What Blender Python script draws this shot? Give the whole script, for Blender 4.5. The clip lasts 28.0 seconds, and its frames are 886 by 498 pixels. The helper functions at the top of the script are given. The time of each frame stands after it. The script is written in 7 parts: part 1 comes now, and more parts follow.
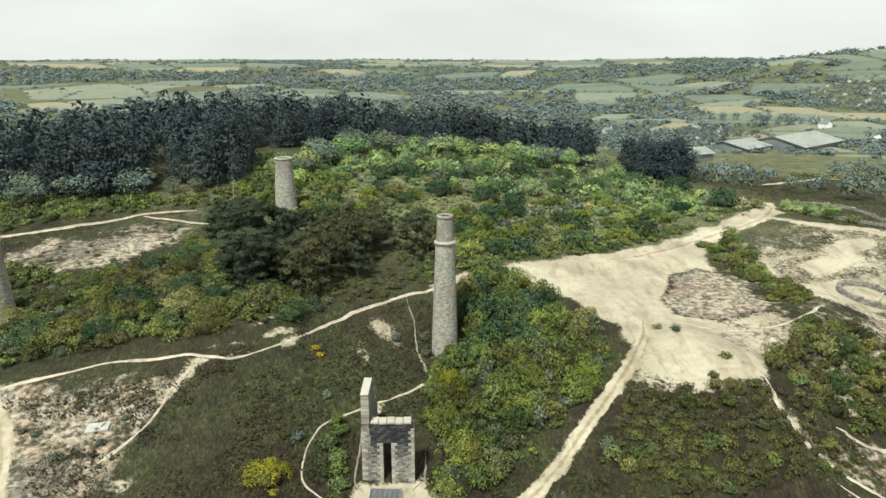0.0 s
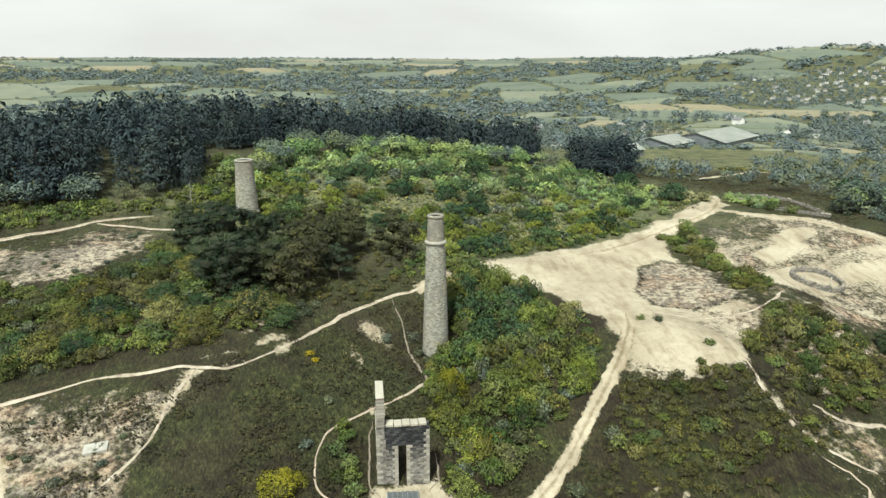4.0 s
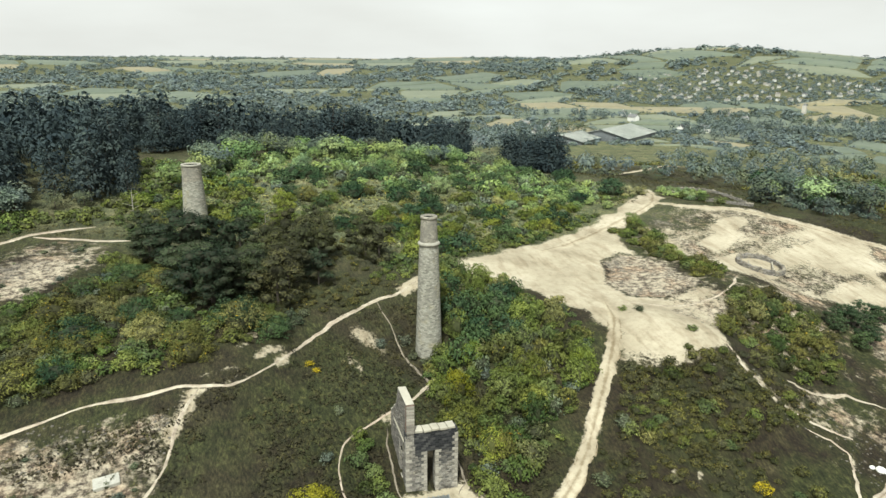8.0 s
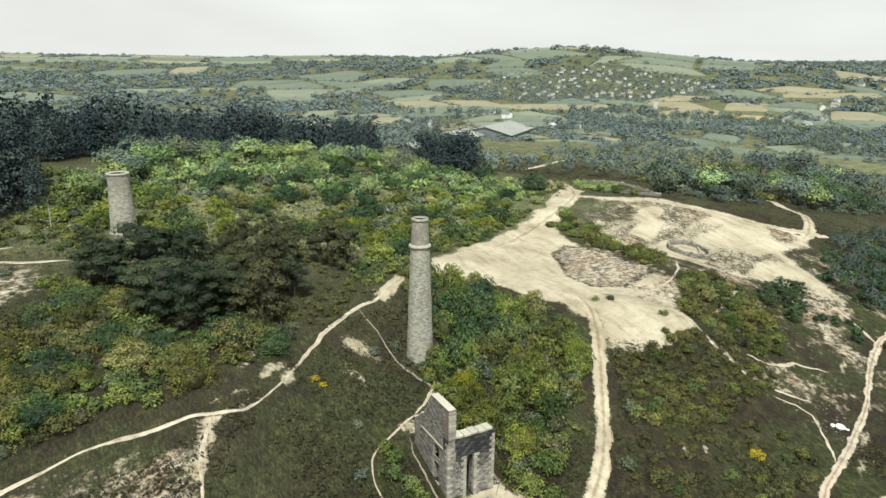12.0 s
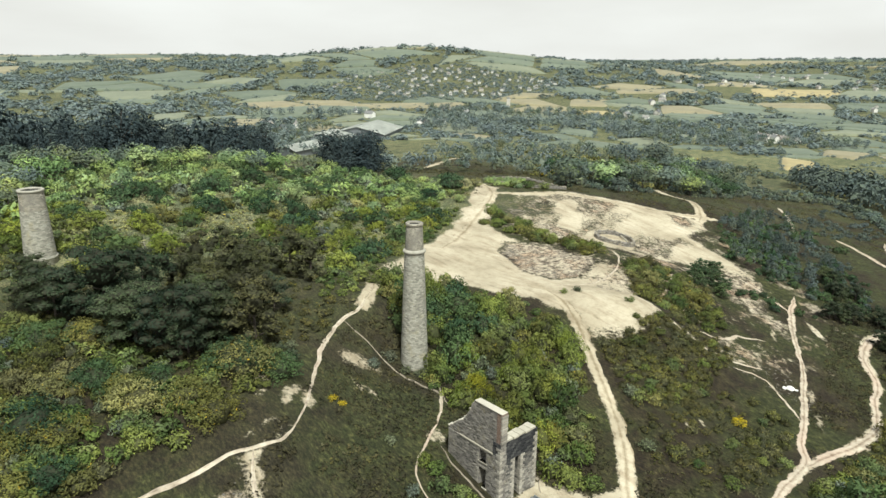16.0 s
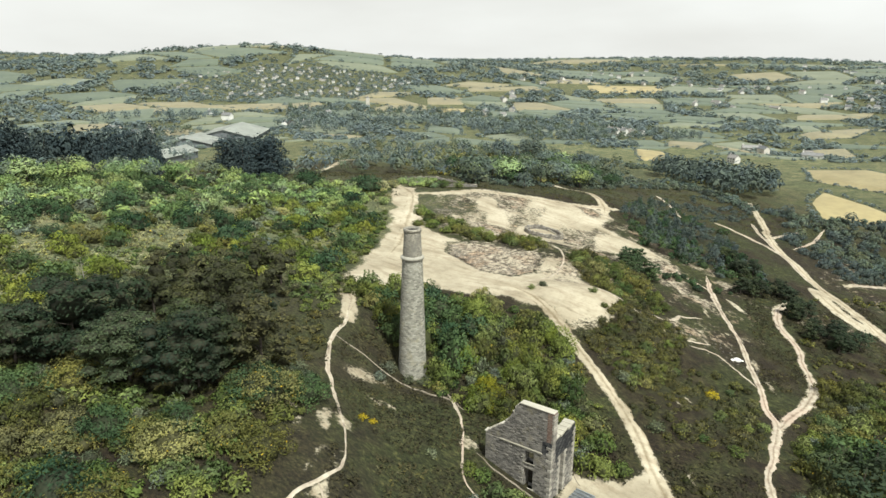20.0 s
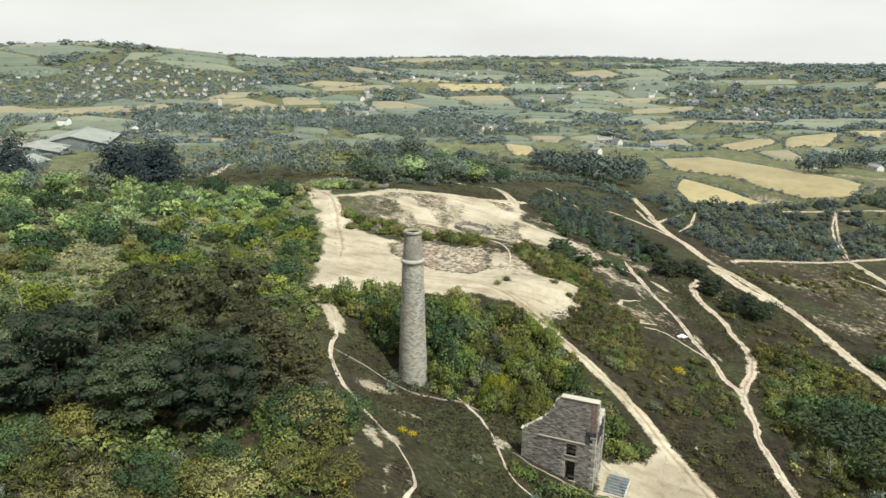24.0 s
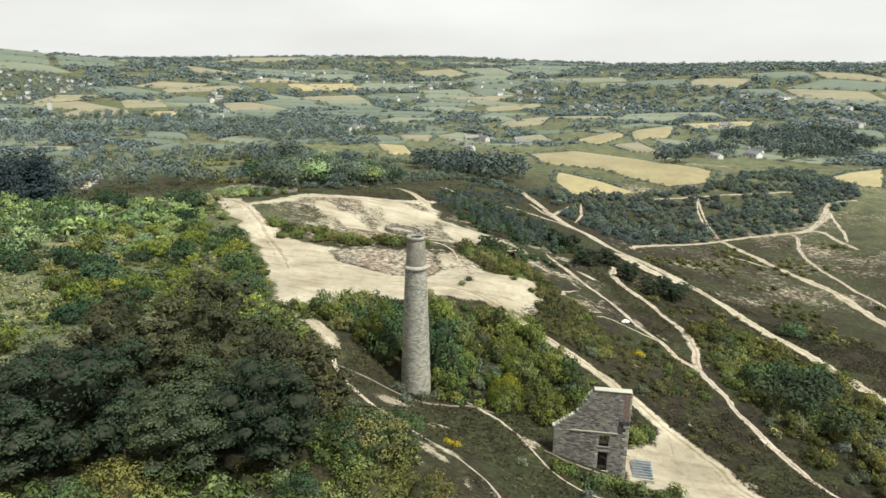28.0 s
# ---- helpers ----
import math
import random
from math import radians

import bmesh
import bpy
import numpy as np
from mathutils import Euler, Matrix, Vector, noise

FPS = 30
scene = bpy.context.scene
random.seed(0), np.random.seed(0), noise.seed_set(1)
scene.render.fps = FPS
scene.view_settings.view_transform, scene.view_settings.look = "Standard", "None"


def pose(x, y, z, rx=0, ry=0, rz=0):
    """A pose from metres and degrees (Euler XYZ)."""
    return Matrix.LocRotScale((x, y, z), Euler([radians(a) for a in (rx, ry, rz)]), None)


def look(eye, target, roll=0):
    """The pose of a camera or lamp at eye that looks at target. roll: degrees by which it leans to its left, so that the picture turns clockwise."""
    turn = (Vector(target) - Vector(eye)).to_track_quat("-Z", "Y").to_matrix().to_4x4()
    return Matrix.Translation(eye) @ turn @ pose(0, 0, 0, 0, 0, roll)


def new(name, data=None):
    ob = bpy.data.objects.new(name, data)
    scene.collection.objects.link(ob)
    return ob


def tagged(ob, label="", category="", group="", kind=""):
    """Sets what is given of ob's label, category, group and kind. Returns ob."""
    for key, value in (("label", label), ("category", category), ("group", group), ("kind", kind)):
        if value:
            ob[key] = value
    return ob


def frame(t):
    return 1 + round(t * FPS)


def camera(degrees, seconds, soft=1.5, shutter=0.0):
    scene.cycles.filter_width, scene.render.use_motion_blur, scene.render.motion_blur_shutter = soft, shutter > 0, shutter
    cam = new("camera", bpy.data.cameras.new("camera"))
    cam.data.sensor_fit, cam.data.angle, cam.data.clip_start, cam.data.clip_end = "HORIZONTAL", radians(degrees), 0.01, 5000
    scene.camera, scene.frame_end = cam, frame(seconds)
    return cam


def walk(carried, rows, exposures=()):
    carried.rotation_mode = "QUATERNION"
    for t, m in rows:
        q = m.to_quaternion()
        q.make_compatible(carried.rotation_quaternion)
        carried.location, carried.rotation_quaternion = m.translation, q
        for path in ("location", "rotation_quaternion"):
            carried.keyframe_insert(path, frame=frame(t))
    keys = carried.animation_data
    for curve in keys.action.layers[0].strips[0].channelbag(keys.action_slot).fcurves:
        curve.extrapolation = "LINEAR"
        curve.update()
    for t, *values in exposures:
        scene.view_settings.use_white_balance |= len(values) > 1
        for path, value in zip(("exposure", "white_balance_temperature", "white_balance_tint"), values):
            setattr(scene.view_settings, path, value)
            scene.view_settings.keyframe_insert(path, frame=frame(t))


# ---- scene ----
cam = camera(66.7, 28.0)
METRES, EYE, TILT, LEAN, TURN = 130.0, 50.0, -15.8, 0.0, 0.0
ROWS = [
    (0.0, 0.0, 0.0, 0.0, 0.0, 0.0, -0.0),
    (0.5, -0.0082, -0.0005, 0.0003, -1.08, -0.04, 0.28),
    (1.0, -0.0173, -0.0021, -0.0011, -2.01, 0.02, 0.49),
    (1.5, -0.0261, -0.0024, -0.0003, -2.69, -0.05, 0.67),
    (2.0, -0.0357, -0.0018, -0.0, -3.31, -0.07, 0.83),
    (2.5, -0.0459, -0.0009, 0.0005, -3.99, -0.1, 1.01),
    (3.0, -0.0566, 0.0002, 0.0009, -4.76, -0.12, 1.22),
    (3.5, -0.0677, 0.0015, 0.0016, -5.6, -0.15, 1.44),
    (5.5, -0.1172, 0.0103, 0.0039, -9.48, -0.33, 2.44),
    (6.0, -0.131, 0.0133, 0.0045, -10.57, -0.37, 2.7),
    (6.5, -0.145, 0.0167, 0.0054, -11.68, -0.43, 2.98),
    (7.0, -0.1595, 0.0205, 0.0065, -12.83, -0.5, 3.26),
    (7.5, -0.1744, 0.0247, 0.0078, -14.04, -0.58, 3.57),
    (8.0, -0.1898, 0.0294, 0.0093, -15.3, -0.67, 3.88),
    (8.5, -0.2055, 0.0346, 0.0107, -16.6, -0.77, 4.2),
    (9.0, -0.2215, 0.0403, 0.0123, -17.96, -0.88, 4.52),
    (9.5, -0.2379, 0.0467, 0.0143, -19.35, -1.02, 4.84),
    (10.0, -0.2547, 0.0536, 0.0164, -20.8, -1.17, 5.19),
    (10.5, -0.2717, 0.0614, 0.0187, -22.28, -1.33, 5.53),
    (11.0, -0.2889, 0.0697, 0.021, -23.78, -1.5, 5.89),
    (11.5, -0.3063, 0.0788, 0.0237, -25.31, -1.68, 6.27),
    (12.0, -0.3238, 0.0885, 0.0265, -26.9, -1.87, 6.66),
    (12.5, -0.3414, 0.099, 0.0294, -28.53, -2.07, 7.06),
    (14.5, -0.4088, 0.147, 0.0432, -35.13, -3.03, 8.56),
    (15.0, -0.4246, 0.1602, 0.0471, -36.78, -3.29, 8.92),
    (15.5, -0.4399, 0.1736, 0.0509, -38.41, -3.55, 9.28),
    (16.0, -0.4549, 0.1876, 0.0548, -40.04, -3.83, 9.63),
    (16.5, -0.4693, 0.2019, 0.0592, -41.68, -4.12, 9.96),
    (17.0, -0.4833, 0.2168, 0.0637, -43.31, -4.42, 10.28),
    (17.5, -0.497, 0.2317, 0.0684, -44.99, -4.74, 10.6),
    (18.0, -0.5101, 0.2474, 0.0728, -46.66, -5.06, 10.89),
    (18.5, -0.5225, 0.2633, 0.0774, -48.3, -5.39, 11.21),
    (19.0, -0.5347, 0.2796, 0.0818, -49.96, -5.71, 11.51),
    (19.5, -0.5462, 0.2961, 0.0865, -51.62, -6.07, 11.8),
    (20.0, -0.5571, 0.3129, 0.0913, -53.3, -6.44, 12.08),
    (20.5, -0.5675, 0.3303, 0.0959, -54.97, -6.8, 12.34),
    (21.0, -0.5772, 0.3478, 0.1004, -56.65, -7.17, 12.61),
    (21.5, -0.5864, 0.3655, 0.1051, -58.32, -7.55, 12.86),
    (23.5, -0.6166, 0.4392, 0.1233, -65.06, -9.12, 13.74),
    (24.0, -0.6231, 0.4578, 0.1281, -66.74, -9.56, 13.91),
    (24.5, -0.6288, 0.4766, 0.1331, -68.43, -9.98, 14.07),
    (25.0, -0.6339, 0.4954, 0.1384, -70.13, -10.39, 14.23),
    (25.5, -0.6385, 0.5143, 0.1434, -71.82, -10.8, 14.37),
    (26.0, -0.6425, 0.5333, 0.1488, -73.52, -11.23, 14.51),
    (26.5, -0.6459, 0.5525, 0.1541, -75.21, -11.66, 14.63),
    (27.0, -0.6486, 0.5716, 0.1595, -76.91, -12.11, 14.73),
    (27.5, -0.6507, 0.5909, 0.1647, -78.61, -12.55, 14.83),
    (28.0, -0.6522, 0.6104, 0.17, -80.32, -13.0, 14.91),
]
walk(cam, [(t, pose(0, 0, EYE, TILT, LEAN, TURN) @ pose(METRES * x, METRES * y, METRES * z, 90 + pitch, roll, yaw)) for t, x, y, z, yaw, pitch, roll in ROWS], ((0.0, 0.15, 6050, 0), (28.0, 0.15, 6110, 4)))

# ---- light ----
SUN_FROM = Vector((-0.22, -0.46, 0.84)).normalized()
sun_data = bpy.data.lights.new("sun", "SUN")
sun_data.energy, sun_data.angle, sun_data.color = 5.0, radians(5), (1.0, 0.96, 0.88)
sun = new("sun", sun_data)
sun.matrix_world = look((0, 0, 300), Vector((0, 0, 300)) - SUN_FROM)
world = bpy.data.worlds.new("sky")
scene.world = world
world.use_nodes = True
wn, wl = world.node_tree.nodes, world.node_tree.links
wn.clear()
w_out, w_back = wn.new("ShaderNodeOutputWorld"), wn.new("ShaderNodeBackground")
w_sky = wn.new("ShaderNodeTexSky")
w_sky.sky_type, w_sky.sun_disc = "NISHITA", False
w_sky.sun_elevation, w_sky.sun_rotation = math.asin(SUN_FROM.z), math.atan2(SUN_FROM.x, SUN_FROM.y)
w_sky.air_density, w_sky.dust_density = 1.4, 4.0
w_dim = wn.new("ShaderNodeVectorMath")
w_dim.operation = "SCALE"
w_dim.inputs["Scale"].default_value = 0.10
w_cloud = wn.new("ShaderNodeTexNoise")
w_cloud.inputs["Scale"].default_value, w_cloud.inputs["Detail"].default_value = 2.2, 5
w_ramp = wn.new("ShaderNodeValToRGB")
w_ramp.color_ramp.elements[0].position, w_ramp.color_ramp.elements[1].position = 0.3, 0.72
w_ramp.color_ramp.elements[0].color, w_ramp.color_ramp.elements[1].color = (0.80, 0.745, 0.69, 1), (0.975, 0.925, 0.87, 1)
w_mix = wn.new("ShaderNodeMix")
w_mix.data_type = "RGBA"
w_dir = wn.new("ShaderNodeTexCoord")
w_split = wn.new("ShaderNodeSeparateXYZ")
w_high = wn.new("ShaderNodeMapRange")
w_high.inputs["From Min"].default_value, w_high.inputs["From Max"].default_value = 0.12, 0.75
w_high.inputs["To Min"].default_value, w_high.inputs["To Max"].default_value = 0.93, 0.45
wl.new(w_dir.outputs["Generated"], w_split.inputs[0])
wl.new(w_split.outputs["Z"], w_high.inputs["Value"])
wl.new(w_high.outputs[0], w_mix.inputs[0])
wl.new(w_sky.outputs[0], w_dim.inputs[0])
w_stretch = wn.new("ShaderNodeMapping")
w_stretch.inputs["Scale"].default_value = (1.0, 1.0, 4.0)
wl.new(w_dir.outputs["Generated"], w_stretch.inputs["Vector"])
wl.new(w_stretch.outputs[0], w_cloud.inputs["Vector"])
wl.new(w_cloud.outputs[0], w_ramp.inputs[0])
wl.new(w_dim.outputs[0], w_mix.inputs[6])
wl.new(w_ramp.outputs[0], w_mix.inputs[7])
wl.new(w_mix.outputs[2], w_back.inputs[0])
w_back.inputs[1].default_value = 1.0
wl.new(w_back.outputs[0], w_out.inputs[0])


# ---- materials ----
class Nodes:
    """A small builder for node materials."""

    def __init__(self, name):
        self.m = bpy.data.materials.new(name)
        self.m.use_nodes = True
        self.t = self.m.node_tree
        self.p = self.t.nodes["Principled BSDF"]
        self.p.inputs["Specular IOR Level"].default_value = 0.2

    def add(self, kind, **sets):
        n = self.t.nodes.new("ShaderNode" + kind)
        for k, v in sets.items():
            n.inputs[k.replace("_", " ")].default_value = v
        return n

    def link(self, a, b):
        self.t.links.new(a, b)

    def noise(self, scale, detail=4.0, rough=0.55, where=None):
        n = self.add("TexNoise", Scale=scale, Detail=detail, Roughness=rough)
        self.link(where or self.place(), n.inputs["Vector"])
        return n.outputs["Fac"]

    def place(self):
        if not hasattr(self, "geo"):
            self.geo = self.add("NewGeometry")
        return self.geo.outputs["Position"]

    def island(self):
        self.place()
        return self.geo.outputs["Random Per Island"]

    def ramp(self, fac, *stops):
        n = self.add("ValToRGB")
        e = n.color_ramp.elements
        while len(e) < len(stops):
            e.new(0.5)
        for q, (pos, col) in zip(e, stops):
            q.position = pos
            q.color = (*col, 1) if len(col) == 3 else col
        self.link(fac, n.inputs[0])
        return n.outputs[0]

    def grey(self, fac, a, b):
        """Spreads fac between a and b to 0 .. 1."""
        n = self.add("MapRange", From_Min=a, From_Max=b)
        self.link(fac, n.inputs["Value"])
        return n.outputs[0]

    def math(self, op, a, b):
        n = self.add("Math")
        n.operation = op
        for i, v in enumerate((a, b)):
            if isinstance(v, (int, float)):
                n.inputs[i].default_value = v
            else:
                self.link(v, n.inputs[i])
        return n.outputs[0]

    def mix(self, fac, a, b, blend="MIX"):
        n = self.add("Mix")
        n.data_type, n.blend_type = "RGBA", blend
        for i, v in ((0, fac), (6, a), (7, b)):
            if isinstance(v, (int, float)):
                n.inputs[i].default_value = v
            elif isinstance(v, tuple):
                n.inputs[i].default_value = (*v, 1)
            else:
                self.link(v, n.inputs[i])
        return n.outputs[2]

    def attr(self, name, out="Fac"):
        n = self.add("Attribute")
        n.attribute_name = name
        return n.outputs[out]

    def bump(self, fac, strength, distance):
        n = self.add("Bump", Strength=strength, Distance=distance)
        self.link(fac, n.inputs["Height"])
        self.link(n.outputs[0], self.p.inputs["Normal"])

    def done(self, colour, rough=0.9, metal=0.0):
        if isinstance(colour, tuple):
            self.p.inputs["Base Color"].default_value = (*colour, 1)
        else:
            self.link(colour, self.p.inputs["Base Color"])
        if isinstance(rough, (int, float)):
            self.p.inputs["Roughness"].default_value = rough
        else:
            self.link(rough, self.p.inputs["Roughness"])
        self.p.inputs["Metallic"].default_value = metal
        return self.m


def sand_colour(n):
    """Pale mine sand: cream with greyer and pinker drifts, wheel-worn streaks and grit."""
    a = n.ramp(n.noise(0.09, 6, 0.6), (0.3, (0.31, 0.264, 0.182)), (0.5, (0.43, 0.375, 0.268)), (0.7, (0.53, 0.47, 0.35)))
    b = n.ramp(n.noise(0.9, 6, 0.65), (0.35, (0.34, 0.30, 0.25)), (0.52, (1, 1, 1)))
    c = n.mix(0.24, a, b, "MULTIPLY")
    m = n.add("Mapping", Scale=(0.5, 0.12, 0.5), Rotation=(0, 0, 0.75))
    n.link(n.place(), m.inputs["Vector"])
    d = n.ramp(n.noise(1.0, 5, 0.6, m.outputs[0]), (0.36, (0.55, 0.49, 0.42)), (0.5, (1, 1, 1)))
    c = n.mix(0.5, c, d, "MULTIPLY")
    grit = n.ramp(n.noise(2.6, 8, 0.8), (0.33, (0.42, 0.36, 0.30)), (0.43, (1, 1, 1)))
    return n.mix(0.55, c, grit, "MULTIPLY")


def make_sand():
    n = Nodes("mine sand")
    n.bump(n.noise(3.5, 6, 0.7), 0.5, 0.12)
    lane = n.grey(n.math("ADD", n.attr("worn"), n.math("MULTIPLY", n.math("SUBTRACT", n.noise(0.8, 6, 0.7), 0.5), 2.2)), 0.1, 0.7)
    return n.done(n.mix(lane, n.mix(1.0, sand_colour(n), (0.62, 0.58, 0.52), "MULTIPLY"), sand_colour(n)), 0.95)


def make_ground():
    n = Nodes("heath ground")
    cover = n.attr("cover", "Color")
    split = n.add("SeparateColor")
    n.link(cover, split.inputs[0])
    sand, scree, green = split.outputs[0], split.outputs[1], split.outputs[2]
    brown = n.ramp(n.noise(0.35, 7, 0.65), (0.30, (0.022, 0.017, 0.011)), (0.46, (0.036, 0.028, 0.018)), (0.58, (0.050, 0.043, 0.023)), (0.72, (0.092, 0.078, 0.042)))
    olive = n.ramp(n.noise(0.9, 8, 0.72), (0.32, (0.024, 0.027, 0.012)), (0.5, (0.047, 0.052, 0.021)), (0.68, (0.100, 0.098, 0.040)))
    patch = n.grey(n.noise(0.075, 6, 0.65), 0.45, 0.58)
    base = n.mix(patch, brown, olive)
    grass = n.ramp(n.noise(0.16, 7, 0.7), (0.3, (0.085, 0.105, 0.060)), (0.44, (0.150, 0.170, 0.092)), (0.56, (0.235, 0.235, 0.125)), (0.70, (0.34, 0.31, 0.17)))
    base = n.mix(green, base, grass)
    blades = n.add("Mapping", Scale=(2.2, 0.9, 1.0), Rotation=(0, 0, 0.6))
    n.link(n.place(), blades.inputs["Vector"])
    base = n.mix(0.9, base, n.ramp(n.noise(1.6, 9, 0.8, blades.outputs[0]), (0.36, (0.16, 0.165, 0.17)), (0.5, (0.58, 0.59, 0.58)), (0.64, (1.5, 1.45, 1.15))), "MULTIPLY")
    stones = n.ramp(n.noise(0.9, 9, 0.8), (0.36, (0.040, 0.032, 0.026)), (0.445, (0.10, 0.080, 0.060)), (0.485, (0.26, 0.218, 0.158)), (0.57, (0.47, 0.41, 0.300)))
    rust = n.ramp(n.noise(0.13, 5, 0.6), (0.50, (1, 1, 1)), (0.63, (0.92, 0.79, 0.72)))
    stones = n.mix(1.0, stones, rust, "MULTIPLY")
    worn = n.noise(0.55, 7, 0.75)
    s1 = n.grey(n.math("ADD", scree, n.math("MULTIPLY", n.math("SUBTRACT", worn, 0.5), 1.5)), 0.38, 0.62)
    base = n.mix(s1, base, stones)
    spoil = n.ramp(n.noise(1.3, 9, 0.8), (0.36, (0.042, 0.036, 0.030)), (0.46, (0.095, 0.083, 0.067)), (0.53, (0.185, 0.160, 0.124)), (0.61, (0.38, 0.330, 0.248)))
    s3 = n.grey(n.math("ADD", n.attr("cover", "Alpha"), n.math("MULTIPLY", n.math("SUBTRACT", n.noise(0.7, 7, 0.75), 0.5), 1.7)), 0.40, 0.60)
    base = n.mix(s3, base, spoil)
    edge = n.noise(1.6, 6, 0.7)
    s2 = n.grey(n.math("ADD", sand, n.math("MULTIPLY", n.math("SUBTRACT", edge, 0.5), 1.1)), 0.40, 0.60)
    base = n.mix(s2, base, sand_colour(n))
    n.bump(n.noise(1.3, 8, 0.75), 0.9, 0.35)
    return n.done(base, 0.95)


def make_leaf(name, dark, mid, light, blossom=None, share=0.0, drift=(0.12, 0.11, 0.03), hue=0.5, bloom=0.0):
    """Foliage: every plant its own tone, every spray its own shade, patches of drier growth."""
    n = Nodes(name)
    # dark twig brown on plant cores, painting shade into gaps between sprays
    core_shade = n.ramp(n.noise(3.0, 4), (0.35, (0.024, 0.025, 0.016)), (0.65, (0.045, 0.044, 0.027)))
    grey_tone = (light[0] * 0.95, light[1] * 1.0, light[2] * 1.75)
    info = n.add("ObjectInfo")
    tone = n.math("FRACT", n.math("ADD", n.attr("tint"), info.outputs["Random"]), 0)
    base = n.ramp(tone, (0.0, dark), (0.45, mid), (1.0, light))
    other = n.math("FRACT", n.math("MULTIPLY", tone, 7.31), 0)
    base = n.mix(n.math("MULTIPLY", n.math("GREATER_THAN", other, 0.72), hue), base, grey_tone)
    base = n.mix(n.math("MULTIPLY", n.math("LESS_THAN", other, 0.16), hue), base, drift)
    base = n.mix(n.math("MULTIPLY", n.grey(n.noise(0.06, 4), 0.47, 0.66), 0.55), base, drift)
    shade = n.ramp(n.island(), (0.0, (0.78, 0.80, 0.82)), (0.55, (0.98, 0.98, 0.98)), (1.0, (1.26, 1.23, 1.14)))
    base = n.mix(1.0, base, shade, "MULTIPLY")
    stand = n.ramp(n.noise(0.22, 5, 0.62), (0.36, (0.56, 0.60, 0.62)), (0.5, (0.88, 0.88, 0.86)), (0.66, (1.18, 1.14, 0.98)))
    base = n.mix(1.0, base, stand, "MULTIPLY")
    if blossom:
        n2 = n.math("GREATER_THAN", n.island(), 1.0 - share)
        base = n.mix(n2, base, blossom)
    base = n.mix(n.math("MULTIPLY", n.attr("inner"), 0.8), base, core_shade)
    thin = n.add("BsdfTranslucent")
    n.link(base, thin.inputs[0])
    both = n.add("MixShader", Fac=0.16)
    n.done(base, 0.7)
    n.p.inputs["Specular IOR Level"].default_value = 0.12
    # bluish sheen, set by bloom, stands in for haze on distant leaves
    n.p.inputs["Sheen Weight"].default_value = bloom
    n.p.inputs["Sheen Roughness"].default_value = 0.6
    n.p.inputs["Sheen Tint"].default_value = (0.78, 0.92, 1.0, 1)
    out = n.t.nodes["Material Output"]
    n.link(n.p.outputs[0], both.inputs[1])
    n.link(thin.outputs[0], both.inputs[2])
    n.link(both.outputs[0], out.inputs[0])
    return n.m


def make_stone(name, low, mid, high, mortar, course=0.30, stain=None, lichen=(0.42, 0.36, 0.2), tar=None, grain=0.3):
    """Coursed rubble: stones with their own tones in raked joints, streaks and lichen."""
    n = Nodes(name)
    tex = n.add("TexCoord")
    b = n.add("TexBrick", Scale=1.0, Mortar_Size=0.025, Mortar_Smooth=0.6, Brick_Width=course * 2.0, Row_Height=course, Bias=0.0)
    b.inputs["Color1"].default_value = (0.15, 0.15, 0.15, 1)
    b.inputs["Color2"].default_value = (0.9, 0.9, 0.9, 1)
    b.inputs["Mortar"].default_value = (0.5, 0.5, 0.5, 1)
    warp = n.add("TexNoise", Scale=1.2, Detail=3.0)
    n.link(tex.outputs["UV"], warp.inputs["Vector"])
    add = n.add("VectorMath")
    add.operation = "MULTIPLY_ADD"
    n.link(warp.outputs["Color"], add.inputs[0])
    add.inputs[1].default_value = (0.22, 0.22, 0.0)
    n.link(tex.outputs["UV"], add.inputs[2])
    n.link(add.outputs[0], b.inputs["Vector"])
    col = n.ramp(n.mix(grain, b.outputs["Color"], n.noise(2.2, 5)), (0.25, low), (0.5, mid), (0.78, high))
    col = n.mix(b.outputs["Fac"], col, mortar)
    col = n.mix(n.math("MULTIPLY", n.grey(n.noise(0.5, 6, 0.7), 0.55, 0.72), 0.5), col, lichen)
    if stain:
        col = n.mix(n.math("MULTIPLY", n.grey(n.noise(0.45, 6, 0.65), 0.42, 0.62), 0.75), col, stain)
    if tar:
        height = n.add("SeparateXYZ")
        n.link(n.place(), height.inputs[0])
        ragged_z = n.math("ADD", height.outputs["Z"], n.math("MULTIPLY", n.math("SUBTRACT", n.noise(0.9, 6, 0.7), 0.5), 5.0))
        col = n.mix(n.math("MULTIPLY", n.grey(ragged_z, *tar), 0.88), col, (0.03, 0.031, 0.034))
    col = n.mix(0.5, col, n.ramp(n.noise(6.0, 5, 0.7), (0.3, (0.6, 0.6, 0.6)), (0.6, (1.1, 1.1, 1.1))), "MULTIPLY")
    n.bump(n.math("SUBTRACT", n.math("MULTIPLY", n.noise(4.0, 6), 0.6), b.outputs["Fac"]), 0.8, 0.05)
    return n.done(col, 0.92)


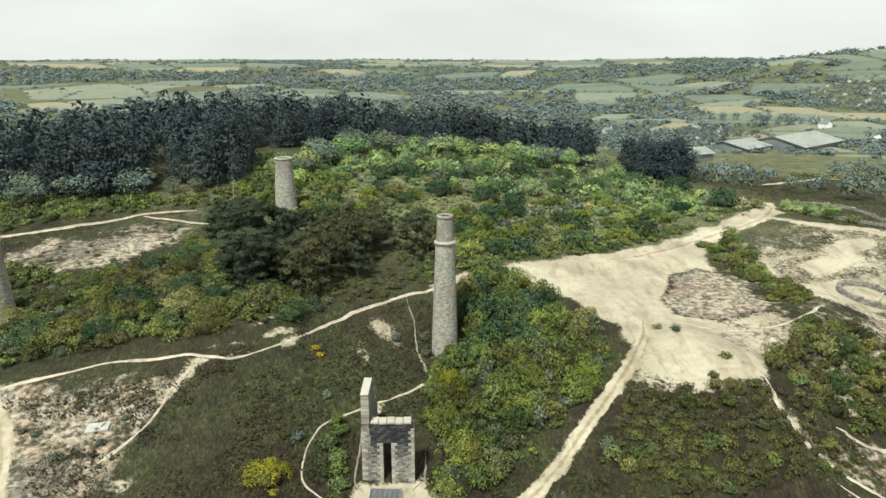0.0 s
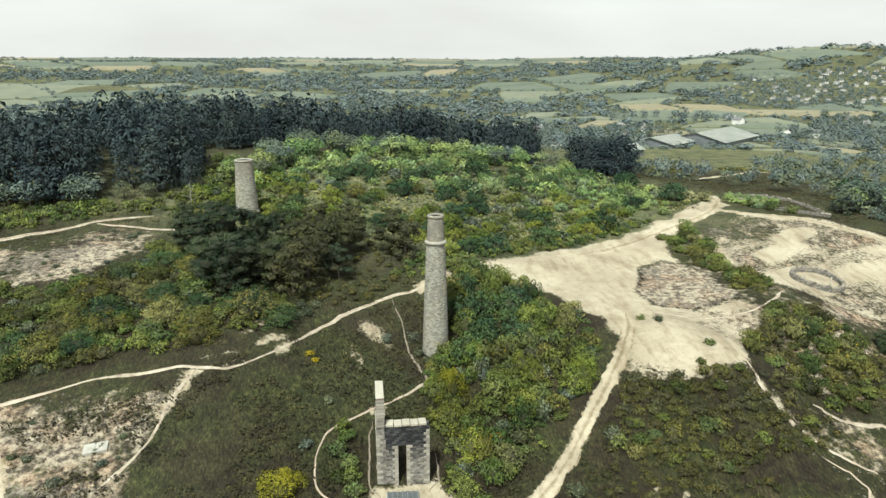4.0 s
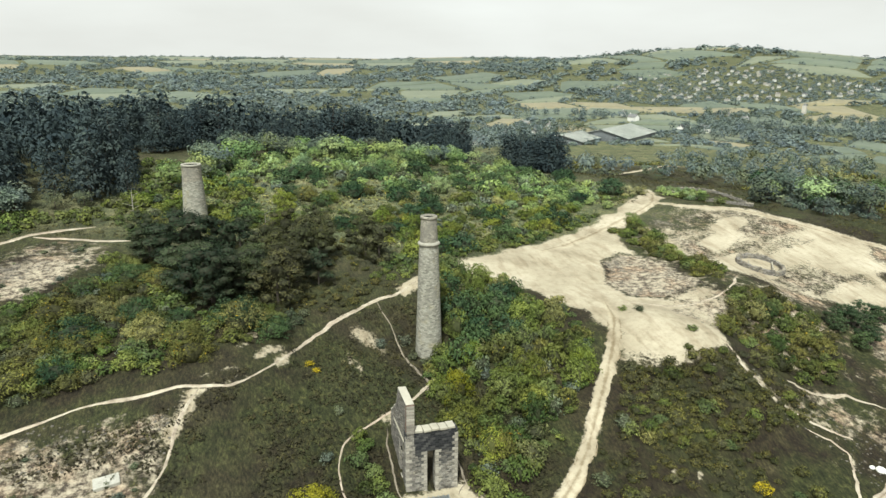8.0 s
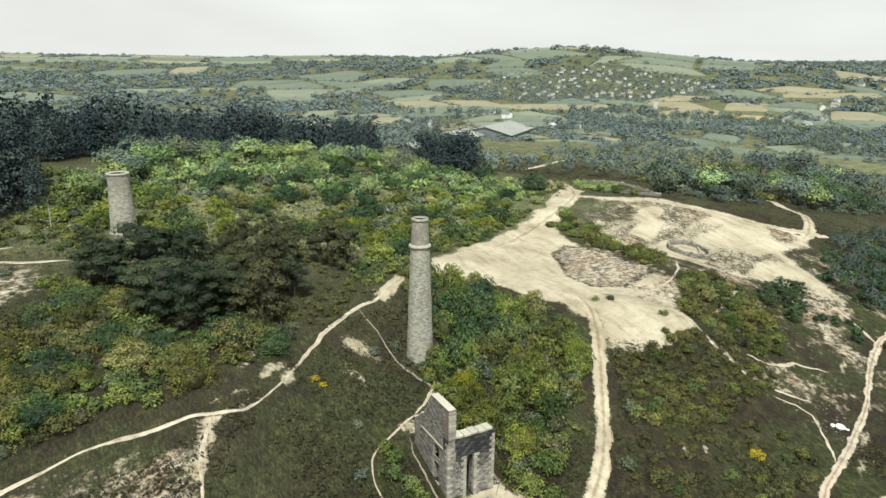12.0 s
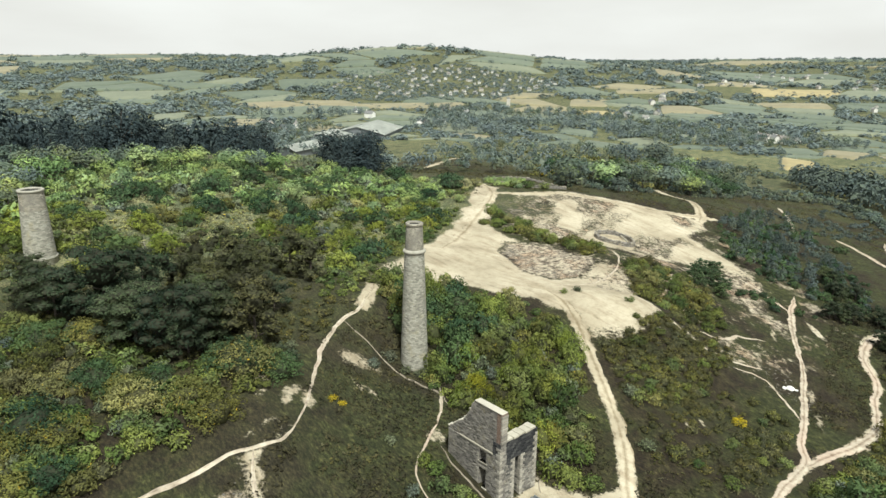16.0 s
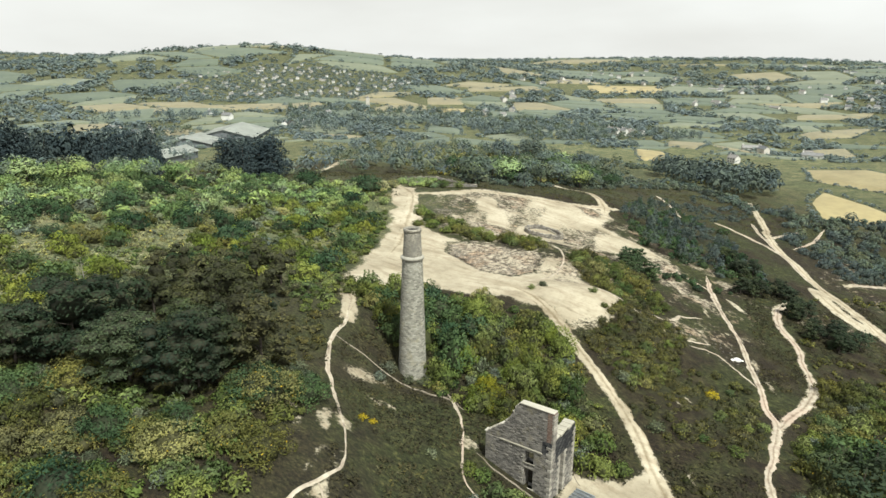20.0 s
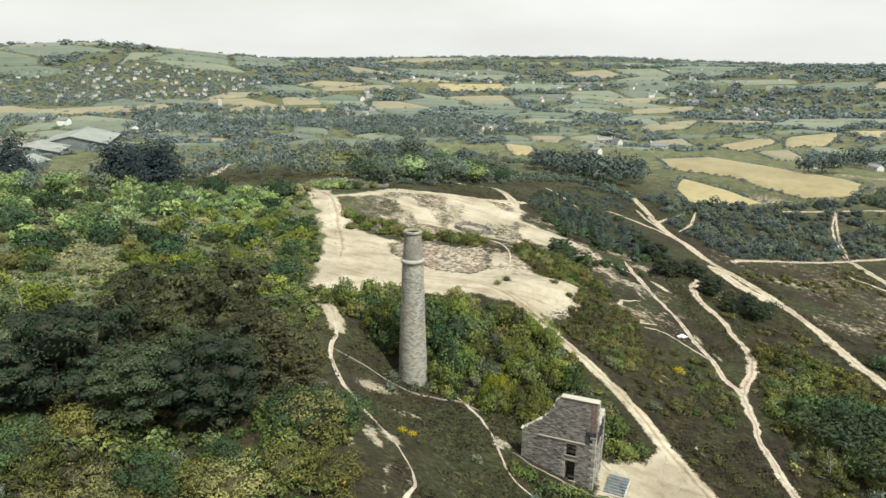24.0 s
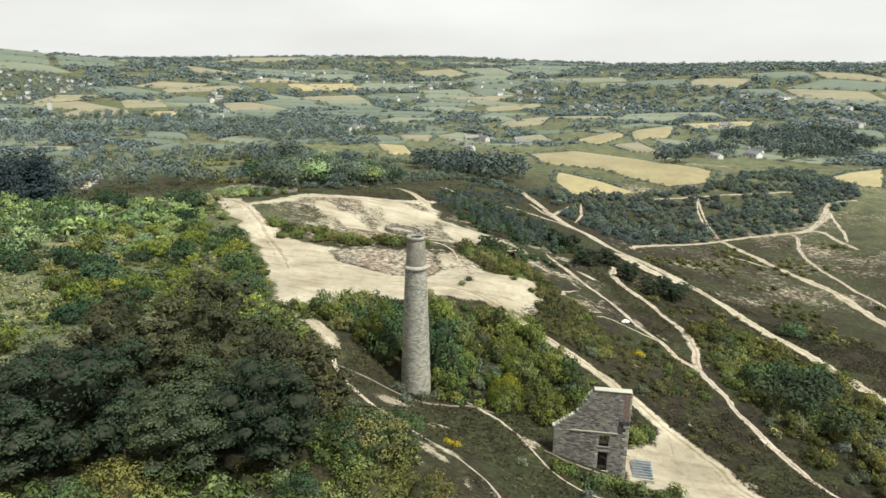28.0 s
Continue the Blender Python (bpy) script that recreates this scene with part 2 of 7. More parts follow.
def make_plain(name, a, b, scale, rough=0.8, metal=0.0, relief=0.02, haze_sheen=0.0):
    n = Nodes(name)
    c = n.ramp(n.noise(scale, 6, 0.65), (0.32, a), (0.68, b))
    c = n.mix(0.5, c, n.ramp(n.noise(scale * 7, 4), (0.3, (0.7, 0.7, 0.7)), (0.6, (1.08, 1.08, 1.08))), "MULTIPLY")
    n.bump(n.noise(scale * 5, 5), 0.6, relief)
    # faint bluish sheen imitates haze over far fields
    n.p.inputs["Sheen Weight"].default_value = haze_sheen
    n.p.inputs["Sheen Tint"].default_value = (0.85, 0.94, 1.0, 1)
    return n.done(c, rough, metal)


def make_varied(name, *tones, rough=0.9, scale=0.6, by="Random"):
    """One tone an object, grained."""
    n = Nodes(name)
    info = n.add("ObjectInfo")
    k = len(tones) - 1
    c = n.ramp(info.outputs["Random"], *[(i / k, t) for i, t in enumerate(tones)])
    c = n.mix(0.55, c, n.ramp(n.noise(scale, 6, 0.7), (0.3, (0.6, 0.6, 0.58)), (0.65, (1.12, 1.1, 1.05))), "MULTIPLY")
    n.bump(n.noise(scale * 6, 5), 0.5, 0.04)
    return n.done(c, rough)


SAND = make_sand()

GROUND = make_ground()
LEAF_SHRUB = make_leaf("shrub leaves", (0.052, 0.086, 0.030), (0.112, 0.158, 0.044), (0.230, 0.264, 0.074), hue=0.35)
LEAF_GORSE = make_leaf("gorse sprays", (0.082, 0.094, 0.029), (0.152, 0.160, 0.047), (0.262, 0.252, 0.080), (0.373, 0.265, 0.025), 0.012, hue=0.35)
LEAF_WILLOW = make_leaf("willow leaves", (0.085, 0.115, 0.070), (0.155, 0.190, 0.115), (0.250, 0.280, 0.175), drift=(0.125, 0.125, 0.065), hue=0.3)
LEAF_LIME = make_leaf("fresh green leaves", (0.090, 0.140, 0.032), (0.168, 0.222, 0.042), (0.290, 0.318, 0.062), hue=0.3)
LEAF_HEATH = make_leaf("heather sprays", (0.028, 0.025, 0.015), (0.046, 0.042, 0.024), (0.074, 0.068, 0.034), drift=(0.066, 0.054, 0.028), hue=0.0)
LEAF_SCRUB = make_leaf("slope scrub sprays", (0.060, 0.068, 0.024), (0.108, 0.110, 0.038), (0.178, 0.168, 0.056), (0.322, 0.249, 0.040), 0.012, drift=(0.125, 0.108, 0.042))
LEAF_OLIVE = make_leaf("olive needles", (0.046, 0.054, 0.026), (0.078, 0.084, 0.038), (0.138, 0.136, 0.060), drift=(0.078, 0.070, 0.034), hue=0.2)
LEAF_PINE = make_leaf("pine needles", (0.025, 0.041, 0.025), (0.043, 0.066, 0.036), (0.083, 0.108, 0.049), drift=(0.048, 0.053, 0.025), hue=0.2)
# dark needles lifted towards blue-grey, with distance haze put into the colour
LEAF_WOOD = make_leaf("hazed plantation needles", (0.042, 0.060, 0.066), (0.052, 0.073, 0.079), (0.066, 0.088, 0.088), drift=(0.044, 0.056, 0.054), hue=0.0)
LEAF_BRIGHT = make_leaf("young broad leaves", (0.112, 0.188, 0.072), (0.212, 0.310, 0.106), (0.365, 0.455, 0.160), drift=(0.275, 0.290, 0.105), hue=0.4, bloom=0.08)
# far and middle leaf colours paled and greyed to carry haze
LEAF_FAR_HAZE = make_leaf("hazed hedgerow leaves", (0.112, 0.146, 0.134), (0.142, 0.178, 0.160), (0.178, 0.212, 0.182), drift=(0.105, 0.124, 0.096), hue=0.2, bloom=0.35)
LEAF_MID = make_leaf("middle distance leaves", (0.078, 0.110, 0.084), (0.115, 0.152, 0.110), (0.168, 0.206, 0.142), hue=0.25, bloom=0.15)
LEAF_DARK = make_leaf("dark glossy leaves", (0.032, 0.066, 0.036), (0.058, 0.105, 0.048), (0.115, 0.170, 0.066), drift=(0.070, 0.095, 0.038), hue=0.2)
LEAF_DUSK = make_leaf("dull dark leaves", (0.054, 0.074, 0.064), (0.078, 0.102, 0.085), (0.110, 0.136, 0.108), drift=(0.07, 0.086, 0.064), hue=0.2, bloom=0.15)
LEAF_MEADOW = make_leaf("yellowing scrub leaves", (0.160, 0.200, 0.080), (0.270, 0.295, 0.115), (0.400, 0.390, 0.160), (0.535, 0.404, 0.050), 0.012, drift=(0.340, 0.305, 0.135), bloom=0.08)
LEAF_GRASS = make_leaf("rough grass blades", (0.048, 0.052, 0.020), (0.074, 0.074, 0.029), (0.120, 0.111, 0.046), drift=(0.090, 0.075, 0.034))
LEAF_YELLOW = make_leaf("yellow-green leaves", (0.150, 0.160, 0.016), (0.215, 0.215, 0.022), (0.290, 0.272, 0.030), drift=(0.20, 0.19, 0.024), hue=0.0)
LEAF_BLOOM = make_leaf("yellow blossom", (0.38, 0.30, 0.02), (0.48, 0.37, 0.02), (0.55, 0.43, 0.03), drift=(0.3, 0.26, 0.03), hue=0.0)
LEAF_ORANGE = make_leaf("orange blossom", (0.462, 0.187, 0.017), (0.605, 0.264, 0.017), (0.682, 0.374, 0.033), drift=(0.495, 0.242, 0.022), hue=0.0)
def make_track():
    n = Nodes("trodden earth")
    c = n.ramp(n.noise(0.5, 7, 0.7), (0.30, (0.19, 0.155, 0.115)), (0.46, (0.36, 0.305, 0.23)), (0.62, (0.49, 0.435, 0.335)))
    c = n.mix(n.math("MULTIPLY", n.grey(n.noise(0.08, 4), 0.5, 0.7), 0.6), c, (0.46, 0.35, 0.27))
    lane = n.grey(n.math("ADD", n.attr("worn"), n.math("MULTIPLY", n.math("SUBTRACT", n.noise(0.9, 6, 0.7), 0.5), 2.0)), 0.05, 0.65)
    c = n.mix(lane, n.mix(1.0, c, (0.52, 0.47, 0.42), "MULTIPLY"), c)
    n.bump(n.noise(3.0, 6, 0.7), 0.5, 0.1)
    return n.done(c, 0.95)


TRACK = make_track()
TRACK_DULL = make_plain("worn brown earth", (0.12, 0.098, 0.074), (0.29, 0.25, 0.19), 0.5, 0.95, 0.0, 0.05)
BARK = make_plain("bark", (0.05, 0.04, 0.032), (0.13, 0.11, 0.09), 1.5)
BARK_DEAD = make_plain("bleached bark", (0.22, 0.20, 0.17), (0.40, 0.37, 0.32), 1.5)
STACK_STONE = make_stone("stack stone", (0.200, 0.190, 0.155), (0.325, 0.310, 0.255), (0.455, 0.435, 0.360), (0.300, 0.288, 0.240), 0.22, grain=0.25)
STACK_BRICK = make_stone("stack brick", (0.205, 0.185, 0.145), (0.325, 0.298, 0.235), (0.450, 0.415, 0.335), (0.320, 0.298, 0.245), 0.20, stain=(0.211, 0.198, 0.170))
HOUSE_STONE = make_stone("killas rubble", (0.10, 0.093, 0.083), (0.19, 0.176, 0.155), (0.315, 0.29, 0.25), (0.225, 0.208, 0.18), 0.24)
FRONT_STONE = make_stone("stained killas rubble", (0.09, 0.087, 0.08), (0.205, 0.194, 0.17), (0.40, 0.372, 0.32), (0.25, 0.233, 0.20), 0.26, tar=(2.8, 5.4))
SOOT_STONE = make_stone("tarred rubble", (0.018, 0.019, 0.021), (0.036, 0.037, 0.039), (0.095, 0.092, 0.088), (0.05, 0.05, 0.05), 0.28, lichen=(0.09, 0.09, 0.085))
RED_BRICK = make_stone("red brick", (0.15, 0.085, 0.062), (0.22, 0.135, 0.10), (0.28, 0.20, 0.155), (0.22, 0.185, 0.155), 0.12)
QUOIN = make_varied("granite quoin", (0.24, 0.222, 0.19), (0.33, 0.305, 0.26), (0.44, 0.41, 0.35))
FACE_STONE = make_varied("killas face stone", (0.12, 0.112, 0.10), (0.19, 0.175, 0.155), (0.29, 0.268, 0.23))
COPING = make_varied("pale coping stone", (0.29, 0.268, 0.215), (0.40, 0.372, 0.30), (0.48, 0.45, 0.375))
RUBBLE = make_varied("rubble stone", (0.13, 0.118, 0.10), (0.22, 0.198, 0.162), (0.36, 0.322, 0.255))
BAND = make_plain("weathered granite band", (0.27, 0.255, 0.208), (0.40, 0.378, 0.312), 1.2)
CONCRETE = make_plain("weathered concrete", (0.33, 0.315, 0.265), (0.47, 0.45, 0.385), 0.8)
WHITE_STONE = make_plain("white quartz rock", (0.62, 0.60, 0.55), (0.80, 0.78, 0.72), 1.2, relief=0.06)
STEEL = make_plain("galvanised steel", (0.34, 0.37, 0.38), (0.48, 0.51, 0.52), 2.0, 0.45, 0.8)
DARK_INSIDE = make_plain("shaft dark", (0.02, 0.02, 0.02), (0.04, 0.04, 0.04), 1.0)
RENDERED_WALL = make_varied("painted house wall", (0.64, 0.63, 0.60), (0.80, 0.79, 0.76), (0.52, 0.49, 0.43), (0.74, 0.73, 0.70), scale=0.2)
SLATE = make_varied("slate roof", (0.13, 0.135, 0.14), (0.20, 0.20, 0.198), (0.29, 0.28, 0.265), (0.19, 0.172, 0.155))
SHED_ROOF = make_plain("pale sheet roof", (0.44, 0.46, 0.41), (0.55, 0.56, 0.50), 0.05, 0.6)
SHED_WALL = make_plain("grey sheet wall", (0.13, 0.145, 0.15), (0.20, 0.21, 0.215), 0.1, 0.7)
GLASS_DARK = make_plain("dark window glass", (0.03, 0.035, 0.04), (0.05, 0.055, 0.06), 2.0, 0.15)
FIELD_GOLD = make_plain("dry grass field", (0.28, 0.225, 0.10), (0.38, 0.31, 0.145), 0.03, haze_sheen=0.12)
FIELD_TAN = make_plain("stubble field", (0.190, 0.166, 0.094), (0.262, 0.228, 0.128), 0.03, haze_sheen=0.12)
FIELD_HAY = make_plain("cut hay field", (0.225, 0.185, 0.092), (0.315, 0.262, 0.132), 0.05, haze_sheen=0.08)
# pasture greens greyed as haze would grey them
FIELD_GREEN = make_plain("green pasture", (0.100, 0.120, 0.078), (0.142, 0.162, 0.105), 0.03, haze_sheen=0.12)
FIELD_PALE = make_plain("pale pasture", (0.135, 0.148, 0.092), (0.190, 0.200, 0.125), 0.03, haze_sheen=0.12)
FIELD_DARK = make_plain("rough pasture", (0.085, 0.105, 0.070), (0.125, 0.145, 0.09), 0.03, haze_sheen=0.12)
TIMBER = make_plain("grey timber", (0.20, 0.18, 0.15), (0.34, 0.31, 0.26), 2.0)


# ---- mesh helpers ----
rng = np.random.default_rng(7)


def mesh_of(name, verts, faces, material, smooth=False):
    """A mesh from arrays; all faces have the same number of corners."""
    verts, faces = np.asarray(verts, dtype=np.float32), np.asarray(faces, dtype=np.int32)
    me = bpy.data.meshes.new(name)
    k = faces.shape[1]
    me.vertices.add(len(verts))
    me.vertices.foreach_set("co", verts.ravel())
    me.loops.add(faces.size)
    me.loops.foreach_set("vertex_index", faces.ravel())
    me.polygons.add(len(faces))
    me.polygons.foreach_set("loop_start", np.arange(0, faces.size, k, dtype=np.int32))
    if smooth:
        me.polygons.foreach_set("use_smooth", np.ones(len(faces), dtype=bool))
    me.update(calc_edges=True)
    me.validate()
    me.materials.append(material)
    return me


def part(name, bm, material, parent=None, label=""):
    """Links a bmesh as one mesh object, under a thing or a part where one is given."""
    me = bpy.data.meshes.new(name)
    bm.normal_update()
    bm.to_mesh(me)
    bm.free()
    me.materials.append(material)
    ob = new(name, me)
    ob.parent = parent
    if label:
        ob["label"] = label
    return ob


def piece(name, me, parent, m, label=""):
    ob = new(name, me)
    ob.parent = parent
    ob.matrix_basis = m
    if label:
        ob["label"] = label
    return ob


def empty(name, m):
    ob = new(name)
    ob.matrix_basis = m
    ob.empty_display_size = 0.5
    return ob


def box(bm, x0, x1, y0, y1, z0, z1, bevel=0.0, wobble=0.0):
    r = bmesh.ops.create_cube(bm, size=1, matrix=Matrix.LocRotScale(((x0 + x1) / 2, (y0 + y1) / 2, (z0 + z1) / 2), None, (x1 - x0, y1 - y0, z1 - z0)))
    if wobble:
        for v in r["verts"]:
            v.co += Vector(rng.uniform(-wobble, wobble, 3))
    if bevel:
        bmesh.ops.bevel(bm, geom=list({e for v in r["verts"] for e in v.link_edges}), offset=bevel, segments=1, affect="EDGES")


def wall_uv(bm):
    """Lays courses on upright faces in metres."""
    uv = bm.loops.layers.uv.verify()
    for f in bm.faces:
        n = f.normal
        for lp in f.loops:
            c = lp.vert.co
            if abs(n.z) > 0.7:
                lp[uv].uv = (c.x, c.y)
            elif abs(n.x) > abs(n.y):
                lp[uv].uv = (c.y, c.z)
            else:
                lp[uv].uv = (c.x, c.z)


# ---- lie of the land ----
LATTICE = np.random.default_rng(3).random((256, 256))


def wave(x, y):
    """Smooth value noise, 0 to 1."""
    xi, yi = np.floor(x).astype(int), np.floor(y).astype(int)
    u, v = x - xi, y - yi
    u, v = u * u * (3 - 2 * u), v * v * (3 - 2 * v)
    a, b = LATTICE[xi % 256, yi % 256], LATTICE[(xi + 1) % 256, yi % 256]
    c, d = LATTICE[xi % 256, (yi + 1) % 256], LATTICE[(xi + 1) % 256, (yi + 1) % 256]
    return (a * (1 - u) + b * u) * (1 - v) + (c * (1 - u) + d * u) * v


def fbm(x, y, size, octaves=4):
    """Fractal noise about zero, with features of that size in metres."""
    s, amp, tot = 0, 1.0, 0
    for k in range(octaves):
        s = s + amp * (wave(x / size * 2 ** k + 17 * k, y / size * 2 ** k + 31 * k) - 0.5)
        tot += amp
        amp *= 0.5
    return 2 * s / tot


def ease(a, b, x):
    t = np.clip((x - a) / (b - a), 0, 1)
    return t * t * (3 - 2 * t)


FAR_HILLS = [(833, 1088, 420, 62), (2300, 700, 900, 30), (1500, -500, 600, 38), (-600, 3000, 900, 5), (1300, 2600, 800, 12)]
KNOLLS = [  # east, north, reach, height
    (-50, 200, 170, 30.9), (117, 164, 60, 8.1), (150, 250, 35, 6.2), (36, 94, 14, 3.4), (216, 416, 170, 4.7), (-100, 250, 60, 3.9),
    (62, 104, 14, 3.8), (200, 150, 60, 3.1), (326, 19, 60, 3.4), (60, 10, 22, 5.0), (142, 131, 14, 2.3), (43, 85, 9, 2.9),
    (-26, 97, 14, 1.8), (69, 223, 35, 1.1), (60, 40, 9, 1.2), (20, 75, 14, 1.0), (-33, 85, 9, 1.6), (2, 112, 9, 1.0),
    (-100, 160, 9, 0.8), (-90, 90, 9, 0.7)]
HOLLOWS = [  # the same, depth below zero
    (60, 10, 60, -10.9), (877, 33, 170, -12.4), (-7, 69, 22, -5.4), (183, 16, 60, -8.1), (499, 113, 60, -7.2), (0, 100, 9, -3.9),
    (30, 160, 35, -2.7), (0, 40, 9, -2.7), (-38, 160, 35, -2.6), (-30, 50, 14, -2.4), (35, 64, 9, -2.0), (-60, 60, 14, -1.5),
    (-12, 94, 9, -2.1), (0, 150, 9, -1.4), (55, 65, 9, -0.8), (2, 88, 9, -1.0), (135, 55, 9, -1.0), (117, 164, 9, -1.7),
    (96, 81, 9, -0.6), (-25, 80, 9, -0.8)]
HOLLOWS += [(-37, 155, 9, -2.2)]


def lie(x, y):
    """Height of the land: valley, rim of hills, the mine's knolls and hollows, and small relief."""
    r = np.hypot(x - 100, y - 60)
    z = -10 + 42 * ease(600, 2600, r) + 6 * ease(2600, 4200, r)
    for a, b, c, h in FAR_HILLS + KNOLLS + HOLLOWS:
        z = z + h * np.exp(-((x - a) ** 2 + (y - b) ** 2) / c ** 2)
    z = z + fbm(x, y, 420, 4) * 12 * ease(500, 1500, r) + 0.35 * fbm(x, y, 9, 3) * (1 - ease(300, 600, r))
    return z


def steps(lo, hi, near, grow, limit):
    fine = list(np.arange(lo, hi + 0.01, near))
    for sign in (-1, 1):
        p, s = (lo if sign < 0 else hi), near
        out = []
        while abs(p) < limit:
            s = min(s * grow, 150)
            p += sign * s
            out.append(p)
        fine = out[::-1] + fine if sign < 0 else fine + out
    return np.array(fine)


GX, GY = steps(-100, 200, 1.3, 1.06, 4600), steps(-40, 215, 1.3, 1.06, 4600)
GXX, GYY = np.meshgrid(GX, GY)
GZZ = lie(GXX, GYY)


def ground_z(x, y):
    """Height of the ground sheet at x, y."""
    x, y = np.asarray(x, float), np.asarray(y, float)
    i = np.clip(np.searchsorted(GX, x) - 1, 0, len(GX) - 2)
    j = np.clip(np.searchsorted(GY, y) - 1, 0, len(GY) - 2)
    u, v = (x - GX[i]) / (GX[i + 1] - GX[i]), (y - GY[j]) / (GY[j + 1] - GY[j])
    return (GZZ[j, i] * (1 - u) + GZZ[j, i + 1] * u) * (1 - v) + (GZZ[j + 1, i] * (1 - u) + GZZ[j + 1, i + 1] * u) * v


def curve_of(points, step=0.9):
    """A smooth line through the points, sampled evenly."""
    p = np.array(points, float)
    p = np.vstack([2 * p[0] - p[1], p, 2 * p[-1] - p[-2]])
    out = []
    for k in range(1, len(p) - 2):
        a, b, c, d = p[k - 1:k + 3]
        n = max(2, int(np.linalg.norm(c - b) / step))
        for t in np.arange(n) / n:
            out.append(0.5 * (2 * b + (c - a) * t + (2 * a - 5 * b + 4 * c - d) * t * t + (3 * b - a - 3 * c + d) * t ** 3))
    out.append(p[-2])
    return np.array(out)


def line_gap(x, y, line):
    """Distance of the points from a line."""
    best = np.full(x.shape, 1e9)
    for a, b in zip(line[:-1], line[1:]):
        d = b - a
        t = np.clip(((x - a[0]) * d[0] + (y - a[1]) * d[1]) / (d @ d + 1e-9), 0, 1)
        best = np.minimum(best, (x - a[0] - t * d[0]) ** 2 + (y - a[1] - t * d[1]) ** 2)
    return np.sqrt(best)


def inside(x, y, poly):
    """Signed distance from a polygon's edge, positive inside."""
    p = np.array(poly, float)
    odd = np.zeros(x.shape, bool)
    for a, b in zip(p, np.roll(p, -1, 0)):
        cross = ((a[1] > y) != (b[1] > y)) & (x < (b[0] - a[0]) * (y - a[1]) / (b[1] - a[1] + 1e-12) + a[0])
        odd ^= cross
    gap = line_gap(x, y, np.vstack([p, p[:1]]))
    return np.where(odd, gap, -gap)


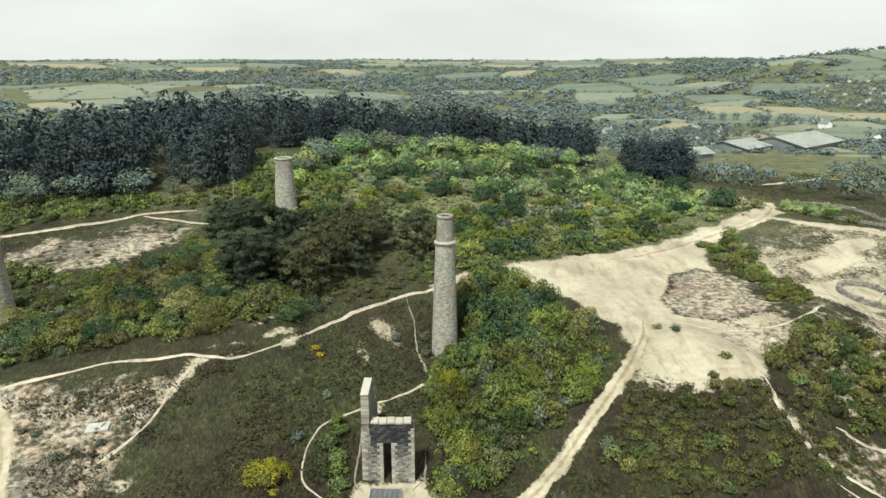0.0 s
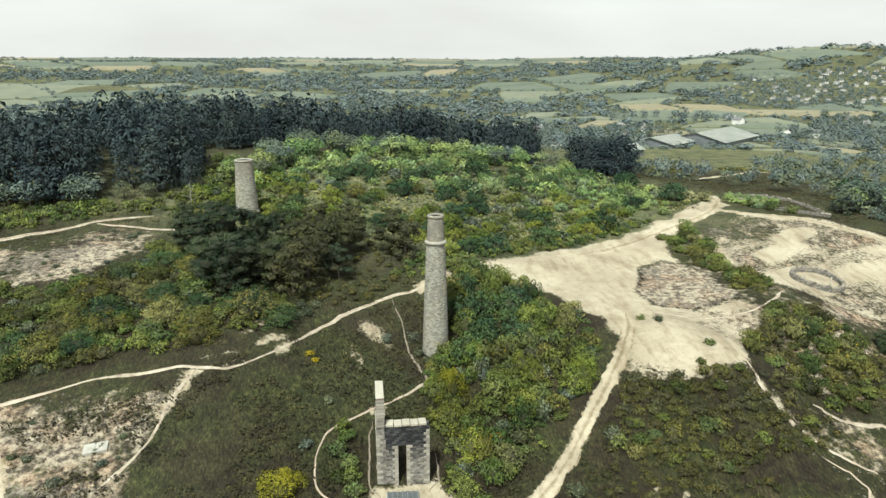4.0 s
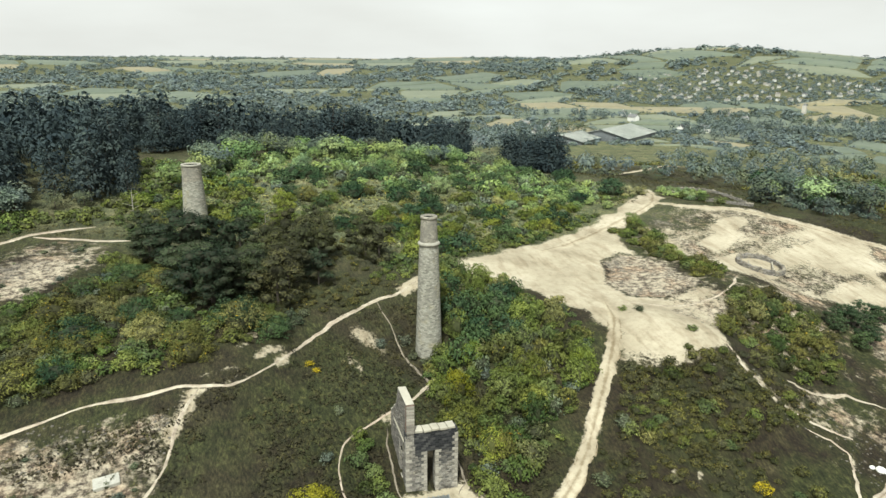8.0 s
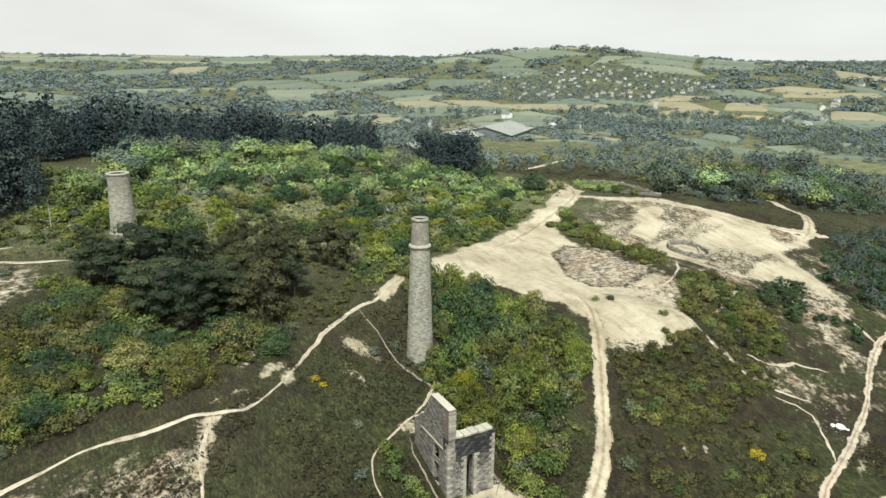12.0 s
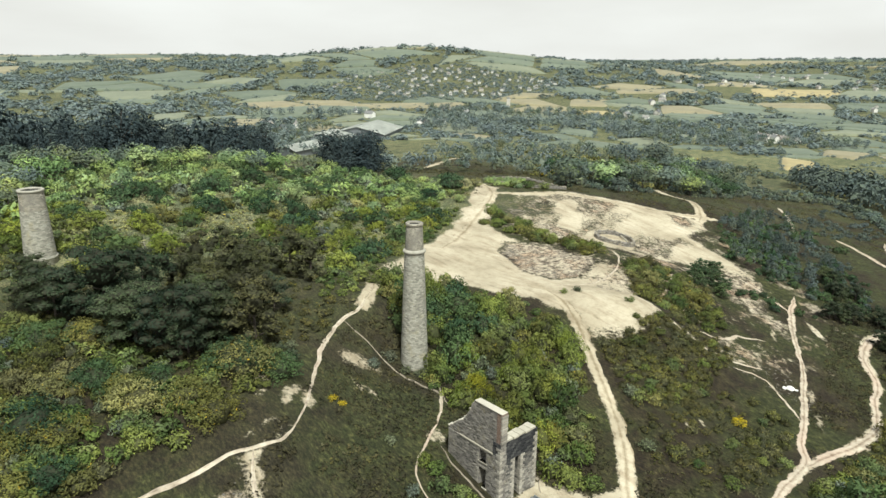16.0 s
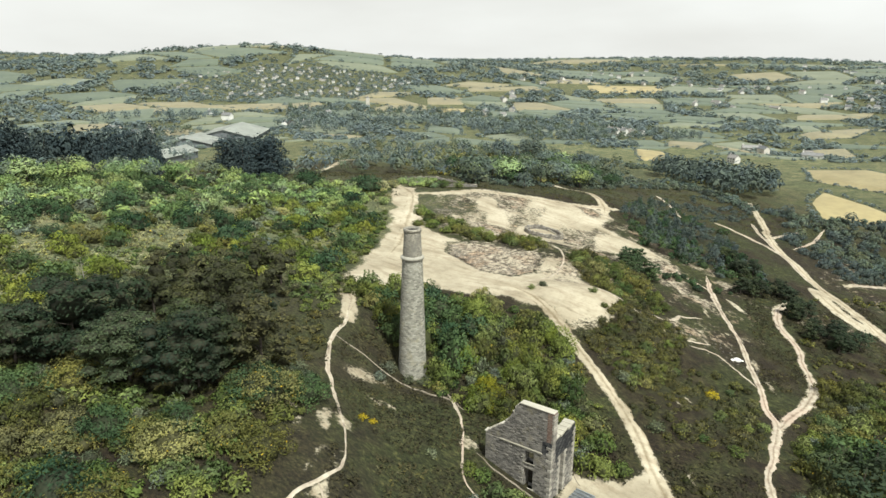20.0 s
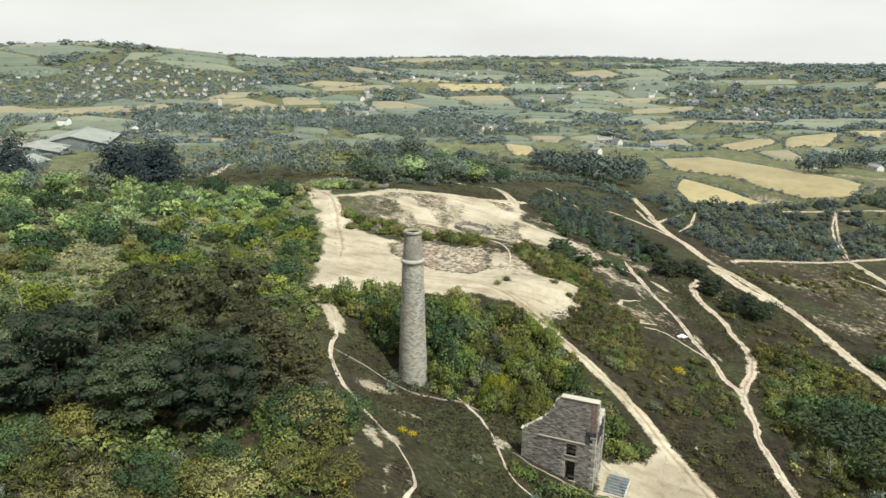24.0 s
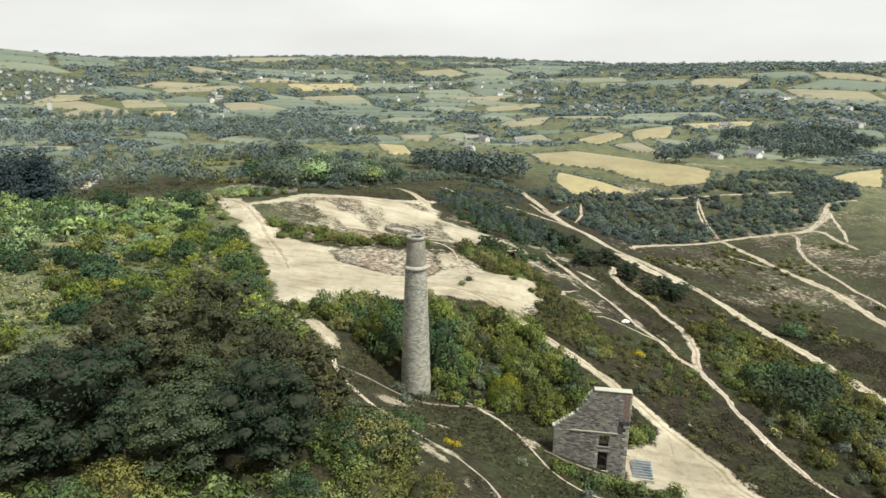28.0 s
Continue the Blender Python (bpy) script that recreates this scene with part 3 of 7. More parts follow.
# ---- the plan: tracks and open ground ----
TRACKS = [  # label, width, line
    ("narrow pinkish-white footpath worn along the heath crest", 0.64, [(-66, 77), (-58, 80), (-53, 82), (-46, 85), (-37, 85.5), (-33, 85.3), (-29, 86), (-25.5, 88.3), (-22.3, 92), (-17.3, 98.8), (-12.3, 104.6), (-7.5, 108.6), (-2, 111), (2, 114), (5, 117.5), (9, 120), (14, 122.5)]),
    ("pale sandy spur path dropping down a worn bank", 0.55, [(-33, 85), (-35, 80.5), (-36, 76), (-37, 72), (-40, 67)]),
    ("thin trodden path down the heath slope", 0.36, [(-6, 109), (-5, 105), (-4, 101), (-3, 96), (-2.3, 91.5), (-3.5, 88.5)]),
    ("thin sandy path winding past the ruined engine house", 0.55, [(-0.8, 92.5), (-2.4, 90.5), (-5.6, 87), (-8.4, 84.4), (-12.4, 82), (-15.6, 79.5), (-17, 77), (-17.2, 73), (-16.5, 70), (-13, 67.5), (-9, 66)]),
    ("broad pale sand track running down to the engine house", 2.3, [(33, 103), (31, 97), (27.8, 90.5), (24, 85.2), (19.5, 79.3), (15.7, 74.3), (11.8, 69.8), (6.2, 64.6), (-0.8, 59.3), (-7.5, 56.5), (-11, 53)]),
    ("pale dirt track along the valley side", 1.4, [(100, 83), (89, 79), (78, 74), (65, 67), (51, 61), (40, 56.8), (34, 54.2), (24, 53), (14, 51.5), (5, 48.5), (-4, 43)]),
    ("short pale spur above the valley track", 0.9, [(93, 93), (91.5, 86), (88, 79)]),
    ("curving pale dirt track joining the valley track", 1.7, [(101, 63.5), (93, 64.5), (83, 62.3), (75, 57.3), (66, 54.8), (58, 52.2), (49, 51.8), (40, 53), (33, 54)]),
    ("long straight pale track along the valley floor", 2.7, [(231, 100), (200, 89), (166, 78.5), (139, 66), (122, 57), (109, 48), (97, 40), (84, 33.5), (62, 27.5), (46, 22), (38, 19), (20, 10)]),
    ("short pale link track on the valley side", 1.8, [(173, 99), (168, 90), (160, 81), (151, 72)]),
    ("pale cross track over the dark heath", 2.0, [(140, 55), (161, 38), (181, 16.5), (192, 0), (197, -18), (209, -28), (240, -43)]),
    ("pale track running along the heath floor", 2.4, [(181, 16), (168, 13), (153, 10.5), (131, 6.5), (114, 0), (92, -4.5), (60, -14)]),
    ("faint pale track beside the cross track", 1.4, [(194, -12), (187, -13), (163, -7), (138, -4.5), (115, -7), (95, -12)]),
    ("faint track through dark scrub", 1.0, [(245, 14), (213, 16), (184, 16)]),
    ("pale track beside the valley floor track", 1.5, [(191, 91), (172, 83), (157, 76), (135, 65.5), (125, 60.5)]),
    ("short pale spur into valley scrub", 1.6, [(170, 81.5), (187, 78.5), (204, 74)]),
    ("short pale spur among dark bushes", 1.3, [(167, 72.5), (190, 69.5), (214, 69)]),
    ("broad worn patch where valley tracks meet", 4.0, [(121, 60), (114, 56.5), (108, 52.5), (103, 47.5)]),
    ("pale branch at the far fork", 1.7, [(234, -41), (243, -48), (246, -56)]),
    ("pale loop beside the far fork", 1.5, [(193, -14.5), (204, -25), (214, -33), (228, -37)]),
    ("faint pale path from the far fork", 1.2, [(227, -37), (207, -34), (190, -31), (179, -28)]),
    ("pale track bending off the cross track", 1.7, [(196, -17), (196, -24), (184, -25.5), (168, -27)]),
    ("thin path through valley scrub", 0.9, [(249, 12), (232, 16), (216, 17.5), (184, 17)]),
    ("pale lane at the foot of golden fields", 1.5, [(236, 42), (242, 23), (249, 6), (255, -17), (261, -33)]),
    ("thin pale track over dark heath", 1.1, [(157, 21), (145, 15), (138, 11.5)]),
    ("worn sandy patch where the footpath meets the flat", 2.6, [(-1, 111.6), (2.5, 114.5), (6, 118), (11, 121), (17, 124)]),
    ("thin trodden path along the ruin's long wall", 0.4, [(-10.3, 81.5), (-10.9, 78.5), (-11.0, 75), (-10.8, 71.5), (-9.4, 69.6)]),
    ("thin trodden path along the ruin's short wall", 0.4, [(-2.6, 76), (-2.7, 73.5), (-2.7, 71.2), (-3.8, 69.8)]),
    ("pale upper path crossing bare ground", 1.6, [(-110, 128), (-91, 132.5), (-81, 136), (-71, 142), (-66, 146.5), (-56, 150)]),
    ("short pale branch path on bare ground", 1.2, [(-66, 144.5), (-54, 141.5), (-47, 141)]),
    ("wide pale sand road leading off the flat", 3.4, [(87, 178), (84.5, 170), (79, 162), (70, 155), (56, 145.5), (45, 138), (32, 131)]),
    ("pale sand road skirting the upper flat", 2.6, [(80, 162), (88, 159), (99, 154), (108, 146), (115, 136), (123, 128), (134, 121)]),
    ("pale earth track climbing from the upper flat", 3.0, [(167, 163), (155, 147), (140, 131), (131, 124), (124, 121)]),
    ("narrow sandy path over the flat", 0.8, [(35, 101.5), (43, 99.5), (55, 102), (61, 105), (66, 110)]),
    ("eroded orange gully running down the slope", 0.6, [(44, 86.5), (46, 81), (48, 77), (51, 74), (56, 71)]),
    ("thin eroded pale gully on the slope", 0.5, [(53, 82), (56, 79), (63, 77.5), (66, 75)]),
    ("thin branching eroded gully", 0.5, [(49, 73), (53, 69), (50, 65), (46, 60)]),
    ("wide pale track across the mine waste", 3.0, [(-70, 79), (-60, 78), (-54.5, 73), (-50, 66), (-47, 58), (-45, 48)]),
    ("distant pale earth track across heath", 2.6, [(105, 232), (120, 239), (141, 250), (170, 265)]),
    ("thin winding pale path on the far hillside", 1.2, [(200, 130), (185, 120), (176, 115), (162, 108)]),
]
LINES = [(curve_of(p, 1.2), w) for _, w, p in TRACKS]
SAND_FLAT = [(6, 118), (10, 122), (18, 127), (33, 135), (47, 143), (64, 156), (82, 170), (86, 167), (72, 156), (58, 144), (54.5, 132), (56, 122), (55, 104), (46, 102), (42, 97), (45, 87), (40, 84), (32, 84), (27.5, 86.5), (31, 92), (28.5, 100), (23.5, 111), (15.5, 118)]
UPPER_FLAT = [(74, 150), (87, 157), (105, 153), (116, 140), (125, 125), (121, 117), (107, 117), (101, 104), (98, 94), (90, 101), (80, 107), (66, 118), (66, 134)]
RUBBLE_PATCH = [(44, 124), (51, 131), (57, 126), (56.5, 106), (45, 103), (39, 105), (38, 112)]
BANK = [(37, 100.5), (50.5, 103), (57, 100.5), (50, 93), (46, 88.5), (42.5, 84.5), (39.5, 85), (41, 92)]
SPOIL_HEAP = [(69, 152), (76, 155.8), (88, 155), (89, 147), (81.5, 140.5), (76, 141.5), (69, 142.5)]
YARD = [(-10.3, 70.6), (-3, 71), (0.3, 66.6), (5.2, 63.6), (0.5, 59.6), (-5.5, 56.4), (-9.5, 57.5), (-12, 62), (-11.5, 66.8)]
LOW_WASTE = [(-60, 79), (-49, 83), (-35, 83), (-35.5, 77), (-37, 70), (-41, 60), (-58, 58), (-66, 68)]
HIGH_WASTE = [(-86, 119), (-78, 132), (-64, 142), (-51, 140), (-51, 128), (-60, 116), (-72, 108)]
SCARS = [  # small bare scrapes: east, north, length, width, turn
    (-12, 94, 5, 1.5, 1.9), (-34.3, 82.5, 3.2, 1.5, 1.3), (-36, 78, 3, 0.9, 1.3), (-29.5, 86.5, 4, 1.2, 0.35), (-9.5, 100.5, 4, 2.2, 2.4), (-27, 95.5, 6, 1.4, 1.0), (-24.5, 93, 4, 1, 0.8), (-9, 82.5, 3, 2.5, 0.3), (23, 66, 4, 0.8, 1.2),
    (-3.8, 70.2, 3, 1.4, 1.5), (27, 66, 3, 0.8, 0.9), (8, 60, 3, 1.0, 0.6), (-31, 88, 4, 1, 0.3), (38, 96, 9, 6, 0.4), (57, 62, 5, 1.5, 0.5), (50, 58, 6, 1.0, 0.5), (-36.5, 65.2, 5, 3, 0.1), (-44, 79, 4, 1.6, 0.2), (-36, 79, 3, 2.0, 1.2),
    (43.5, 84.5, 6, 1.6, 2.2), (47, 79, 5, 1.2, 2.0), (52, 73.5, 5, 1.3, 2.4), (49, 83, 4, 1.0, 1.4), (55, 77.5, 5, 0.9, 2.7), (61, 78, 4, 0.9, 3.0), (51.5, 66, 4, 0.9, 0.9), (34, 84.5, 6, 1.2, 0.1), (8.5, 118.5, 4.5, 2.0, 0.7), (3, 114.5, 3.5, 1.2, 0.6), (-22.5, 92, 3, 1.2, 1.2), (-33, 85, 3.5, 1.4, 0.2), (27, 83.5, 3, 0.9, 0.8), (71, 75, 6, 1.0, 0.5), (84, 72, 5, 1.2, 0.9), (66, 69.5, 7, 0.9, 0.45), (90, 58, 7, 0.9, 0.5), (75, 66, 6, 0.8, 0.4)]

# ground sheet
near = (GXX > -170) & (GXX < 330) & (GYY > -110) & (GYY < 330)
cover = np.zeros((*GXX.shape, 4), np.float32)
gx, gy = GXX[near], GYY[near]
sand = np.zeros(gx.shape)
ragged = fbm(gx, gy, 5, 3)
for poly, soft in ((SAND_FLAT, 3.0), (UPPER_FLAT, 4.5), (YARD, 1.6)):
    sand = np.maximum(sand, ease(-soft, soft * 0.6, inside(gx, gy, poly) + 2.2 * ragged))
upper = ease(-1, 3, inside(gx, gy, UPPER_FLAT))
streak = fbm(gx * 0.45 + gy * 0.25, gy * 1.3 - gx * 0.6, 7, 5)
sand -= upper * np.clip(0.36 + 0.95 * streak, 0, 0.62)
for line, w in LINES:
    if w >= 1.7:
        sand = np.maximum(sand, 0.85 * ease(w * 0.5 + 0.55, w * 0.5 - 0.5, line_gap(gx, gy, line) + 0.7 * ragged))
for a, b, ln, wd, turn in SCARS:
    c, s = math.cos(turn), math.sin(turn)
    q = np.hypot(((gx - a) * c + (gy - b) * s) / ln, (-(gx - a) * s + (gy - b) * c) / wd)
    sand = np.maximum(sand, 0.62 * ease(1.1, 0.2, q + 0.6 * ragged))
scree = np.zeros(gx.shape)
for poly in (LOW_WASTE, HIGH_WASTE):
    scree = np.maximum(scree, ease(-3, 3, inside(gx, gy, poly) + 3 * ragged) * (0.62 + 0.5 * fbm(gx, gy, 12, 4)))
rub = ease(-2, 3, inside(gx, gy, RUBBLE_PATCH) + 3 * fbm(gx, gy, 10, 4))
sand = sand * (1 - 0.85 * rub * np.clip(0.9 + 0.9 * fbm(gx * 1.2 - gy * 0.4, gy * 0.5, 5, 4), 0.2, 1))
scree = np.maximum(scree, 0.72 * rub)
scree = np.maximum(scree, upper * np.clip(0.3 + 0.6 * streak, 0, 0.6))
lobe = [(27, 88), (42, 97), (45, 88), (41, 83), (32, 83)]
wash = ease(-1, 3, inside(gx, gy, lobe)) * np.clip(0.35 + 1.1 * fbm(gx * 0.9 + gy * 0.3, gx * 0.25 - gy * 0.25, 3.5, 4), 0, 0.75)
sand = sand * (1 - 0.75 * wash)
scree = np.maximum(scree, 0.75 * wash)
slope = [(60, 90), (72, 98), (110, 90), (100, 68), (70, 60), (45, 58), (46, 75), (55, 84)]
scree = np.maximum(scree, ease(-6, 4, inside(gx, gy, slope)) * (0.22 + 0.6 * np.clip(fbm(gx, gy, 7, 4), 0, 1)))
for poly, most in (([(57, 108), (66, 118), (80, 107), (98, 94), (95, 86), (80, 81), (62, 80), (50, 86), (47, 94)], 0.5), ([(56, 147), (68, 152), (67, 118), (63, 104), (55, 106), (55, 134)], 0.55), ([(96, 92), (106, 116), (122, 117), (126, 122), (130, 112), (108, 92)], 0.42)):
    scree = np.maximum(scree, most * ease(-3, 3, inside(gx, gy, poly) + 2.5 * ragged) * (0.85 + 0.7 * fbm(gx, gy, 5, 4)))
scree = np.maximum(scree, 0.32 * ease(60, 110, gx) * ease(85, 50, gy) * (1 + fbm(gx, gy, 14, 4)))
spoil = np.zeros(gx.shape)
for poly, most in ((RUBBLE_PATCH, 0.5), (SPOIL_HEAP, 0.56), ([(-52, 68), (-44, 69), (-39.5, 65.5), (-44, 60), (-52, 60)], 0.6), ([(-70, 112), (-60, 120), (-57, 134), (-66, 134), (-76, 122)], 0.5)):
    spoil = np.maximum(spoil, most * ease(-2.5, 2.5, inside(gx, gy, poly) + 2.5 * ragged))
spoil *= np.clip(0.9 + 0.9 * fbm(gx * 0.8 + gy * 0.5, gx * 0.3 - gy * 0.4, 6, 4), 0.3, 1.3)
sand *= 1 - np.clip(spoil * 1.25, 0, 0.9)
bank = ease(-2, 2, inside(gx, gy, BANK) + 2.0 * ragged)
sand = np.maximum(sand, bank * np.clip(0.52 + 0.5 * fbm(gx, gy, 6, 4), 0, 0.8))
scree = np.maximum(scree, 0.6 * bank)
cover[near, 3] = np.clip(spoil, 0, 1)
cover[near, 0], cover[near, 1] = np.clip(sand, 0, 1), np.clip(scree, 0, 1)
far_off = np.hypot(GXX - 60, GYY - 100)
belt_green = np.exp(-(((GXX - 5) / 75) ** 2 + ((GYY - 175) / 45) ** 2) ** 2)
cover[..., 2] = np.clip(1.15 * belt_green + ease(130, 280, far_off) * (0.8 - 0.15 * ease(350, 700, far_off)) + 0.25 * fbm(GXX, GYY, 60, 4), 0, 1)
nx, ny = len(GX), len(GY)
idx = np.arange(nx * ny).reshape(ny, nx)
quads = np.stack([idx[:-1, :-1], idx[:-1, 1:], idx[1:, 1:], idx[1:, :-1]], -1).reshape(-1, 4)
ground_me = mesh_of("ground", np.stack([GXX, GYY, GZZ], -1).reshape(-1, 3), quads, GROUND, True)
layer = ground_me.attributes.new("cover", "FLOAT_COLOR", "POINT")
layer.data.foreach_set("color", cover.ravel())
tagged(new("ground", ground_me), "brown heath and rough grass over old mine workings", "ground", kind="structure")


def draped(name, poly, label, lift=0.05, inner=1.2, category="sand"):
    """A sheet over the ground inside a polygon, with a ragged edge."""
    keep = (inside(GXX, GYY, poly) + 2.0 * fbm(GXX, GYY, 5, 3)) > inner
    cells = keep[:-1, :-1] & keep[1:, :-1] & keep[:-1, 1:] & keep[1:, 1:]
    q = quads[cells.ravel()]
    used, back = np.unique(q, return_inverse=True)
    v = np.stack([GXX, GYY, GZZ + lift], -1).reshape(-1, 3)[used]
    me = mesh_of(name, v, back.reshape(-1, 4), GROUND, True)
    me.attributes.new("cover", "FLOAT_COLOR", "POINT").data.foreach_set("color", cover.reshape(-1, 4)[used].ravel())
    return tagged(new(name, me), label, category, kind="structure")


draped("sand_flat", SAND_FLAT, "broad flat of pale cream mine sand with wheel marks")
draped("upper_sand_flat", UPPER_FLAT, "upper flat of pale sand with dark streaks and ruts")
draped("yard", YARD, "pale trodden sand yard before the engine house", inner=0.9)


def track(label, width, points):
    """A worn strip over the ground, with a ragged edge and a hollow middle."""
    c = curve_of(points, 0.5)
    stray = 2.0 if "gully" in label else 1.1 if width < 0.46 else 0.45
    c = c + stray * np.column_stack([fbm(c[:, 0], c[:, 1], 5, 4), fbm(c[:, 0] + 70, c[:, 1], 5, 4)])
    d = np.gradient(c, axis=0)
    side = np.stack([-d[:, 1], d[:, 0]], 1) / np.linalg.norm(d, axis=1)[:, None]
    across = np.array([-0.5, -0.4, -0.27, -0.14, 0.0, 0.14, 0.27, 0.4, 0.5])
    worn = np.array([0.0, 0.55, 1.0, 0.6, 0.1, 0.6, 1.0, 0.55, 0.0])
    taper = np.minimum(1, 0.12 + np.minimum(np.arange(len(c)), np.arange(len(c))[::-1]) * 0.5 / (2.5 * width + 1.5))
    wl_, wr_ = (width * taper * np.clip(0.95 + (1.3 if width < 1 else 0.55) * fbm(c[:, 0] + s, c[:, 1] - s, 12.0, 3) + 0.45 * fbm(c[:, 0] - s, c[:, 1] + s, 1.6, 3), 0.3, 1.8) for s in (0, 90))
    rows = []
    for a in across:
        p = c + side * (a * np.where(a < 0, wl_, wr_))[:, None]
        z = ground_z(p[:, 0], p[:, 1]) + (0.09 if abs(a) < 0.4 else 0.0)
        rows.append(np.column_stack([p, z]))
    v = np.stack(rows, 1).reshape(-1, 3)
    k = len(across)
    i = (np.arange(len(c) - 1)[:, None] * k + np.arange(k - 1)).ravel()
    f = np.stack([i, i + 1, i + k + 1, i + k], 1)[:, ::-1]
    me = mesh_of("track", v, f, TRACK_DULL if width < 0.46 else TRACK if width < 2.2 else SAND, True)
    me.attributes.new("worn", "FLOAT", "POINT").data.foreach_set("value", np.tile(worn if width > 1.2 else 0.4 + 0.5 * worn, len(c)).astype(np.float32))
    return tagged(new("track", me), label, "path", "tracks over the heath", "structure")


for label, width, points in TRACKS:
    track(label, width, points)


# ---- stacks ----
def turned(profile, seg=40, uv_scale=1.0, rough=0.0):
    """A lathed shell: rows of (radius, height), with courses laid round it."""
    bm = bmesh.new()
    uv = bm.loops.layers.uv.verify()
    rings = []
    for r, z in profile:
        ring = []
        for k in range(seg):
            a = 2 * math.pi * k / seg
            q = r + rough * float(rng.uniform(-1, 1))
            ring.append(bm.verts.new((q * math.cos(a), q * math.sin(a), z)))
        rings.append(ring)
    run = 0.0
    for (r0, z0), (r1, z1), a, b in zip(profile, profile[1:], rings, rings[1:]):
        ln = math.hypot(r1 - r0, z1 - z0)
        for k in range(seg):
            f = bm.faces.new((a[k], a[(k + 1) % seg], b[(k + 1) % seg], b[k]))
            f.smooth = True
            for lp, (du, dv) in zip(f.loops, ((0, 0), (1, 0), (1, ln), (0, ln))):
                u = (k + du) * 2 * math.pi * 1.7 / seg
                lp[uv].uv = (u, run + dv)
        run += ln
    return bm


def rows_between(r0, z0, r1, z1, n):
    return [(r0 + (r1 - r0) * k / n, z0 + (z1 - z0) * k / n) for k in range(n + 1)]


def tall_stack():
    x, y, z = 0.3, 99.75, 4.2
    t = empty("chimney_stack", pose(x, y, z))
    part("shaft", turned(rows_between(2.18, -0.8, 1.47, 18.5, 40), 48, rough=0.012), STACK_STONE, t, "grey coursed killas stone shaft")
    part("collar", turned([(1.44, 18.42), (1.62, 18.5), (1.70, 18.62), (1.70, 18.78), (1.60, 18.9), (1.38, 19.02)], 48), BAND, t, "pale projecting string course")
    part("upper_shaft", turned(rows_between(1.37, 18.95, 1.20, 22.55, 12), 48, rough=0.01), STACK_BRICK, t, "weathered brick upper shaft with dark stains")
    part("rim", turned([(1.20, 22.5), (1.30, 22.58), (1.31, 22.9), (1.22, 22.97), (0.92, 22.95), (0.90, 22.6)], 48), STACK_BRICK, t)
    part("flue", turned(rows_between(0.90, 22.7, 1.0, 12.0, 6), 32), DARK_INSIDE, t)
    return tagged(t, "tall tapering grey stone mine chimney among green shrubs", "chimney")


def stout_stack(x, y, z, scale, label, top=1.0):
    t = empty("chimney_stack", pose(x, y, z))
    s = scale
    part("plinth", turned([(2.75 * s, -1.5), (2.72 * s, 0.9), (2.80 * s, 1.0), (2.80 * s, 1.25), (2.62 * s, 1.4)], 40), STACK_STONE, t, "projecting stone plinth")
    part("shaft", turned(rows_between(2.58 * s, 1.35, 2.14 * s, 9.6 * top, 20), 44, rough=0.02), STACK_STONE, t, "grey stone shaft")
    part("upper_shaft", turned(rows_between(2.13 * s, 9.6 * top, 1.98 * s, 12.8 * top, 8), 44, rough=0.012), STACK_BRICK, t, "paler brick top section")
    part("rim", turned([(1.98 * s, 12.75 * top), (2.12 * s, 12.85 * top), (2.12 * s, 13.15 * top), (2.02 * s, 13.22 * top), (1.62 * s, 13.2 * top), (1.6 * s, 12.8 * top)], 44), BAND, t, "pale stone rim")
    part("flue", turned(rows_between(1.6 * s, 13.0 * top, 1.75 * s, 6.0 * top, 5), 32), DARK_INSIDE, t)
    return tagged(t, label, "chimney")


tall_stack()
stout_stack(-37.6, 158.3, 14.4, 1.0, "stout tapering stone mine chimney before dark pines")
stout_stack(-68.5, 97.2, 10.6, 0.92, "stout stone mine chimney on a broad plinth in scrub")


# ---- ruined engine house ----
def columns(bm, along, cells, lo, hi, gaps=()):
    """A wall of upright strips: cells are (start, end, bottom, top); gaps are openings (start, end, bottom, top)."""
    for a, b, z0, z1 in cells:
        holes = sorted((g[2], g[3]) for g in gaps if a >= g[0] - 1e-6 and b <= g[1] + 1e-6)
        base = z0
        for h0, h1 in holes + [(z1, z1)]:
            if h0 > base:
                if along == "x":
                    box(bm, a, b, lo, hi, base, min(h0, z1))
                else:
                    box(bm, lo, hi, a, b, base, min(h0, z1))
            base = max(base, h1)


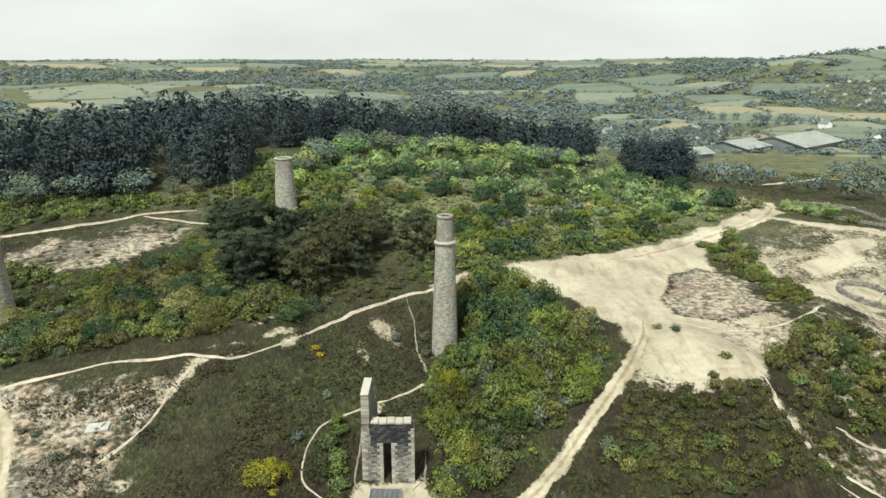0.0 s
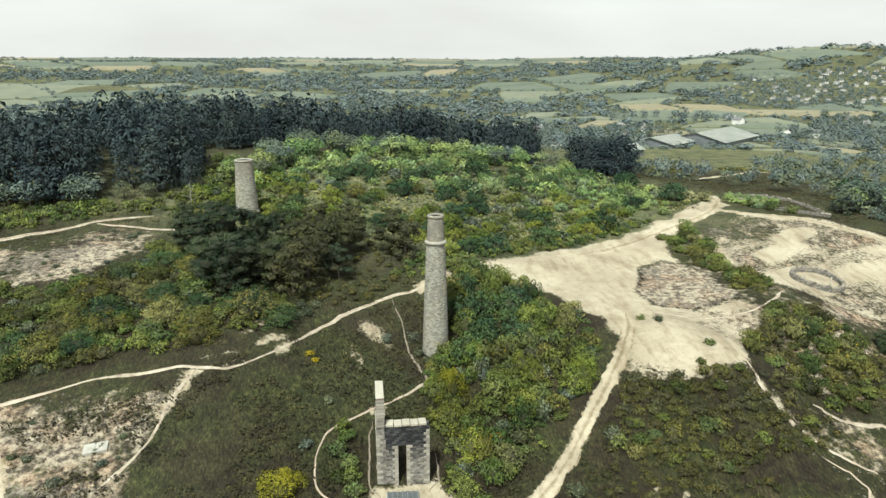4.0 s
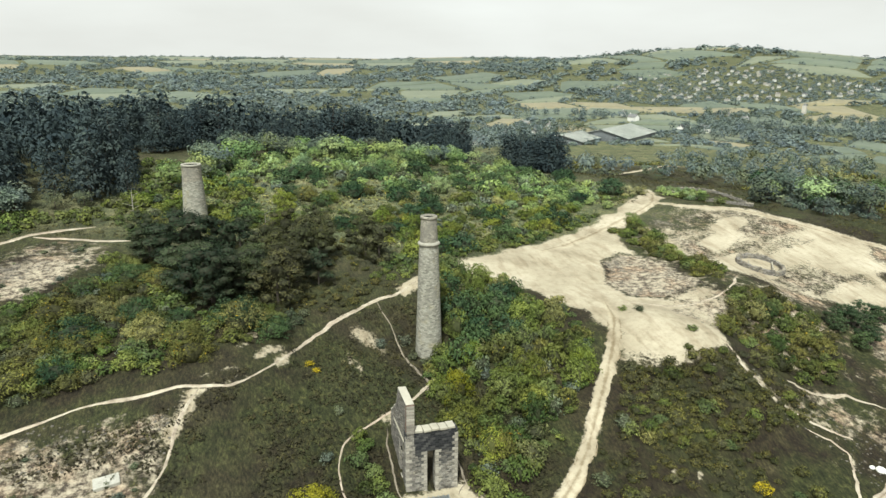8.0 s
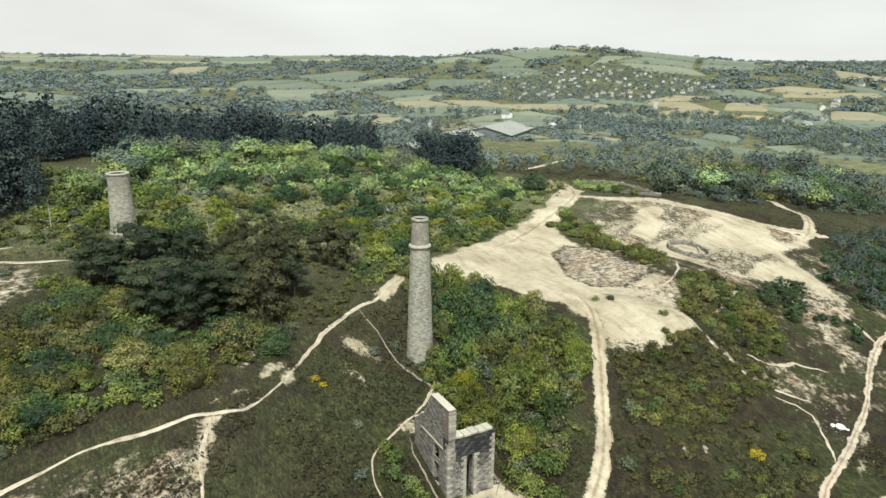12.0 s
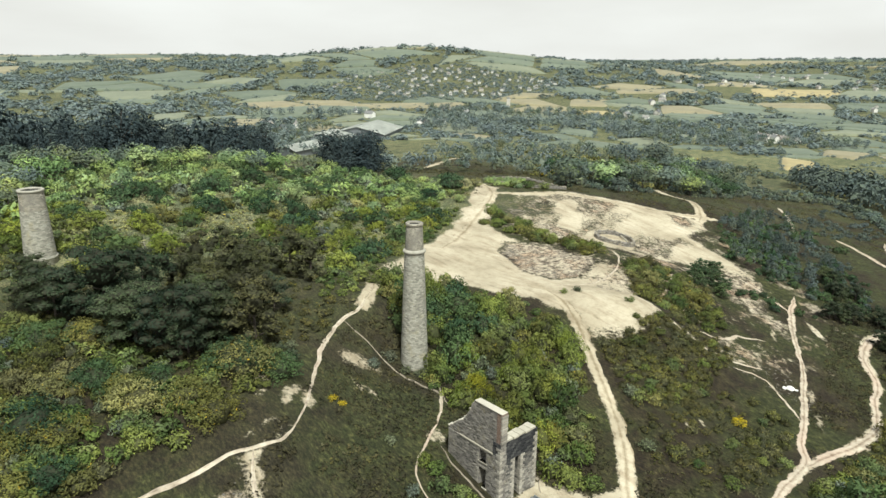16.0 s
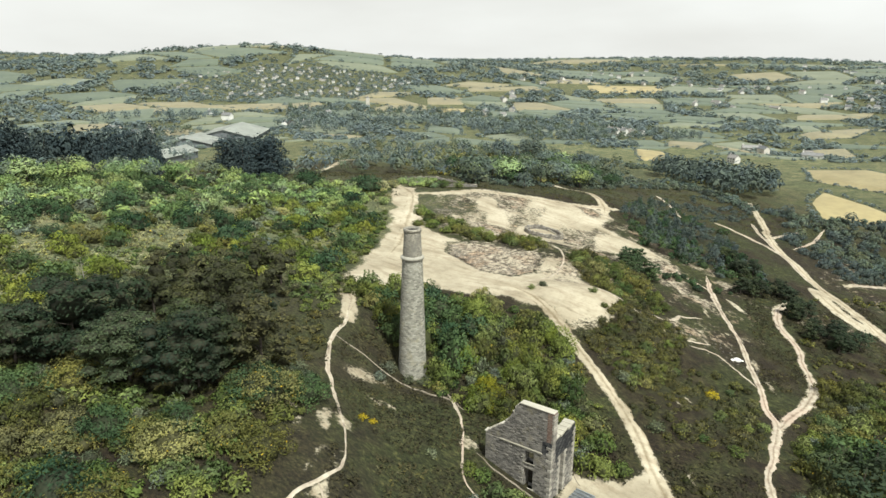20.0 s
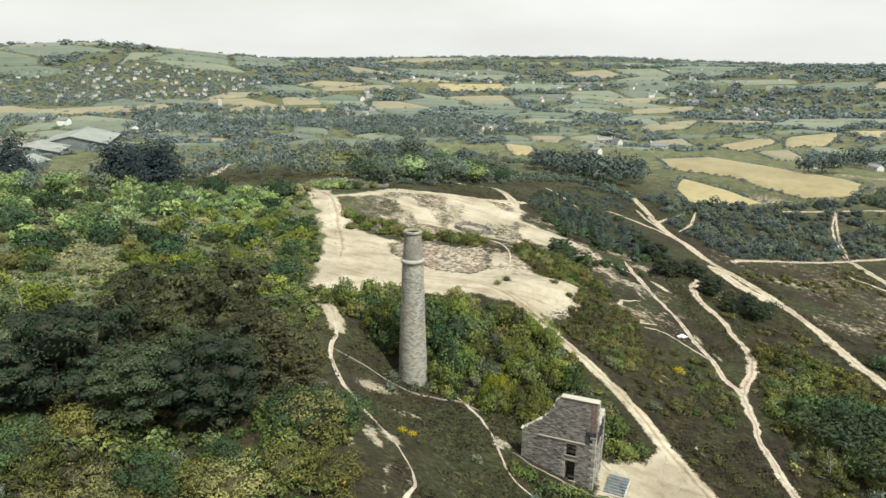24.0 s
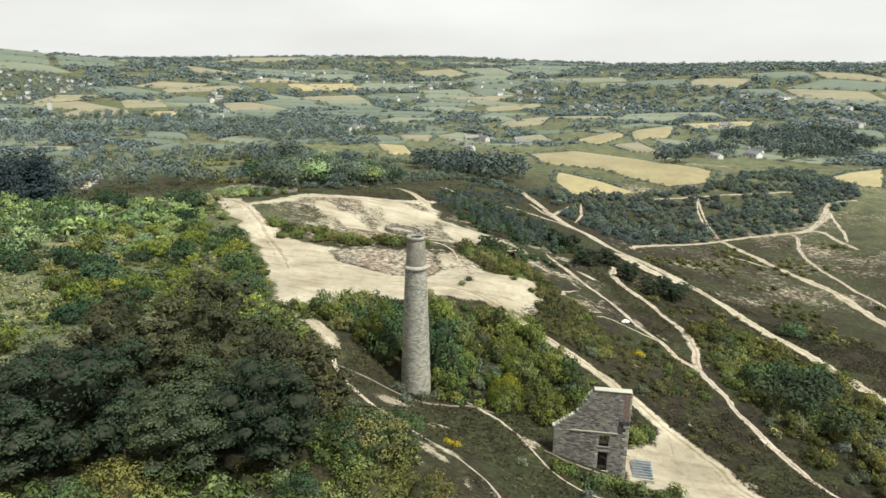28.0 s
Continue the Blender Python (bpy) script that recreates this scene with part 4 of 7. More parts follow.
def engine_house():
    t = empty("engine_house", pose(0, 0, 0))
    # bob wall, with its tall slot
    bm = bmesh.new()
    x0, x1, y0, y1, top = -9.75, -3.5, 71.55, 72.75, 8.05
    s0, s1, st = -7.25, -6.2, 5.5
    columns(bm, "x", [(x0, s0, -1.5, 5.6), (s0, s1, -1.5, 5.6), (s1, x1, -1.5, 5.6)], y0, y1, [(s0, s1, -0.1, st)])
    wall_uv(bm)
    bob = part("bob_wall", bm, FRONT_STONE, t, "thick rubble bob wall with a tall narrow slot")
    bm = bmesh.new()
    box(bm, x0 + 0.003, x1 - 0.003, y0, y1, 5.6, top)
    wall_uv(bm)
    part("upper_bob_wall", bm, SOOT_STONE, t, "black-stained upper masonry")
    # side wall with swept, broken top
    bm = bmesh.new()
    sweep = np.array([(71.0, 11.85), (75.9, 11.85), (76.3, 11.35), (76.7, 10.5), (77.1, 9.7), (77.5, 9.05), (78.0, 8.45), (78.6, 8.0), (79.2, 7.5), (79.8, 7.05), (80.5, 6.6)])
    side_top = lambda y: float(np.interp(y, sweep[:, 0], sweep[:, 1])) + (0.14 * float(fbm(np.array(y * 3.0), np.array(1.0), 1.0, 2)) if y > 75.9 else 0.0)
    edges = [71.5, 72.0, 72.6, 73.2, 73.75, 74.9, 75.5, 75.9] + [round(76.06 + 0.16 * k, 3) for k in range(28)]
    cells = [(a, b, -1.5, side_top((a + b) / 2)) for a, b in zip(edges, edges[1:])]
    gaps = [(73.75, 74.9, 1.2, 3.75), (73.75, 74.9, 4.55, 6.05)]
    lower = [(a, b, z0, min(z1, 6.35)) for a, b, z0, z1 in cells]
    columns(bm, "y", lower, x0 - 0.02, x0 + 1.05, gaps)
    bmesh.ops.remove_doubles(bm, verts=bm.verts, dist=0.002)
    wall_uv(bm)
    side = part("side_wall", bm, HOUSE_STONE, t, "rubble side wall with a doorway and window opening")
    bm = bmesh.new()
    columns(bm, "y", [(a, b, 6.35, z1) for a, b, z0, z1 in cells if z1 > 6.4], x0 + 0.06, x0 + 0.92)
    bmesh.ops.remove_doubles(bm, verts=bm.verts, dist=0.002)
    wall_uv(bm)
    part("gable_wall", bm, HOUSE_STONE, t, "grey upper wall with a swept broken edge")
    bm = bmesh.new()
    box(bm, x0 + 0.04, x0 + 0.94, 71.46, 72.25, 8.1, 11.86)
    wall_uv(bm)
    part("brick_corner", bm, RED_BRICK, t, "reddish brick quoin of the peak")
    bm = bmesh.new()
    box(bm, x0 - 0.1, x0 + 0.2, 72.7, 78.4, 6.30, 6.46, 0.03)
    part("ledge", bm, COPING, t, "pale stone string course")
    for z0, z1, d in ((3.75, 4.02, 0.0), (6.05, 6.28, 0.0), (1.02, 1.2, 0.06), (4.38, 4.55, 0.04)):
        bm = bmesh.new()
        box(bm, x0 - 0.05 - d, x0 + 0.5, 73.55, 75.1, z0, z1, 0.02)
        part("lintel" if d == 0 else "sill", bm, TIMBER if d == 0 else COPING, side)
    # coping slabs on the bob wall
    slab = bmesh.new()
    box(slab, -0.46, 0.46, -0.66, 0.64, 0.0, 0.3, 0.04)
    me = bpy.data.meshes.new("coping_slab")
    slab.to_mesh(me)
    slab.free()
    me.materials.append(COPING)
    for k in range(5):
        piece("coping_slab", me, t, pose(-8.2 + k * 0.98, 72.12 + 0.05 * (-1) ** k, top, 0, 0, rng.uniform(-3, 3)))
    bm = bmesh.new()
    box(bm, x0 - 0.02, x0 + 0.97, 71.45, 75.9, 11.85, 11.98, 0.04, 0.03)
    part("coping", bm, COPING, t, "pale worn coping along the peak")
    # rough caps on the broken edge and corner
    for k, y in enumerate(np.arange(76.1, 80.5, 0.31)):
        bm = bmesh.new()
        box(bm, x0 + 0.05 + 0.1 * (k % 2), x0 + 0.95 - 0.08 * (k % 3), y - 0.15, y + 0.15, 0, 0.10 + 0.05 * (k % 3), 0.03, 0.05)
        o = part("cap_stone", bm, COPING, t)
        o.location.z = side_top(y) - 0.06
    # quoins at the corners and slot jambs
    big = bmesh.new()
    box(big, -0.5, 0.5, -0.5, 0.5, -0.5, 0.5, 0.05)
    me = bpy.data.meshes.new("quoin")
    big.to_mesh(me)
    big.free()
    me.materials.append(QUOIN)
    for k in range(19):
        z = 0.1 + 0.4 * k
        long_, short = (0.72, 0.42) if k % 2 else (0.42, 0.72)
        stone = lambda x, y, lx, ly, zz=z: piece("quoin", me, bob, Matrix.LocRotScale((x, y, zz), None, (lx, ly, 0.35)))
        stone(x0 + long_ / 2 - 0.06, 71.5 + short / 2 - 0.02, long_, short)
        stone(x1 - long_ / 2 + 0.06, 71.5 + short / 2 - 0.02, long_, short)
        stone(x1 - short / 2 + 0.05, y1 - long_ / 2 + 0.05, short, long_)
        if z < st:
            stone(s0 - long_ / 2 + 0.03, 71.5 + 0.26, long_, 0.5)
            stone(s1 + long_ / 2 - 0.03, 71.5 + 0.26, long_, 0.5)
            if 1.2 < z < 6:
                stone(x0 + 0.22, 75.0 + short / 4, 0.52, short * 0.6)
    for k in range(9):
        stone = piece("quoin", me, t, Matrix.LocRotScale((x0 + 0.5, 71.45 + 0.08, 8.3 + 0.4 * k), None, (0.94, 0.2 if k % 2 else 0.3, 0.34)))
    # single stones standing proud of the faces
    small = bmesh.new()
    box(small, -0.5, 0.5, -0.5, 0.5, -0.5, 0.5, 0.08)
    me = bpy.data.meshes.new("stone")
    small.to_mesh(me)
    small.free()
    me.materials.append(FACE_STONE)
    for k in range(90):
        x, z = rng.uniform(x0 + 0.7, x1 - 0.7), 0.2 + 0.26 * rng.integers(0, 20)
        if s0 - 0.8 < x < s1 + 0.8 and z < st + 0.3:
            continue
        piece("stone", me, bob, Matrix.LocRotScale((x, y0 + 0.02, z), None, (rng.uniform(0.3, 0.6), 0.12, 0.2)))
    for k in range(110):
        y, z = rng.uniform(72.6, 80.0), 1.6 + 0.24 * rng.integers(0, 40)
        if 73.5 < y < 75.2 and z < 6.5 or z > side_top(y) - 0.4 or 6.1 < z < 6.6:
            continue
        piece("stone", me, side, Matrix.LocRotScale((x0 + (0.0 if z < 6.35 else 0.08), y, z), None, (0.12, rng.uniform(0.3, 0.6), 0.18)))
    return tagged(t, "roofless ruined stone engine house with blackened front wall", "ruin")


engine_house()


def shaft_grille():
    t = empty("shaft_grille", pose(-6.9, 69.0, float(ground_z(-6.9, 69.0)) - 0.1, 0, 0, -3))
    bm = bmesh.new()
    for x0, x1, y0, y1 in ((-2.0, 2.0, -1.35, -1.1), (-2.0, 2.0, 1.1, 1.35), (-2.0, -1.75, -1.1, 1.1), (1.75, 2.0, -1.1, 1.1)):
        box(bm, x0, x1, y0, y1, 0, 0.5, 0.02)
    part("kerb", bm, CONCRETE, t, "low concrete kerb")
    # no hole is cut: a near-black plate paints the shaft's shade
    bm = bmesh.new()
    box(bm, -1.75, 1.75, -1.1, 1.1, 0.02, 0.06)
    part("shaft_mouth", bm, DARK_INSIDE, t, "dark plate standing for the unlit shaft")
    for k in range(7):
        bm = bmesh.new()
        box(bm, -1.85 + k * 0.6, -1.73 + k * 0.6, -1.25, 1.25, 0.66, 0.78, 0.01)
        part("frame_bar", bm, STEEL, t)
    for k in range(26):
        bm = bmesh.new()
        box(bm, -1.85, 1.87, -1.2 + k * 0.095, -1.165 + k * 0.095, 0.60, 0.66)
        part("bar", bm, STEEL, t)
    for x in (-1.8, 0.0, 1.8):
        for y in (-1.2, 1.2):
            bm = bmesh.new()
            box(bm, x - 0.05, x + 0.05, y - 0.05, y + 0.05, 0.4, 0.7)
            part("leg", bm, STEEL, t)
    return tagged(t, "grey steel grille capping a mine shaft", "grille")


shaft_grille()


# ---- stone rings, slab and rock ----
STONES = []
for k in range(5):
    bm = bmesh.new()
    bmesh.ops.create_icosphere(bm, subdivisions=1, radius=0.6)
    for v in bm.verts:
        v.co = Vector((v.co.x * rng.uniform(0.8, 1.25), v.co.y * rng.uniform(0.8, 1.2), v.co.z * rng.uniform(0.6, 0.9)))
    me = bpy.data.meshes.new("stone")
    bm.to_mesh(me)
    bm.free()
    me.materials.append(RUBBLE)
    STONES.append(me)


def stone_ring(cx, cy, rx, ry, turn, label, tall=0.7, thick=0.7, span=(0, 360), posts=()):
    """A dry stone wall round an oval, with loose stones along its top."""
    z0 = float(ground_z(cx, cy))
    t = empty("stone_ring", pose(cx, cy, z0, 0, 0, turn))
    m = t.matrix_basis
    bm = bmesh.new()
    n = 72
    closed = span[1] - span[0] >= 360
    ring = []
    for k in range(n + (0 if closed else 1)):
        a = radians(span[0] + (span[1] - span[0]) * k / n)
        row = []
        for dr, dz in ((-0.5, -0.8), (-0.42, 1.0), (0.42, 1.0), (0.5, -0.8)):
            p = Vector(((rx + dr * thick) * math.cos(a), (ry + dr * thick) * math.sin(a), 0))
            w = m @ p
            p.z = float(ground_z(w.x, w.y)) - z0 + (tall * rng.uniform(0.85, 1.1) if dz > 0 else -0.4)
            row.append(bm.verts.new(p))
        ring.append(row)
    pairs = list(zip(ring, ring[1:] + (ring[:1] if closed else [])))
    for a, b in pairs:
        for k in range(3):
            bm.faces.new((a[k], a[k + 1], b[k + 1], b[k]))
    bmesh.ops.recalc_face_normals(bm, faces=bm.faces)
    wall_uv(bm)
    part("wall", bm, HOUSE_STONE, t)
    for k in range(int((rx + ry) * 3 * (span[1] - span[0]) / 360)):
        a = radians(rng.uniform(*span))
        p = Vector((rx * math.cos(a), ry * math.sin(a), 0))
        w = m @ p
        p.z = float(ground_z(w.x, w.y)) - z0 + tall
        piece("stone", STONES[k % 5], t, Matrix.LocRotScale(p, Euler((0, 0, rng.uniform(0, 6))), (rng.uniform(0.4, 0.75),) * 3))
    for ax, ay, bx, by in posts:
        bm = bmesh.new()
        ln = math.hypot(bx - ax, by - ay)
        box(bm, -ln / 2, ln / 2, -0.12, 0.12, 0.1, 0.5, 0.02)
        o = part("beam", bm, COPING, t, "pale concrete beam")
        o.matrix_basis = pose((ax + bx) / 2, (ay + by) / 2, 0.1, 0, 0, math.degrees(math.atan2(by - ay, bx - ax)))
    return tagged(t, label, "stone wall")


stone_ring(79.3, 119.0, 4.7, 4.5, -20, "low circular stone wall on the pale sand flat", 0.95, 0.8, posts=((-3.2, -2.4, -1.6, 2.6), (1.6, -2.8, 3.2, 2.0)))
stone_ring(103.0, 168.5, 11.5, 8.5, -35, "large oval dry stone enclosure on the heath", 0.75, 0.7)


def slab():
    z = float(ground_z(-41.8, 72.6))
    bm = bmesh.new()
    box(bm, -1.3, 1.3, -0.9, 0.9, -0.5, 0.24, 0.05, 0.05)
    o = part("concrete_slab", bm, CONCRETE)
    o.matrix_basis = pose(-41.8, 72.6, z, 3, -2, 14)
    tagged(o, "pale weathered concrete slab lying on mine waste", "slab")


slab()


def rocks():
    for x, y, s in ((55.3, 64.9, 0.75), (54.4, 65.6, 0.4), (56.0, 64.2, 0.3)):
        bm = bmesh.new()
        bmesh.ops.create_icosphere(bm, subdivisions=2, radius=s)
        for v in bm.verts:
            v.co *= 1 + 0.25 * noise.noise(v.co * 1.7 + Vector((x, y, 0)))
            v.co.z *= 0.55
        o = part("white_rock", bm, WHITE_STONE)
        o.matrix_basis = pose(x, y, float(ground_z(x, y)) + 0.15 * s, 0, 0, 40 * s)
        tagged(o, "bright white boulder beside a dirt track", "rock", "white boulders")


rocks()

# ---- plants ----
ICO = bmesh.new()
bmesh.ops.create_icosphere(ICO, subdivisions=1, radius=1)
ICO_V = np.array([v.co[:] for v in ICO.verts])
ICO_F = np.array([[v.index for v in f.verts] for f in ICO.faces])
ICO.free()


class Form(tuple):
    """Corners and faces of a plant; inner is 1 on its heart, coloured dark as shade."""
    inner = None
    facing = None


def foliage(blobs, count, size, lift=0.25, droop=0.0, core=0.66, spike=0.0, heart=False):
    """Leaf sprays over a heap of lumps, with a dark core in each, or in the first alone. blobs: rows of x, y, z, radius, height radius."""
    b = np.array(blobs, float)
    w = b[:, 3] ** 2
    if heart:
        w[0] *= 0.25
    w /= w.sum()
    which = rng.choice(len(b), count, p=w)
    d = rng.normal(size=(count, 3))
    d[:, 2] = np.abs(d[:, 2]) * 0.9 - 0.25 * rng.random(count)
    d /= np.linalg.norm(d, axis=1)[:, None]
    c = b[which]
    r = rng.uniform(0.82, 1.12, count)[:, None]
    p = c[:, :3] + d * r * np.column_stack([c[:, 3], c[:, 3], c[:, 4]])
    nrm = d + rng.normal(scale=0.3, size=(count, 3))
    nrm[:, 2] += lift
    nrm /= np.linalg.norm(nrm, axis=1)[:, None]
    u = np.cross(nrm, rng.normal(size=(count, 3)))
    u /= np.linalg.norm(u, axis=1)[:, None]
    if spike:
        u = u * (1 - spike) + spike * (d + np.array([0, 0, 0.6]))
    v = np.cross(nrm, u)
    s = size * rng.uniform(0.6, 1.35, count)[:, None]
    fold = nrm * s * 0.22
    down = np.array([0, 0, -droop]) * s
    slim = rng.uniform(0.3, 0.62, (count, 1))
    quad = np.stack([p - u * s, p - v * s * slim + fold, p + u * s + down, p + v * s * slim + fold], 1)
    verts = quad.reshape(-1, 3)
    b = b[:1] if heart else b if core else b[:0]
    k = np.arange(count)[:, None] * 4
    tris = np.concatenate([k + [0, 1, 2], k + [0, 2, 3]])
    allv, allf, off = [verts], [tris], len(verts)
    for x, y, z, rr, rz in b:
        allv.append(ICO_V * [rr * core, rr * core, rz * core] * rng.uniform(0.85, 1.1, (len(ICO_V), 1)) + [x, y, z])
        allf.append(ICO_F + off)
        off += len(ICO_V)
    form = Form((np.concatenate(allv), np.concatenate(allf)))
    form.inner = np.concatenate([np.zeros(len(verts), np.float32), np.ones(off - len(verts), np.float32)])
    whole = p - [0, 0, 0.3 * p[:, 2].mean()]
    whole /= np.linalg.norm(whole, axis=1)[:, None] + 1e-6
    soft = d * 0.7 + whole * 0.3 + nrm * 0.4
    soft = np.concatenate([np.repeat(soft, 4, 0), np.tile(ICO_V, (len(b), 1))])
    form.facing = soft / np.linalg.norm(soft, axis=1)[:, None]
    return form


def heap(n, spread, low, high, flat=0.8):
    """One plant of about unit radius: a solid heart, then many small lumps over its dome."""
    rows = [(0, 0, 0.30, 0.70, 0.62 * flat)]
    for k in range(3 * n):
        up = rng.uniform(0.0, 1.0) ** 0.8
        out, a = math.sqrt(1 - up * up), k * 2.4 + rng.uniform(-0.5, 0.5)
        q = spread * rng.uniform(1.0, 1.5)
        r = rng.uniform(low, high) * 0.72
        rows.append((q * out * math.cos(a), q * out * math.sin(a), 0.12 + q * up * flat * 1.05, r, r * 0.85))
    return rows


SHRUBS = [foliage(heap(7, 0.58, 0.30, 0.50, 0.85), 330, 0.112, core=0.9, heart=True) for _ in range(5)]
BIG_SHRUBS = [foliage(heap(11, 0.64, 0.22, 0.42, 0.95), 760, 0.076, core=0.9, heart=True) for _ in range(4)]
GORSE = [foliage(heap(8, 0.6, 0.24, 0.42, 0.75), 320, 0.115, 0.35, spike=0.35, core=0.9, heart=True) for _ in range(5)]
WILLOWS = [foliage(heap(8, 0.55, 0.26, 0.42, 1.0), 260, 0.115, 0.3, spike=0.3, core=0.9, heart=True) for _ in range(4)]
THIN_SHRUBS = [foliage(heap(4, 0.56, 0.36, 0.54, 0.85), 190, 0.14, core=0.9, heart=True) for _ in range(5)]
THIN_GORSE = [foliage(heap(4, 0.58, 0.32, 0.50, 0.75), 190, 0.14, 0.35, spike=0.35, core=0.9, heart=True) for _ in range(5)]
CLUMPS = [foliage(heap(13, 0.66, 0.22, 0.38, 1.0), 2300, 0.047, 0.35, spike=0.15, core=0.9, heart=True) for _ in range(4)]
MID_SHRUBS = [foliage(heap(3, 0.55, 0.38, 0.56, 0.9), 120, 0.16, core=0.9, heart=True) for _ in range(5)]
TUFTS = [foliage([(0, 0, 0.05, 0.8, 0.35)], 13, 0.25, 0.8, core=0.0) for _ in range(6)]


def pine_form(count, size, whorls=6, wide=0.34, core=0.72, low=0.3):
    """A pine's crown of unit height: ragged shelves of needles, rounded at the top."""
    rows = []
    for k in range(whorls):
        z = low + (0.94 - low) * k / (whorls - 1)
        span = wide * (1 - 0.75 * ((z - low) / (1 - low)) ** 1.7)
        for j in range(3 if k < whorls - 1 else 1):
            a = 2 * math.pi * (j + rng.random()) / 3
            q = span * rng.uniform(0.35, 0.75) if k < whorls - 1 else 0
            rr = span * rng.uniform(0.5, 0.75) + 0.03
            rows.append((q * math.cos(a), q * math.sin(a), z + rng.uniform(-0.04, 0.04), rr, 0.085 + 0.25 * rr))
    return foliage(rows, count, size, 0.4, 0.15, core)


def dome_form(count, size, lumps=17, wide=0.36):
    """An old pine's crown of unit height: a broad dome of tufted lumps on several levels."""
    rows = [(0, 0, 0.55, wide * 0.62, 0.26), (0, 0, 0.8, wide * 0.42, 0.13)]
    for k in range(lumps):
        a, z = k * 2.4 + rng.uniform(-0.3, 0.3), rng.uniform(0.12, 0.9)
        q = wide * math.sqrt(max(0.08, 1 - ((z - 0.45) / 0.52) ** 2)) * rng.uniform(0.72, 1.0)
        r = rng.uniform(0.085, 0.15)
        rows.append((q * math.cos(a), q * math.sin(a), z, r, r * rng.uniform(0.6, 0.9)))
    return foliage(rows, count, size, 0.45, 0.1, 0.66)


PINES = [dome_form(2000, 0.019, 20, 0.33) for _ in range(4)]
BIG_PINES = [dome_form(4600, 0.0145, 34, 0.40) for _ in range(3)]
WOOD_PINES = [foliage([(0, 0, 0.38, 0.20, 0.26), (0.10, 0.05, 0.58, 0.15, 0.13), (-0.09, -0.03, 0.62, 0.14, 0.12), (0.02, -0.08, 0.74, 0.12, 0.10), (-0.03, 0.05, 0.87, 0.09, 0.12)], 190, 0.045, 0.1, 0.5, 0.0, heart=False) for _ in range(6)]
FAR_BROAD = [foliage([(0, 0, 0.6, 0.32, 0.32), (0.2, 0.1, 0.5, 0.22, 0.2), (-0.18, 0.14, 0.5, 0.22, 0.2), (0, -0.22, 0.48, 0.2, 0.2), (0.02, 0.0, 0.3, 0.24, 0.2)], 84, 0.092, 0.3, core=0.0) for _ in range(5)]
FAR_SHRUBS = [foliage(heap(2, 0.5, 0.45, 0.6, 0.85), 56, 0.21, core=0.9, heart=True) for _ in range(5)]
BROAD = [foliage([(0.0, 0.0, 0.30, 0.26, 0.26), (0.0, 0.0, 0.62, 0.30, 0.30)] + [(0.24 * math.cos(a), 0.24 * math.sin(a), 0.5 + 0.15 * rng.random(), rng.uniform(0.16, 0.24), rng.uniform(0.16, 0.24)) for a in np.arange(7) * 0.9], 520, 0.046, 0.3, core=0.0) for _ in range(4)]


def blocked(x, y, room):
    """True where a plant of that radius would stand on a track or a building."""
    bad = np.zeros(x.shape, bool)
    for line, w in LINES:
        bad |= line_gap(x, y, line) < w * 0.5 + room * 0.75
    for cx, cy, r in ((0.3, 99.75, 2.5), (-37.6, 158.3, 3.2), (-36.5, 152, 5.0), (-68.5, 97.2, 3.0), (79.3, 119, 5.8)):
        bad |= np.hypot(x - cx, y - cy) < r + room * 0.7
    bad |= (x > -10.4 - room) & (x < -2.8 + room) & (y > 67 - room) & (y < 80.8 + room * 0.3)
    bad |= inside(x, y, YARD) > -room * 0.5
    return bad


def spots(poly, gap, room=1.0, thin=None, clear=True):
    """Loose, even spots in a polygon, clear of tracks and buildings."""
    p = np.array(poly, float)
    xs, ys = np.arange(p[:, 0].min(), p[:, 0].max(), gap), np.arange(p[:, 1].min(), p[:, 1].max(), gap)
    x, y = (a.ravel() for a in np.meshgrid(xs, ys))
    x, y = x + rng.uniform(-0.5, 0.5, x.shape) * gap, y + rng.uniform(-0.5, 0.5, x.shape) * gap
    keep = inside(x, y, poly) > 0
    if clear:
        keep &= ~blocked(x, y, room)
    if thin:
        keep &= thin(x, y)
    return np.column_stack([x[keep], y[keep]])


def lay_normals(me, facing):
    """Lets the sprays of a lump share its roundness in the light."""
    me.attributes.new("custom_normal", "FLOAT_VECTOR", "POINT").data.foreach_set("vector", np.asarray(facing, np.float32).ravel())


